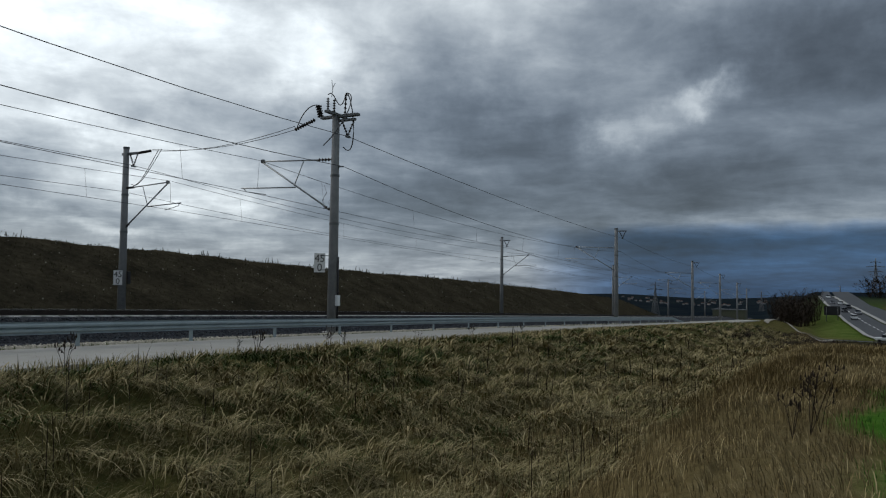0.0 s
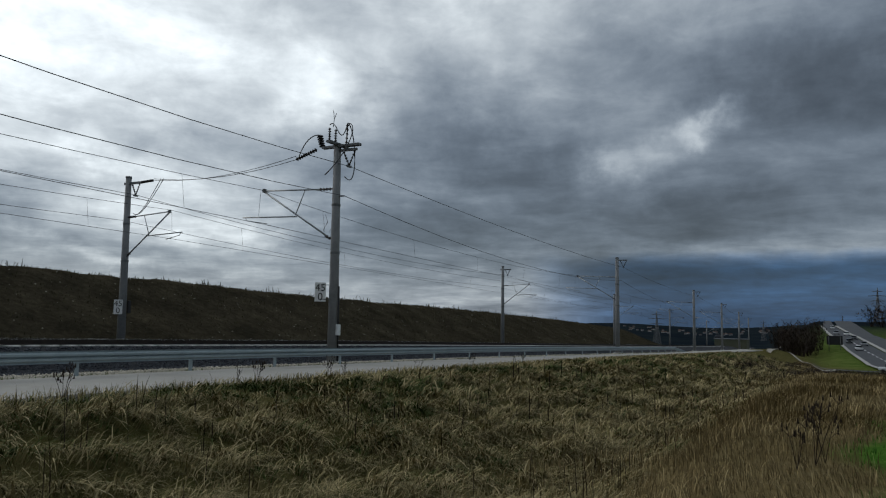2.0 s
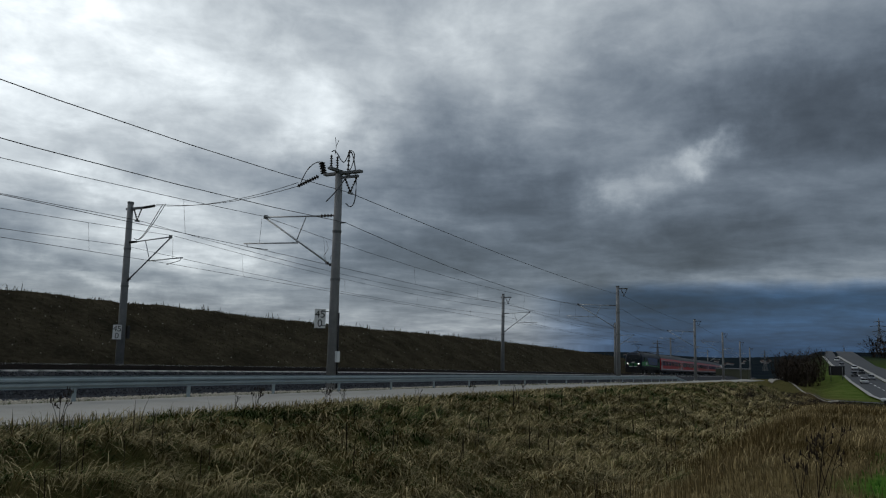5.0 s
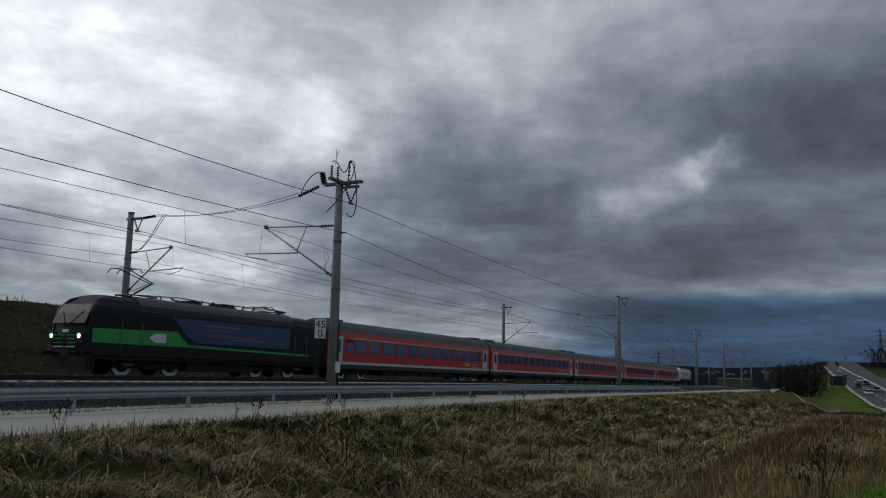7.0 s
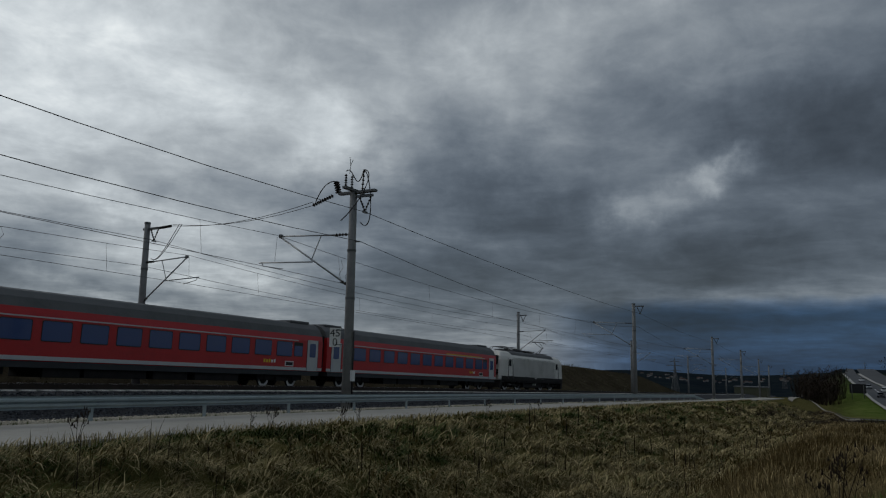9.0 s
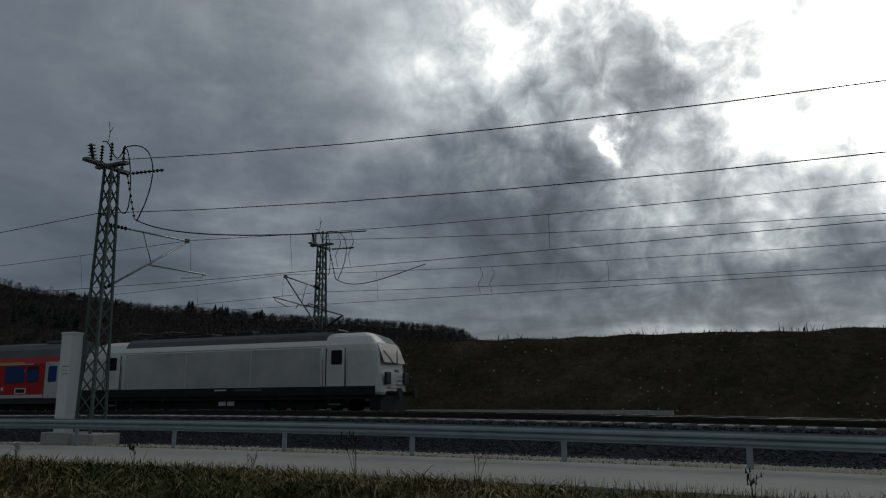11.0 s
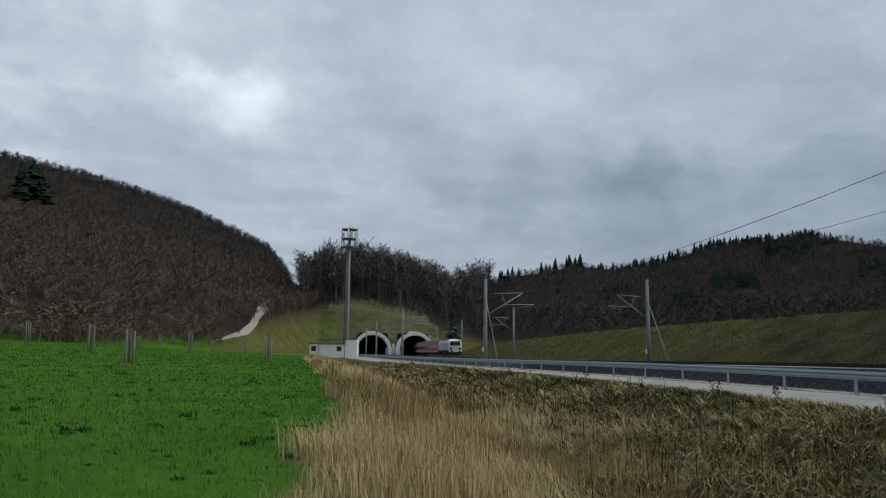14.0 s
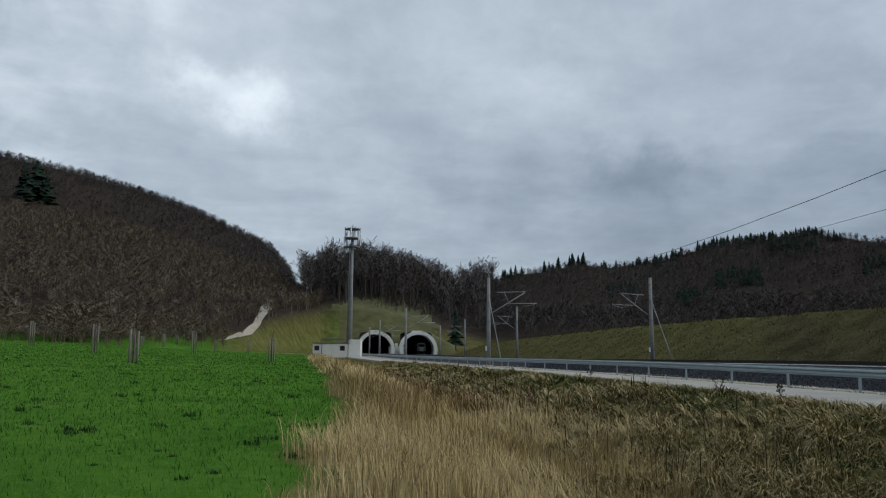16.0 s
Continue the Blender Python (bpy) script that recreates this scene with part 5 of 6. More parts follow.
def blades(name, x, y, z, length, wide, lean, azim, mat, label, category, droop=False):
    """Bent blades of grass: two quads folded over towards azim, as arrays of triangles."""
    n = len(x)
    dx, dy = np.cos(azim), np.sin(azim)
    px, py = -dy * wide / 2, dx * wide / 2
    base = np.stack([x, y, z], 1)
    def at(f, bend):
        return base + np.stack([dx * length * lean * bend, dy * length * lean * bend, length * f * np.sqrt(np.clip(1 - (lean * bend) ** 2 * 0.6, 0.05, 1))], 1)
    side = np.stack([px, py, np.zeros(n)], 1)
    def bow(t):
        """Point of the blade's bow at t: rising from the root, then hanging over."""
        out = length * (0.2 * t + 0.7 * t * t)
        up = length * (1.05 * t - 1.25 * lean * t * t)
        return base + np.stack([dx * out, dy * out, up], 1)
    if droop:
        one, two, tip = bow(0.36), bow(0.70), bow(1.0)
    else:
        one, two, tip = at(0.38, 0.14), at(0.70, 0.5), at(0.94, 1.0)
    v = np.stack([base - side, base + side, one - side * 0.9, one + side * 0.9, two - side * 0.6, two + side * 0.6, tip], 1).reshape(-1, 3)
    i = np.arange(n)[:, None] * 7
    f = np.concatenate([i + np.array(t) for t in ((0, 1, 3), (0, 3, 2), (2, 3, 5), (2, 5, 4), (4, 5, 6))], 0)
    return fast_mesh(name, v, f, mat, label, category)


def leafy(name, stops, rough=0.9):
    return material(name, stops, 0.6, rough, island=0.75, fine=0.3, spec=0.15)


BANKGRASS = material("matted_bank_grass", [(0.026, 0.024, 0.009), (0.095, 0.084, 0.031), (0.23, 0.19, 0.082), (0.43, 0.35, 0.185), (0.64, 0.54, 0.33)], 1.3, 0.9, island=0.58, fine=0.4, spec=0.15)
GREENBANK = material("green_bank_grass", [(0.016, 0.024, 0.006), (0.044, 0.066, 0.015), (0.090, 0.112, 0.030), (0.18, 0.17, 0.065)], 1.3, 0.9, island=0.55, fine=0.3, spec=0.15)
DRYGRASS = leafy("dry_tall_grass", [(0.17, 0.12, 0.050), (0.34, 0.255, 0.115), (0.48, 0.375, 0.185), (0.60, 0.485, 0.27)])
REDGRASS = leafy("reddish_dry_stalks", [(0.055, 0.024, 0.014), (0.10, 0.048, 0.026), (0.16, 0.085, 0.045)])
LAWN = leafy("meadow_grass", [(0.018, 0.060, 0.007), (0.042, 0.125, 0.014), (0.075, 0.19, 0.024), (0.15, 0.22, 0.05)])
WEEDLEAF = leafy("dark_meadow_weed", [(0.014, 0.048, 0.010), (0.030, 0.085, 0.016)])
BERMGRASS = leafy("sparse_berm_growth", [(0.020, 0.018, 0.009), (0.048, 0.043, 0.020), (0.10, 0.084, 0.044)])
BROWNGRASS = leafy("brown_ditch_grass", [(0.048, 0.034, 0.013), (0.105, 0.077, 0.032), (0.17, 0.127, 0.056), (0.28, 0.215, 0.105)])
TWIG = leafy("bare_twigs", [(0.052, 0.045, 0.042), (0.068, 0.059, 0.055), (0.086, 0.074, 0.068)])
SCRUB = leafy("brown_scrub", [(0.090, 0.070, 0.051), (0.125, 0.099, 0.072), (0.16, 0.128, 0.093), (0.20, 0.153, 0.105)])
NEEDLES = leafy("dark_conifer_needles", [(0.006, 0.014, 0.010), (0.013, 0.028, 0.018), (0.020, 0.038, 0.022)])
STALK = leafy("dead_stalk", [(0.018, 0.013, 0.010), (0.045, 0.032, 0.022)])
TIMBER = material("weathered_stake", [(0.10, 0.088, 0.075), (0.17, 0.15, 0.13), (0.23, 0.21, 0.185)], 2.0, 0.9)


def spread(n, s0, s1, o0, o1, near=6.0, power=1.4, far=130.0):
    """Random places on the land, thinning out with distance from the eye."""
    out_x, out_y = [], []
    got = 0
    while got < n:
        s, o = RNG.uniform(s0, s1, n * 3), RNG.uniform(o0, o1, n * 3)
        x, y = line_points(s, o)
        d = np.hypot(x, y)
        keep = (d > near) & (d < far) & (RNG.random(n * 3) < np.clip((14.0 / np.maximum(d, 14.0)) ** power, 0, 1))
        out_x.append(x[keep])
        out_y.append(y[keep])
        got += keep.sum()
    return np.concatenate(out_x)[:n], np.concatenate(out_y)[:n]


def bank_grass():
    # tufts that hang down the bank
    cx, cy = spread(20000, -75, 135, 17.7, 27.5, 5.5, 1.2, 120)
    heads = tussock(cx, cy)
    keep = RNG.random(len(cx)) < 0.3 + 1.2 * heads
    cx, cy, heads = cx[keep], cy[keep], heads[keep]
    per = 15
    s, o = to_line(cx, cy)
    th = np.interp(s, S_ALL, TH)
    toward = np.arctan2(-np.sin(th), -np.cos(th))           # down the bank, towards the ditch
    hang = toward + 0.6 * np.sin(s * 0.55) + RNG.normal(0.2, 0.7, len(cx))
    big = RNG.uniform(0.55, 0.9, len(cx)) + 0.9 * heads
    ox, oy = RNG.normal(0, 0.09, len(cx) * per), RNG.normal(0, 0.09, len(cx) * per)
    x, y = np.repeat(cx, per) + ox, np.repeat(cy, per) + oy
    z = land_z(x, y)[0]
    n = len(x)
    d = np.hypot(x, y)
    wide = np.clip(d * 0.0015, 0.012, 0.07) * RNG.uniform(0.6, 1.4, n)
    long = RNG.uniform(0.20, 0.46, n) * np.repeat(big, per)
    hx, hy = np.cos(np.repeat(hang, per)) + ox * 5 + RNG.normal(0, 0.25, n), np.sin(np.repeat(hang, per)) + oy * 5 + RNG.normal(0, 0.25, n)
    az = np.arctan2(hy, hx)
    lean = RNG.uniform(0.35, 1.1, n)
    chance = np.clip(1.2 - (o - 17.7) / 5.5, 0.15, 0.95) * (0.5 + 0.5 * np.sin(s * 0.45 + 2 * np.sin(o)))
    mossy = np.repeat(RNG.random(len(cx)) < chance, per)
    blades("green_bank_grass", x[mossy], y[mossy], z[mossy] - 0.02, long[mossy] * 0.8, wide[mossy], lean[mossy], az[mossy], GREENBANK, "dark green grass on the upper bank", "grass", True)
    x, y, z, long, wide, lean, az = (q[~mossy] for q in (x, y, z, long, wide, lean, az))
    blades("bank_grass", x, y, z - 0.02, long, wide, lean, az, BANKGRASS, "matted olive and straw grass hanging down the bank", "grass", True)
    # dead upright stalks standing out of the mat
    x, y = spread(1100, -40, 110, 19.5, 27.5, 7, 1.2, 90)
    k = np.sin(x * 0.8 + np.sin(y)) * np.sin(y * 0.7) > -0.1
    x, y = x[k], y[k]
    n = len(x)
    blades("dead_stalks", x, y, land_z(x, y)[0] - 0.02, RNG.uniform(0.4, 0.95, n), np.clip(np.hypot(x, y) * 0.0012, 0.01, 0.04), RNG.uniform(0.02, 0.3, n), RNG.uniform(0, 6.28, n), STALK, "thin dark dead stalks on the bank", "stalks")
    # low growth where the gravel meets the road
    s = RNG.uniform(-60, 130, 9000)
    s = s[RNG.random(len(s)) < 0.35 + 0.65 * (np.sin(s * 0.9) * np.sin(s * 0.31) > 0)]
    x, y = line_points(s, np.array([edge(v) for v in s]) + RNG.normal(-0.02, 0.06, len(s)))
    n = len(s)
    blades("kerb_growth", x, y, np.interp(s, S_ALL, RISE_SMOOTH) - 0.60, RNG.uniform(0.05, 0.16, n), np.full(n, 0.018), RNG.uniform(0.2, 0.9, n), RNG.uniform(0, 6.28, n), GREENBANK, "low weeds between gravel and road", "weeds")
    # fringe along the road's edge
    s = RNG.uniform(-70, 150, 26000)
    e = np.array([edge(v) + width(v) for v in s])
    x, y = line_points(s, e + np.abs(RNG.normal(0.10, 0.25, len(s))) - 0.08)
    z = np.interp(s, S_ALL, RISE_SMOOTH) - 0.66
    n = len(s)
    blades("verge_grass", x, y, z, RNG.uniform(0.12, 0.34, n), np.clip(np.hypot(x, y) * 0.0009, 0.01, 0.05), RNG.uniform(0.1, 0.8, n), RNG.uniform(0, 6.28, n), BANKGRASS,
           "ragged grass along the edge of the concrete road", "grass")


def dry_grass():
    x, y = spread(120000, -110, 190, 24.6, 31.6, 4.2, 1.15, 190)
    xs, ys = spread(26000, -110, 36, 31.4, 44, 8.5, 1.15, 150)
    x, y = np.append(x, xs), np.append(y, ys)
    s, o = to_line(x, y)
    z, green, dry = land_z(x, y)[:3]
    keep = RNG.random(len(x)) < dry * 1.1
    xs, ys = spread(15000, 5, 85, 20.8, 25.6, 7.5, 1.0, 100)   # strays up the bank in patches
    ss, os = to_line(xs, ys)
    stray = RNG.random(len(xs)) < np.clip((os - 20.5) / 4, 0, 1) * (0.4 + 0.6 * (np.sin(ss * 0.8) * np.sin(os * 1.3 + ss * 0.3) > -0.1))
    x, y = np.append(x[keep], xs[stray]), np.append(y[keep], ys[stray])
    s, o = to_line(x, y)
    z = land_z(x, y)[0]
    d = np.hypot(x, y)
    n = len(x)
    tall = RNG.uniform(0.35, 0.95, n) * (0.55 + 0.75 * tussock(x * 0.8, y * 0.8)) * np.interp(d, [4, 9, 16], [0.3, 0.6, 1.0]) * np.interp(s, [-40, 30, 60], [0.38, 0.42, 0.95]) * np.interp(o, [21, 25], [0.55, 1.0])
    red = (RNG.random(n) < 0.55) & (o < 26.8) & (s > 62) & (d > 24)
    wide = np.clip(d * 0.0008, 0.009, 0.06) * RNG.uniform(0.6, 1.3, n)
    lean = np.clip(RNG.beta(2, 2.6, n) + 0.25 * np.sin(x * 0.9 + 2 * np.sin(y * 0.6)), 0.02, 0.95)
    az = 2.2 * np.sin(x * 0.55 + 1.5 * np.sin(y * 0.45)) + RNG.normal(0, 0.9, n)
    brown = ~red & (RNG.random(n) < np.interp(s, [36, 58], [0.85, 0.1]))
    for mask, mat, nm, lab in ((brown, BROWNGRASS, "ditch_grass", "brown withered grass in the ditch"), (~red & ~brown, DRYGRASS, "tall_grass", "tall straw-coloured dry grass in the ditch"), (red, REDGRASS, "reddish_growth", "reddish dry stalks along the ditch")):
        blades(nm, x[mask], y[mask], z[mask] - 0.02, tall[mask], wide[mask], lean[mask], az[mask], mat, lab, "grass")


def meadow():
    x, y = spread(130000, 5, 240, 30.0, 75, 3.4, 1.3, 150)
    z, green = land_z(x, y)[:2]
    keep = (RNG.random(len(x)) < green)
    x, y, z = x[keep], y[keep], z[keep]
    n, d = len(x), np.hypot(x, y)
    blades("meadow_grass", x, y, z - 0.01, RNG.uniform(0.05, 0.13, n), np.clip(d * 0.0011, 0.010, 0.08), RNG.uniform(0.2, 0.9, n), RNG.uniform(0, 6.28, n), LAWN, "short lush green meadow grass", "grass")
    # broad-leaved weeds in dark rosettes
    cx, cy = spread(800, 48, 150, 31.0, 60, 6.5, 1.2, 90)
    per = 26
    size = np.repeat(0.14 + 0.5 * RNG.random(len(cx)) ** 3, per)
    x = np.repeat(cx, per) + RNG.normal(0, 0.16, len(cx) * per) * size
    y = np.repeat(cy, per) + RNG.normal(0, 0.16, len(cx) * per) * size
    n = len(x)
    blades("meadow_weeds", x, y, land_z(x, y)[0], RNG.uniform(0.10, 0.24, n) * size, RNG.uniform(0.03, 0.07, n) * size, RNG.uniform(0.4, 1, n), RNG.uniform(0, 6.28, n), WEEDLEAF, "dark broad-leaved weeds in the meadow", "weeds")


def berm_growth():
    x, y = spread(46000, -168, 270, -22, -6.2, 20, 0.6, 230)
    n, d = len(x), np.hypot(x, y)
    z = land_z(x, y)[0]
    tall = RNG.uniform(0.10, 0.30, n)
    s, o = to_line(x, y)
    crest = (np.abs(o + 16.8) < 1.2) & (RNG.random(n) < 0.5 * np.clip(np.sin(s * 0.37) * np.sin(s * 1.13 + 1), 0, 1))
    tall = np.where(crest, RNG.uniform(0.2, 0.7, n), tall * 0.7)
    blades("berm_growth", x, y, z - 0.02, tall, np.clip(d * 0.0010, 0.02, 0.10), RNG.uniform(0, 0.8, n), RNG.uniform(0, 6.28, n), BERMGRASS, "sparse dull grass and weeds on the earth berm", "grass")


bank_grass()
dry_grass()
meadow()
berm_growth()


def stones(name, s0, s1, o0, o1, n, size, mat, label):
    """Loose angular stones resting on the bed."""
    s, f = RNG.uniform(s0, s1, n), RNG.random(n)
    lo, hi = o0(s), o1(s)
    o = lo + (hi - lo) * f
    x, y = line_points(s, o)
    z = np.interp(s, S_ALL, RISE_SMOOTH) + STONE_Z(s, o)
    r = RNG.uniform(0.6, 1.3, (n, 1, 1)) * size
    oct_v = np.array([(1, 0, 0), (0, 1, 0), (-1, 0, 0), (0, -1, 0), (0, 0, 0.8), (0, 0, -0.8)], float)
    a = RNG.uniform(0, 6.28, n)
    rot = np.stack([np.stack([np.cos(a), -np.sin(a)], 1), np.stack([np.sin(a), np.cos(a)], 1)], 1)
    v = np.repeat(oct_v[None], n, 0) * r * RNG.uniform(0.7, 1.3, (n, 6, 3))
    v[:, :, :2] = np.einsum("nij,nkj->nki", rot, v[:, :, :2])
    v += np.stack([x, y, z], 1)[:, None]
    tri = np.array([(0, 1, 4), (1, 2, 4), (2, 3, 4), (3, 0, 4), (1, 0, 5), (2, 1, 5), (3, 2, 5), (0, 3, 5)])
    f = (np.arange(n)[:, None, None] * 6 + tri[None]).reshape(-1, 3)
    fast_mesh(name, v.reshape(-1, 3), f, mat, label, "stones")


def STONE_Z(s, o):
    n = near_track(s)
    foot = np.where(n < 9, np.minimum(n + 3.3, 11.6), n + 3.3)
    top = np.array([near_lift(v) - 0.225 for v in s])
    return np.where(o < n + 1.55, top, np.where(o < foot, top + (o - n - 1.55) / (foot - n - 1.55) * (-0.58 - top), -0.595))


stones("ballast_stones", -30, 120, lambda s: near_track(s) + 1.5, lambda s: np.maximum(11.65, near_track(s) + 3.3), 46000, 0.042, STONES, "loose dark ballast stones beside the sleepers")
def berm_stones():
    x, y = spread(1000, -120, 230, -16.5, -6.5, 20, 0.6, 170)
    n = len(x)
    z = land_z(x, y)[0]
    oct_v = np.array([(1, 0, 0), (0, 1, 0), (-1, 0, 0), (0, -1, 0), (0, 0, 0.8), (0, 0, -0.8)], float)
    v = oct_v[None] * RNG.uniform(0.025, 0.06, (n, 1, 1)) * RNG.uniform(0.7, 1.3, (n, 6, 3)) + np.stack([x, y, z], 1)[:, None]
    tri = np.array([(0, 1, 4), (1, 2, 4), (2, 3, 4), (3, 0, 4), (1, 0, 5), (2, 1, 5), (3, 2, 5), (0, 3, 5)])
    fast_mesh("berm_stones", v.reshape(-1, 3), (np.arange(n)[:, None, None] * 6 + tri[None]).reshape(-1, 3), CHIPS, "pale stones scattered over the earth berm", "stones")


berm_stones()
stones("gravel_chips", -30, 120, lambda s: np.maximum(11.4, near_track(s) + 3.0), lambda s: np.array([edge(v) - 0.02 for v in s]), 24000, 0.030, CHIPS, "loose pale limestone chips on the verge")


# ---- trees ----
def bare_tree_template(rng, limbs=10, twigs=70, broad=1.0):
    """A leafless tree of height 1: tapered trunk, limbs and sprays of twigs, as triangles."""
    v, f = [], []
    def stick(a, b, r0, r1):
        a, b = np.array(a), np.array(b)
        d = b - a
        u = np.cross(d, (0.3, 0.5, 0.8))
        u /= np.linalg.norm(u) + 1e-9
        w = np.cross(d, u)
        w /= np.linalg.norm(w) + 1e-9
        k = len(v)
        for t in (0, 2.09, 4.19):
            v.append(a + (u * math.cos(t) + w * math.sin(t)) * r0)
        for t in (0, 2.09, 4.19):
            v.append(b + (u * math.cos(t) + w * math.sin(t)) * r1)
        for i in range(3):
            j = (i + 1) % 3
            f.append((k + i, k + j, k + 3 + j))
            f.append((k + i, k + 3 + j, k + 3 + i))
    top = np.array((rng.uniform(-0.05, 0.05), rng.uniform(-0.05, 0.05), 0.93))
    stick((0, 0, -0.05), top * 0.55, 0.016, 0.011)
    stick(top * 0.55, top, 0.011, 0.003)
    tips = [(top * 0.8, top)]
    for i in range(limbs):
        h = rng.uniform(0.32, 0.8)
        a = top * h
        t = rng.uniform(0, 6.28)
        ln = rng.uniform(0.16, 0.34) * (1.15 - h * 0.5)
        b = a + np.array((math.cos(t) * ln * 0.75, math.sin(t) * ln * 0.75, ln * rng.uniform(0.6, 1.1)))
        stick(a, b, 0.007, 0.002)
        tips.append((a, b))
    for i in range(twigs):
        a, b = tips[rng.integers(len(tips))]
        p = a + (b - a) * rng.uniform(0.35, 1.0)
        t = rng.uniform(0, 6.28)
        ln = rng.uniform(0.05, 0.15)
        q = p + np.array((math.cos(t) * ln, math.sin(t) * ln, ln * rng.uniform(0.1, 1.2)))
        k = len(v)
        s = np.array((-math.sin(t), math.cos(t), 0.3)) * rng.uniform(0.003, 0.008) * broad
        v.extend([p - s * 0.3, q + s, q - s + (0, 0, 0.02), p + s * 0.3])
        f.append((k, k + 1, k + 2))
        f.append((k, k + 3, k + 1))
    return np.array(v), np.array(f)


def conifer_template(rng, tiers=14):
    v, f = [], []
    for i in range(tiers):
        z0, z1 = 0.12 + 0.80 * i / tiers, 0.12 + 0.80 * (i + 1.9) / tiers
        r = 0.19 * (1 - i / tiers) ** 0.9 + 0.015
        k = len(v)
        v.append((0, 0, min(z1, 1.0)))
        m = 11
        for j in range(m):
            t = 2 * math.pi * (j + rng.uniform(-0.3, 0.3)) / m
            rr = r * rng.uniform(0.45, 1.25)
            v.append((rr * math.cos(t), rr * math.sin(t), z0 + rng.uniform(-0.045, 0.03)))
        for j in range(m):
            if rng.random() < 0.9:
                f.append((k, k + 1 + j, k + 1 + (j + 1) % m))
    k = len(v)
    v += [(0.015, 0, -0.05), (-0.01, 0.012, -0.05), (-0.01, -0.012, -0.05), (0, 0, 0.6)]
    f += [(k, k + 1, k + 3), (k + 1, k + 2, k + 3), (k + 2, k, k + 3)]
    return np.array(v, float), np.array(f)


def plant(name, templates, x, y, z, h, mat, label, category, broad=1.0):
    vs, fs, base = [], [], 0
    pick = RNG.integers(len(templates), size=len(x))
    for k, (tv, tf) in enumerate(templates):
        m = pick == k
        n = int(m.sum())
        if not n:
            continue
        a = RNG.uniform(0, 6.28, n)
        c, s = np.cos(a)[:, None], np.sin(a)[:, None]
        hh = h[m][:, None]
        b = hh * broad * RNG.uniform(0.85, 1.25, (n, 1))
        X = (tv[None, :, 0] * c - tv[None, :, 1] * s) * b + x[m][:, None]
        Y = (tv[None, :, 0] * s + tv[None, :, 1] * c) * b + y[m][:, None]
        Z = tv[None, :, 2] * hh + z[m][:, None]
        vs.append(np.stack([X, Y, Z], -1).reshape(-1, 3))
        fs.append((np.arange(n)[:, None, None] * len(tv) + tf[None]).reshape(-1, 3) + base)
        base += n * len(tv)
    return fast_mesh(name, np.concatenate(vs), np.concatenate(fs), mat, label, category)


def hill_spots(n, a0, a1, f0, f1):
    """Random places on the wooded hills; f runs from the wood's edge (0) to the crest (1)."""
    az = RNG.uniform(a0, a1, n)
    start = table(az, [80, 100, 120, 140, 150, 162, 168, 176, 190, 230], [200, 220, 230, 240, 325, 325, 190, 150, 140, 140])
    crest = table(az, [80, 120, 140, 150, 158, 163, 166, 176, 230], [420, 520, 600, 520, 430, 380, 520, 620, 620])
    d = start + 8 + (crest - start - 8) * (f0 + (f1 - f0) * np.sqrt(RNG.random(n)))
    x, y = -np.sin(np.radians(az)) * d, np.cos(np.radians(az)) * d
    return x, y, land_z(x, y)[0], az, d


BARE = [bare_tree_template(RNG) for _ in range(6)]
HAZY = [bare_tree_template(RNG, 5, 46, 1.7) for _ in range(8)]
SHRUB = [bare_tree_template(RNG, 14, 110) for _ in range(4)]


def bush_template(rng, stems=16, twigs=150):
    """A dense leafless bush of height 1: stems from the ground and many twigs."""
    v, f, tips = [], [], []
    for i in range(stems):
        t, sp = rng.uniform(0, 6.28), rng.uniform(0.05, 0.45)
        b = np.array((math.cos(t) * sp, math.sin(t) * sp, rng.uniform(0.6, 1.0) * (1.1 - sp * 0.6)))
        a = b * (0.25, 0.25, -0.05)
        w = np.array((-math.sin(t), math.cos(t), 0)) * 0.008
        k = len(v)
        v.extend([a - w, a + w, b])
        f.append((k, k + 1, k + 2))
        tips.append((a, b))
    for i in range(twigs):
        a, b = tips[rng.integers(len(tips))]
        p = a + (b - a) * rng.uniform(0.15, 1.0)
        t, ln = rng.uniform(0, 6.28), rng.uniform(0.08, 0.22)
        q = p + np.array((math.cos(t) * ln, math.sin(t) * ln, ln * rng.uniform(0.2, 1.1)))
        w = np.array((-math.sin(t), math.cos(t), 0.4)) * rng.uniform(0.006, 0.014)
        k = len(v)
        v.extend([p - w * 0.4, p + w * 0.4, q + w, q - w])
        f.append((k, k + 1, k + 2))
        f.append((k, k + 2, k + 3))
    return np.array(v), np.array(f)


BUSH = [bush_template(RNG) for _ in range(4)]
FIR = [conifer_template(RNG) for _ in range(5)]


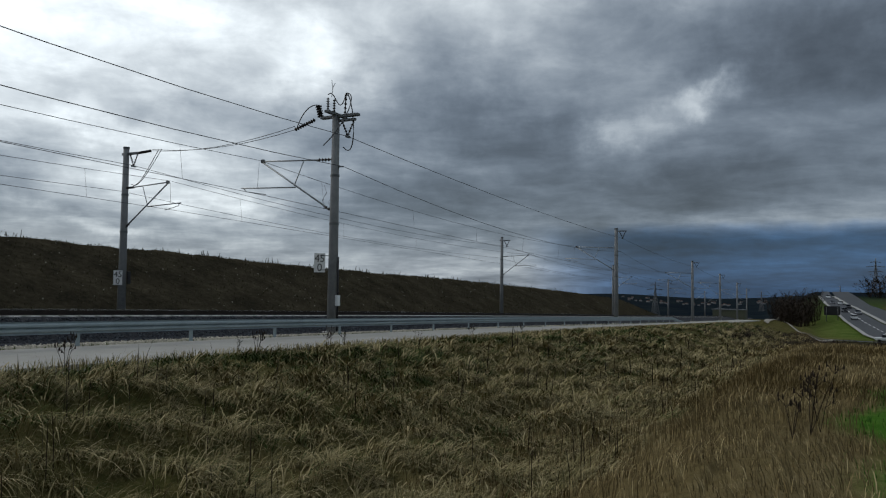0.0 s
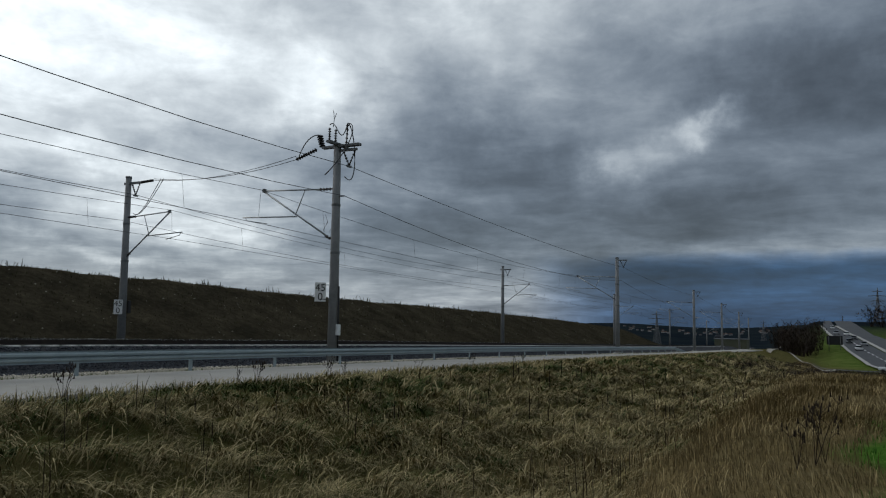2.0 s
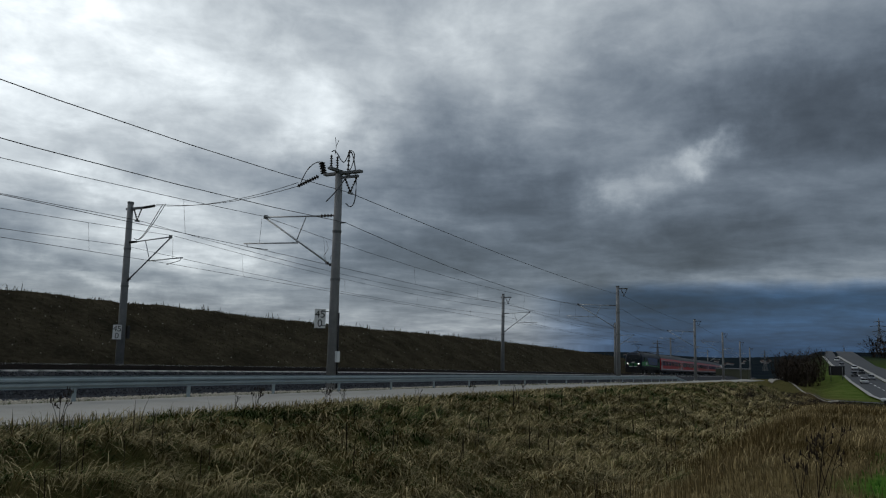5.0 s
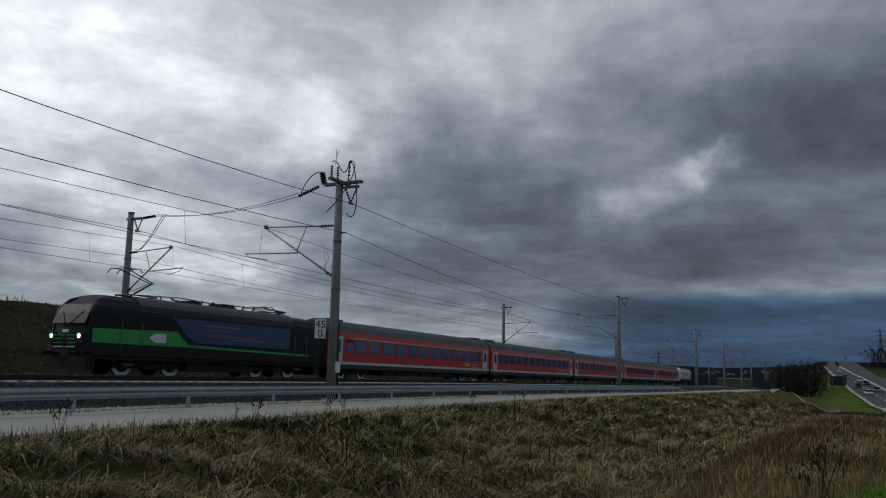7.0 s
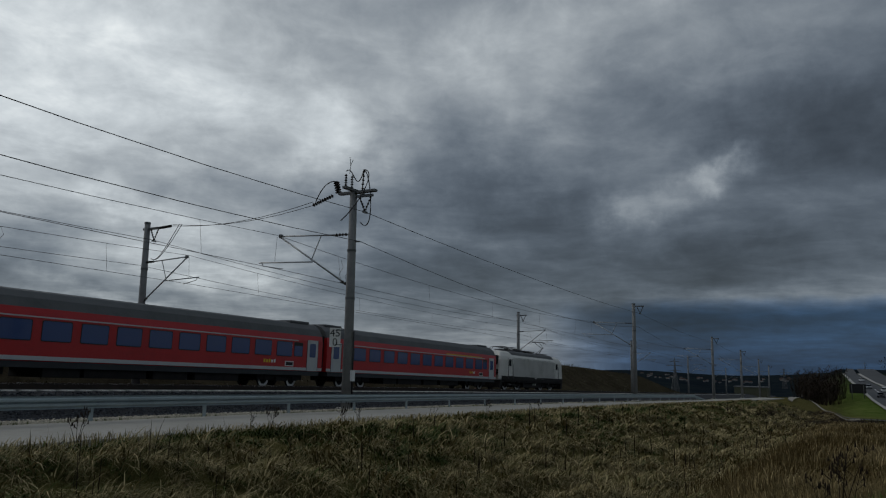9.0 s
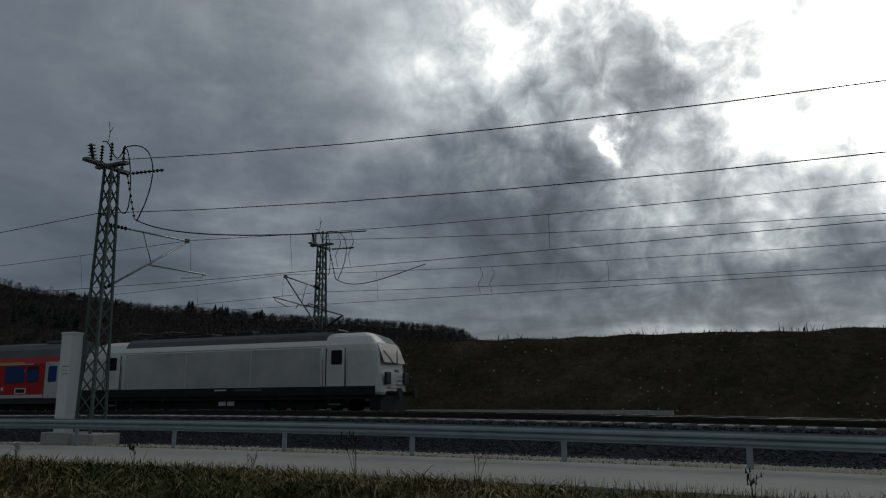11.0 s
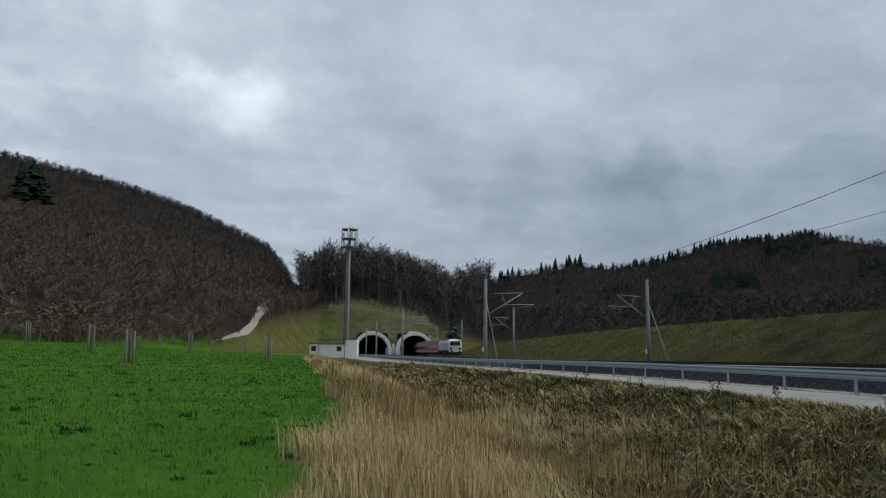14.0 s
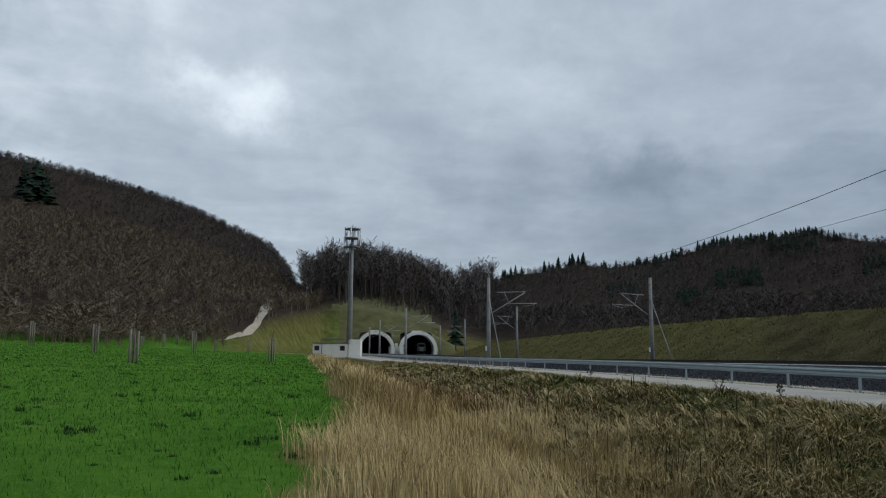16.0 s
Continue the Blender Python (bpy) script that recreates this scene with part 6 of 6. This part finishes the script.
def woods():
    x, y, z, az, d = hill_spots(13000, 84, 196, 0.0, 1.02)
    h = RNG.uniform(4.5, 7.5, len(x)) * np.where((az > 148) & (az < 163), 1.1, 1.0)
    plant("bare_woodland", HAZY, x, y, z - 0.33 * h, h, TWIG, "leafless brown woodland on the hills", "woodland", 1.2)
    x, y, z, az, d = hill_spots(1500, 163, 198, 0.9, 1.01)
    plant("bare_woodland", HAZY, x, y, z - 2.2, RNG.uniform(5.0, 8.0, len(x)), TWIG, "fine leafless trees along the crest", "woodland", 1.2)
    x, y, z, az, d = hill_spots(700, 84, 121, 0.96, 1.01)
    plant("bare_woodland", HAZY, x, y, z - 1.8, RNG.uniform(4.5, 6.5, len(x)), TWIG, "fine leafless trees along the far ridge", "woodland", 1.2)
    # a tall thin stand against the sky over the portals
    x, y, z, az, d = hill_spots(400, 149, 163.5, 0.02, 0.95)
    plant("bare_woodland", BARE, x, y, z - 0.3, RNG.uniform(17, 24, len(x)), TWIG, "tall leafless trees standing against the sky", "woodland", 0.8)
    # brown scrub on the lower slopes
    x, y, z, az, d = hill_spots(3600, 162, 196, 0.0, 0.55)
    plant("hillside_scrub", SHRUB, x, y, z - 0.3, RNG.uniform(3, 6.5, len(x)), SCRUB, "brown leafless scrub on the lower hillside", "scrub", 1.5)
    x, y, z, az, d = hill_spots(900, 169, 196, -0.04, 0.04)
    plant("hillside_scrub", SHRUB, x, y, z - 0.2, RNG.uniform(2, 4.5, len(x)), SCRUB, "brown leafless thicket where the meadow ends", "scrub", 1.6)
    x, y, z, az, d = hill_spots(900, 100, 150, 0.0, 0.3)
    plant("hillside_scrub", SHRUB, x, y, z - 0.3, RNG.uniform(4, 8, len(x)), TWIG, "dark leafless scrub at the wood's edge", "scrub", 1.5)
    # conifers in stands: azimuth and its spread, from the wood's edge to the crest, how many, heights
    stands = ((147.6, 1.0, 0.96, 1.02, 8, 6, 10), (144.6, 0.6, 0.96, 1.02, 7, 7, 11), (142.7, 0.7, 0.95, 1.02, 10, 8, 12), (149.6, 0.6, 0.96, 1.0, 4, 5, 8), (139, 2.2, 0.94, 1.01, 16, 5, 8),
              (136, 1.2, 0.92, 1.01, 26, 5, 9), (133, 1.2, 0.92, 1.01, 26, 5, 9), (129, 2.6, 0.88, 1.01, 90, 4, 8), (125.4, 1.0, 0.9, 1.01, 22, 4, 7), (112.3, 0.4, 0.96, 1.01, 6, 7, 10),
              (109.6, 1.2, 0.96, 1.01, 12, 5, 8), (107, 0.6, 0.96, 1.01, 7, 5, 8), (118, 2.2, 0.95, 1.01, 14, 4, 7), (131.3, 1.5, 0.42, 0.58, 46, 5, 9), (134.6, 1.2, 0.30, 0.42, 26, 5, 9),
              (127.5, 1.6, 0.70, 0.86, 34, 5, 9), (121.5, 2.0, 0.50, 0.70, 34, 5, 9), (139.5, 1.5, 0.45, 0.6, 16, 5, 8), (124.5, 0.9, 0.08, 0.16, 7, 6, 9))
    spots, tall = [], []
    for a, sp, f0, f1, n, h0, h1 in stands:
        spots.append(hill_spots(n, a - sp, a + sp, f0, f1))
        tall.append(RNG.uniform(h0, h1, n))
    x, y, z = (np.concatenate([q[i] for q in spots]) for i in (0, 1, 2))
    plant("conifer_stand", FIR, x, y, z - 1.6, np.concatenate(tall) + 1.0, NEEDLES, "dark green conifers in stands on the ridge", "conifers", 1.1)


woods()


def single_tree(name, az, d, h, templates, mat, label, category, broad=1.0, dz=0.0):
    x, y = polar(az, d)
    ob = plant(name, templates, np.array([x]), np.array([y]), np.array([ground_at(x, y) + dz]), np.array([float(h)]), mat, label, category, broad)
    del ob["kind"]
    return ob


single_tree("fir_tree", 151.9, 282, 17, FIR, NEEDLES, "lone dark fir beside the tunnel portals", "tree")
for a, dd, hh in ((182.0, 430, 25), (181.3, 425, 19), (182.7, 440, 22), (181.7, 436, 22), (182.4, 424, 18)):
    single_tree("fir_tree", a, dd, hh, FIR, NEEDLES, "dark fir among bare hillside trees", "tree", 1.3)
for a, dd, hh in ((178.6, 150, 9), (180.0, 152, 8), (183.6, 150, 9)):
    single_tree("hazel_bush", a, dd, hh, BUSH, SCRUB, "rust-brown bush at the wood's edge", "bush", 1.6)

# bushes beside the highway and along the far end of the bank
for a, dd, hh in ((-24.0, 240, 8), (-24.5, 245, 9), (-25.0, 250, 10), (-25.5, 255, 10), (-26.0, 262, 10), (-26.3, 275, 10), (-24.8, 262, 9), (-25.7, 275, 11), (-24.2, 262, 8), (-25.2, 240, 8)):
    for j in (-0.25, 0.0, 0.25):
        single_tree("bare_bush", a + j, dd + 12 * j, hh * (0.85 + 0.7 * abs(j)), BUSH, STALK, "dense dark leafless bush beside the path", "bush", 0.75)
for a, dd, hh in ((-29.6, 430, 11), (-30.2, 420, 13), (-30.7, 420, 12), (-31.2, 430, 12)):
    single_tree("bare_bush", a, dd, hh, BUSH, STALK, "dark leafless trees beyond the highway", "bush", 1.5)


def low_scrub():
    n = 420
    az, d = RNG.uniform(-31, -17, n), RNG.uniform(62, 125, n)
    x, y = -np.sin(np.radians(az)) * d, np.cos(np.radians(az)) * d
    s, o = to_line(x, y)
    k = (o > 21) & (o < 45)
    x, y = x[k], y[k]
    plant("ditch_scrub", BUSH, x, y, land_z(x, y)[0] - 0.1, RNG.uniform(0.3, 0.8, len(x)), STALK, "low dark scrub along the end of the ditch", "scrub", 1.6)


low_scrub()


def dry_weed(x, y, z, h, seed, heads=True):
    """A dead branching weed with seed heads."""
    r = random.Random(seed)
    bm = bmesh.new()
    stems = []
    for k in range(r.randint(3, 5)):
        t, sp = r.uniform(0, 6.28), r.uniform(0.05, 0.35)
        q = Vector((math.cos(t) * sp * h, math.sin(t) * sp * h, h * r.uniform(0.7, 1.0)))
        mid = q * 0.5 + Vector((0, 0, 0.06 * h))
        add_tube(bm, [(0, 0, 0), mid, q], 0.006, 4, 0.003)
        stems.append(q)
        for j in range(4):
            b = mid.lerp(q, r.uniform(0, 0.9))
            t2 = r.uniform(0, 6.28)
            e = b + Vector((math.cos(t2), math.sin(t2), 0.9)) * h * r.uniform(0.06, 0.16)
            add_tube(bm, [b, e], 0.004, 3)
            stems.append(e)
    m = empty("dry_weed", pose(x, y, z), "dead brown branching weed with dark seed heads", "weed", "dry weeds")
    part("stem", bm, STALK, m)
    if heads:
        bm = bmesh.new()
        for q in stems:
            add_tube(bm, [q - Vector((0, 0, 0.03)), q + Vector((0, 0, 0.015)), q + Vector((0, 0, 0.04))], 0.013, 5, 0.004)
        tagged(part("seed_head", bm, STALK, m), kind="stuff")
    return m


for k, (a, dd, hh) in enumerate(((-26.0, 11.0, 0.95), (-26.6, 11.4, 0.8), (-24.9, 10.6, 0.6))):
    x, y = polar(a, dd)
    dry_weed(x, y, ground_at(x, y), hh, k)
for k, (s, h) in enumerate(((26.5, 0.55), (27.3, 0.7), (30.5, 0.75), (31.2, 0.6), (36.0, 0.7), (38.4, 0.55), (22.0, 0.6), (17.5, 0.7), (43.5, 0.75), (52.0, 0.8), (54.5, 0.9), (60.2, 0.7), (64.0, 0.6), (68.5, 0.6), (72.0, 0.65), (78.0, 0.6), (84.0, 0.6), (47.5, 0.5), (57.0, 0.5), (12.0, 0.6))):
    p = place(s, edge(s) + width(s) + 0.25, -0.66)
    dry_weed(p.x, p.y, p.z, h, 40 + k, k % 3 > 0)


# ---- young trees with stakes in the meadow ----
def staked_tree(az, d, h, lean=0.0, sapling=0.0):
    x, y = polar(az, d)
    m = empty("staked_sapling", pose(x, y, ground_at(x, y) - 0.05, lean, 0, az), "young tree held by grey wooden stakes in the meadow", "sapling", "staked saplings")
    for px, py in ((-0.22, 0.0), (0.22, 0.05), (0.0, 0.3)):
        tube_part("stake", [(px, py, -0.3), (px, py, h * (0.94 if px > 0 else 1.0))], 0.07, TIMBER, m, sides=8)
    box_part("tie", (-0.24, -0.02, h * 0.86), (0.24, 0.02, h * 0.89), TIMBER, m)
    if sapling:
        bm = add_tube(bmesh.new(), [(0, 0.1, 0), (0.03, 0.1, h * 0.9), (0.12, 0.1, h + sapling)], 0.022, 6, 0.008)
        for j in range(5):
            b = Vector((0.05, 0.1, h + sapling * (0.2 + 0.15 * j)))
            add_tube(bm, [b, b + Vector((0.25 * (-1) ** j, 0.05, 0.35))], 0.008, 4, 0.003)
        part("stem", bm, STALK, m)


for a, d, h, ln, sp in ((181.48, 104, 3.0, 2, 0), (177.62, 77, 2.7, 0, 0.3), (175.13, 49, 2.1, 4, 1.9), (173.16, 160, 2.6, 0, 0), (172.3, 170, 2.0, 0, 0), (171.14, 101, 2.9, 0, 0.4),
                        (167.28, 140, 2.7, 0, 0), (165.64, 70, 2.3, 0, 0.6), (174.6, 150, 2.2, 0, 0.8), (169.6, 150, 2.2, 0, 0)):
    staked_tree(a, d, h, ln, sp)


# ---- paths, highway and distance ----
def drop_on(az, el):
    """Where the ray at azimuth az and elevation el meets the land beyond 100 m."""
    d = np.arange(100, 700, 1.0)
    x, y = -math.sin(radians(az)) * d, math.cos(radians(az)) * d
    e = np.degrees(np.arctan2(land_z(x, y)[0], d))
    return float(d[int(np.argmin(np.abs(e - el)))])


def land_strip(name, rows, mat, label, category, lift=0.12, n=6, kind="structure"):
    """A paved strip lying on the land; rows of (az0, d0, az1, d1) for its two edges."""
    verts, faces = [], []
    rows = np.array(rows, float)
    t = np.linspace(0, len(rows) - 1, (len(rows) - 1) * n + 1)
    rows = np.stack([np.interp(t, np.arange(len(rows)), rows[:, k]) for k in range(4)], 1)
    across = 5
    for a0, d0, a1, d1 in rows:
        p, q = Vector((*polar(a0, d0), 0)), Vector((*polar(a1, d1), 0))
        for j in range(across):
            v = p.lerp(q, j / (across - 1))
            v.z = ground_at(v.x, v.y) + lift
            verts.append(v)
    for i in range(len(rows) - 1):
        for j in range(across - 1):
            k = i * across + j
            faces.append((k, k + 1, k + across + 1, k + across))
    return tagged(mesh_object(name, verts, faces, mat, smooth=True), label, category, kind=kind)


ASPHALT = material("grey_asphalt", [(0.045, 0.047, 0.052), (0.065, 0.068, 0.074), (0.08, 0.083, 0.088)], 0.3, 0.85)
PATHSTONE = material("pale_gravel_path", [(0.24, 0.21, 0.17), (0.32, 0.29, 0.24), (0.39, 0.36, 0.30)], 0.4, 0.95, bump=0.3)
HOUSE = material("pale_house_walls", [(0.16, 0.165, 0.17), (0.22, 0.22, 0.22), (0.30, 0.29, 0.28)], 0.05, 0.9)
TILE = material("brown_roof_tiles", [(0.06, 0.035, 0.028), (0.10, 0.055, 0.042)], 0.2, 0.9)
CARWHITE = material("white_car_paint", [(0.60, 0.61, 0.62), (0.70, 0.71, 0.72)], 1.0, 0.3, spec=0.6)
CARGREY = material("silver_car_paint", [(0.20, 0.21, 0.23), (0.28, 0.29, 0.31)], 1.0, 0.3, spec=0.6)
CARDARK = material("dark_car_paint", [(0.020, 0.022, 0.028), (0.035, 0.038, 0.045)], 1.0, 0.3, spec=0.6)

land_strip("hill_path", [(169.47, 190, 168.92, 193), (168.73, 198, 167.93, 202), (167.83, 208, 167.1, 218), (167.09, 228, 166.48, 237), (166.79, 254, 166.18, 258), (166.57, 280, 165.59, 291), (166.21, 297, 165.31, 305)], PATHSTONE,
           "pale gravel path climbing to the wood", "path", 0.25)
land_strip("field_path", [(165.8, 150, 165.8, 154), (163.5, 160, 163.5, 164), (161.5, 172, 161.5, 176)], PATHSTONE, "pale path below the portal bank", "path", 0.2)
land_strip("highway_carriageway", [(-30.4, 176, -33.6, 176), (-29.5, 194, -32.0, 194), (-28.3, 252, -30.2, 252), (-27.2, 340, -28.3, 340), (-26.7, 420, -27.4, 420), (-26.8, 520, -27.2, 520)], ASPHALT, "grey asphalt highway carriageway climbing a hill", "road", 0.3)
land_strip("highway_carriageway", [(-34.2, 176, -37.0, 176), (-32.3, 194, -34.8, 194), (-30.5, 252, -32.3, 252), (-28.5, 340, -29.7, 340), (-27.6, 420, -28.9, 420), (-27.4, 520, -28.4, 520)], ASPHALT, "grey asphalt highway carriageway climbing a hill", "road", 0.3)
land_strip("highway_kerb", [(-30.0, 178, -30.4, 176), (-29.2, 194, -29.5, 194), (-28.1, 252, -28.3, 252), (-27.0, 340, -27.2, 340), (-26.55, 420, -26.7, 420)], CONCRETE, "pale concrete kerb strip along the highway", "kerb", 0.42)
land_strip("highway_median", [(-33.6, 176, -34.2, 176), (-32.0, 194, -32.3, 194), (-30.2, 252, -30.5, 252), (-28.3, 340, -28.5, 340), (-27.4, 420, -27.6, 420)], CONCRETE, "pale concrete median of the highway", "kerb", 0.55)
land_strip("crossing_road", [(-26.0, 172, -26.0, 176), (-29.0, 168, -29.0, 173), (-33.0, 166, -33.0, 171)], ASPHALT, "grey asphalt side road", "road", 0.25)
side = [(-27.6, -3.4), (-25.6, -3.05), (-24.2, -2.7), (-23.4, -2.4), (-23.5, -1.9), (-24.2, -1.35), (-24.5, -1.05)]
land_strip("side_path", [(a - 0.0, drop_on(a, e) - 3, a + 0.25, drop_on(a, e) + 3) for a, e in side], PATHSTONE, "pale winding service path", "path", 0.25)
for k in range(14):
    d0 = 182 + k * 9.0
    mid = float(np.interp(d0, [176, 194, 252, 340], [-32.0, -30.75, -29.25, -27.75]))
    land_strip("lane_marking", [(mid - 0.04, d0, mid + 0.05, d0), (float(np.interp(d0 + 4, [176, 194, 252, 340], [-32.0, -30.75, -29.25, -27.75])) - 0.04, d0 + 4, float(np.interp(d0 + 4, [176, 194, 252, 340], [-32.0, -30.75, -29.25, -27.75])) + 0.05, d0 + 4)], BOARD, "white painted lane dash", "marking", 0.38, 2)


def car(paint, label):
    m = empty("car", Matrix(), label, "car", "cars on the highway")
    bm = bmesh.new()
    add_box(bm, (-0.88, -2.1, 0.35), (0.88, 2.1, 0.95), None, 0.14)
    part("body", bm, paint, m)
    bm = bmesh.new()
    prism(bm, [(-0.80, 0.93), (-0.62, 1.45), (0.62, 1.45), (0.80, 0.93)], -1.6, 0.9)
    bmesh.ops.recalc_face_normals(bm, faces=bm.faces[:])
    cabin = part("cabin", bm, SCREEN, m)
    part("roof", add_box(bmesh.new(), (-0.6, -1.4, 1.44), (0.6, 0.7, 1.50), None, 0.02), paint, m)
    for sx in (-0.78, 0.78):
        for y in (-1.3, 1.35):
            part("wheel", add_tube(bmesh.new(), [(sx - 0.1, y, 0.32), (sx + 0.1, y, 0.32)], 0.32, 14), BLACK, m)
    for sx in (-0.62, 0.62):
        part("headlight", add_box(bmesh.new(), (sx - 0.16, 2.07, 0.66), (sx + 0.16, 2.12, 0.82)), LAMP, m)
        part("tail_light", add_box(bmesh.new(), (sx - 0.14, -2.12, 0.7), (sx + 0.14, -2.07, 0.85)), TAIL, m)
    return m


def lane_pose(f, d):
    """A car's pose on the near carriageway: f across it, d metres from the eye, facing downhill."""
    def spot(dd):
        a0 = float(np.interp(dd, [176, 194, 252, 340, 420, 520], [-30.4, -29.5, -28.3, -27.2, -26.7, -26.8]))
        a1 = float(np.interp(dd, [176, 194, 252, 340, 420, 520], [-33.6, -32.0, -30.2, -28.3, -27.4, -27.2]))
        x, y = polar(a0 + (a1 - a0) * f, dd)
        return Vector((x, y, ground_at(x, y) + 0.3))
    p, q = spot(d), spot(d - 6)
    return pose(p.x, p.y, p.z, math.degrees(math.atan2(q.z - p.z, 6)), 0, math.degrees(math.atan2(-(q - p).x, (q - p).y)))


CARS = []
for k, (paint, lab, f, d, v) in enumerate(((CARWHITE, "white car queueing on the highway", 0.30, 262, -3.0), (CARGREY, "silver car on the highway", 0.72, 290, -5.0), (CARDARK, "dark car on the highway", 0.30, 300, -4.0),
                                           (CARWHITE, "white car on the highway", 0.72, 345, -6.0), (CARGREY, "silver car on the highway", 0.30, 352, -5.0), (CARWHITE, "white van-like car far up the highway", 0.5, 405, -6.0), (CARDARK, "dark car far up the highway", 0.72, 320, -5.0))):
    CARS.append((car(paint, lab), f, d, v))
crossing_car = car(CARWHITE, "white car waiting at the side road")
x, y = polar(-30.6, 170)
crossing_car.matrix_basis = pose(x, y, ground_at(x, y) + 0.25, 0, 0, 60)

# dark road sign over the verge, and a row of posts
x, y = polar(-27.4, 262)
sgn = empty("direction_sign", pose(x, y, ground_at(x, y), 0, 0, 150), "dark back of a road sign on two posts", "road sign")
box_part("panel", (-2.2, -0.06, 1.6), (2.2, 0.06, 4.4), BLACK, sgn)
for px in (-1.6, 1.6):
    tube_part("post", [(px, 0.1, -0.5), (px, 0.1, 4.2)], 0.09, STEEL, sgn)


def pylon(az, d, h):
    x, y = polar(az, d)
    m = empty("power_pylon", pose(x, y, ground_at(x, y), 0, 0, 30 + az), "distant grey lattice power pylon", "pylon", "power pylons")
    bm = bmesh.new()
    for sx in (-1, 1):
        for sy in (-1, 1):
            add_tube(bm, [(sx * h * 0.09, sy * h * 0.09, 0), (sx * h * 0.022, sy * h * 0.022, h * 0.62), (0, 0, h)], h * 0.006, 4)
    for k in range(8):
        z = h * 0.09 * k
        w = h * (0.09 - 0.068 * z / (h * 0.62))
        z2 = z + h * 0.09
        w2 = h * (0.09 - 0.068 * min(z2, h * 0.62) / (h * 0.62))
        for sx, sy, tx, ty in ((-1, -1, 1, -1), (1, -1, 1, 1), (1, 1, -1, 1), (-1, 1, -1, -1)):
            add_tube(bm, [(sx * w, sy * w, z), (tx * w2, ty * w2, z2)], h * 0.004, 3)
            add_tube(bm, [(tx * w, ty * w, z), (sx * w2, sy * w2, z2)], h * 0.004, 3)
    part("tower", bm, STEEL, m)
    for z, w in ((0.62, 0.20), (0.76, 0.26), (0.88, 0.15)):
        part("crossarm", add_tube(bmesh.new(), [(-w * h, 0, z * h), (0, 0, z * h + h * 0.02), (w * h, 0, z * h)], h * 0.008, 4), STEEL, m)


for a, d, h in ((-15.8, 950, 42), (-23.0, 1500, 38), (-30.0, 620, 26), (-27.9, 1400, 22)):
    pylon(a, d, h)


def village():
    """Far houses in the valley, too small to tell apart singly."""
    n = 45
    az, d = RNG.uniform(-23.5, -13.5, n), RNG.uniform(2300, 3300, n)
    walls, roofs, wf, rf = [], [], [], []
    for a, dd in zip(az, d):
        x, y = polar(a, dd)
        z = ground_at(x, y)
        m = pose(x, y, z, 0, 0, RNG.uniform(0, 180))
        w, l, h = RNG.uniform(2.5, 4.5), RNG.uniform(3, 6), RNG.uniform(2.5, 4.5)
        k = len(walls)
        walls += [m @ Vector((sx * w, sy * l, zz)) for zz in (-3, h) for sx, sy in ((-1, -1), (1, -1), (1, 1), (-1, 1))]
        wf += [(k, k + 1, k + 5, k + 4), (k + 1, k + 2, k + 6, k + 5), (k + 2, k + 3, k + 7, k + 6), (k + 3, k, k + 4, k + 7)]
        j = len(roofs)
        roofs += [m @ Vector(p) for p in ((-w * 1.1, -l * 1.05, h), (w * 1.1, -l * 1.05, h), (w * 1.1, l * 1.05, h), (-w * 1.1, l * 1.05, h), (0, -l, h + 2.2), (0, l, h + 2.2))]
        rf += [(j, j + 4, j + 5, j + 3), (j + 1, j + 2, j + 5, j + 4), (j, j + 1, j + 4), (j + 2, j + 3, j + 5)]
    v = mesh_object("village_houses", walls + roofs, wf + [tuple(i + len(walls) for i in f) for f in rf], [HOUSE, TILE], slots=[0] * len(wf) + [1] * len(rf))
    tagged(v, "pale houses of a distant village in the valley", "village", kind="stuff")


village()
x, y = polar(-20.9, 215)
SHEDWALL = material("olive_sheet_wall", [(0.075, 0.08, 0.05), (0.10, 0.105, 0.07)], 0.5, 0.8)
hall = empty("trackside_shed", pose(x, y, ground_at(x, y) - 1.0, 0, 0, 150), "low olive equipment shed beside the line", "shed")
box_part("wall", (-4, -2.0, -1), (4, 2.0, 3.6), SHEDWALL, hall)
box_part("roof", (-4.2, -2.2, 3.6), (4.2, 2.2, 3.8), STEEL, hall)


def motions():
    for thing, back in TRAIN:
        walk(thing, [(t, vehicle_pose(train_head(t) - back)) for t in np.arange(0, 16.01, 0.25)])
    for thing, f, d, v in CARS:
        walk(thing, [(t, lane_pose(f, d + v * t)) for t in np.arange(0, 16.01, 2.0)])


motions()
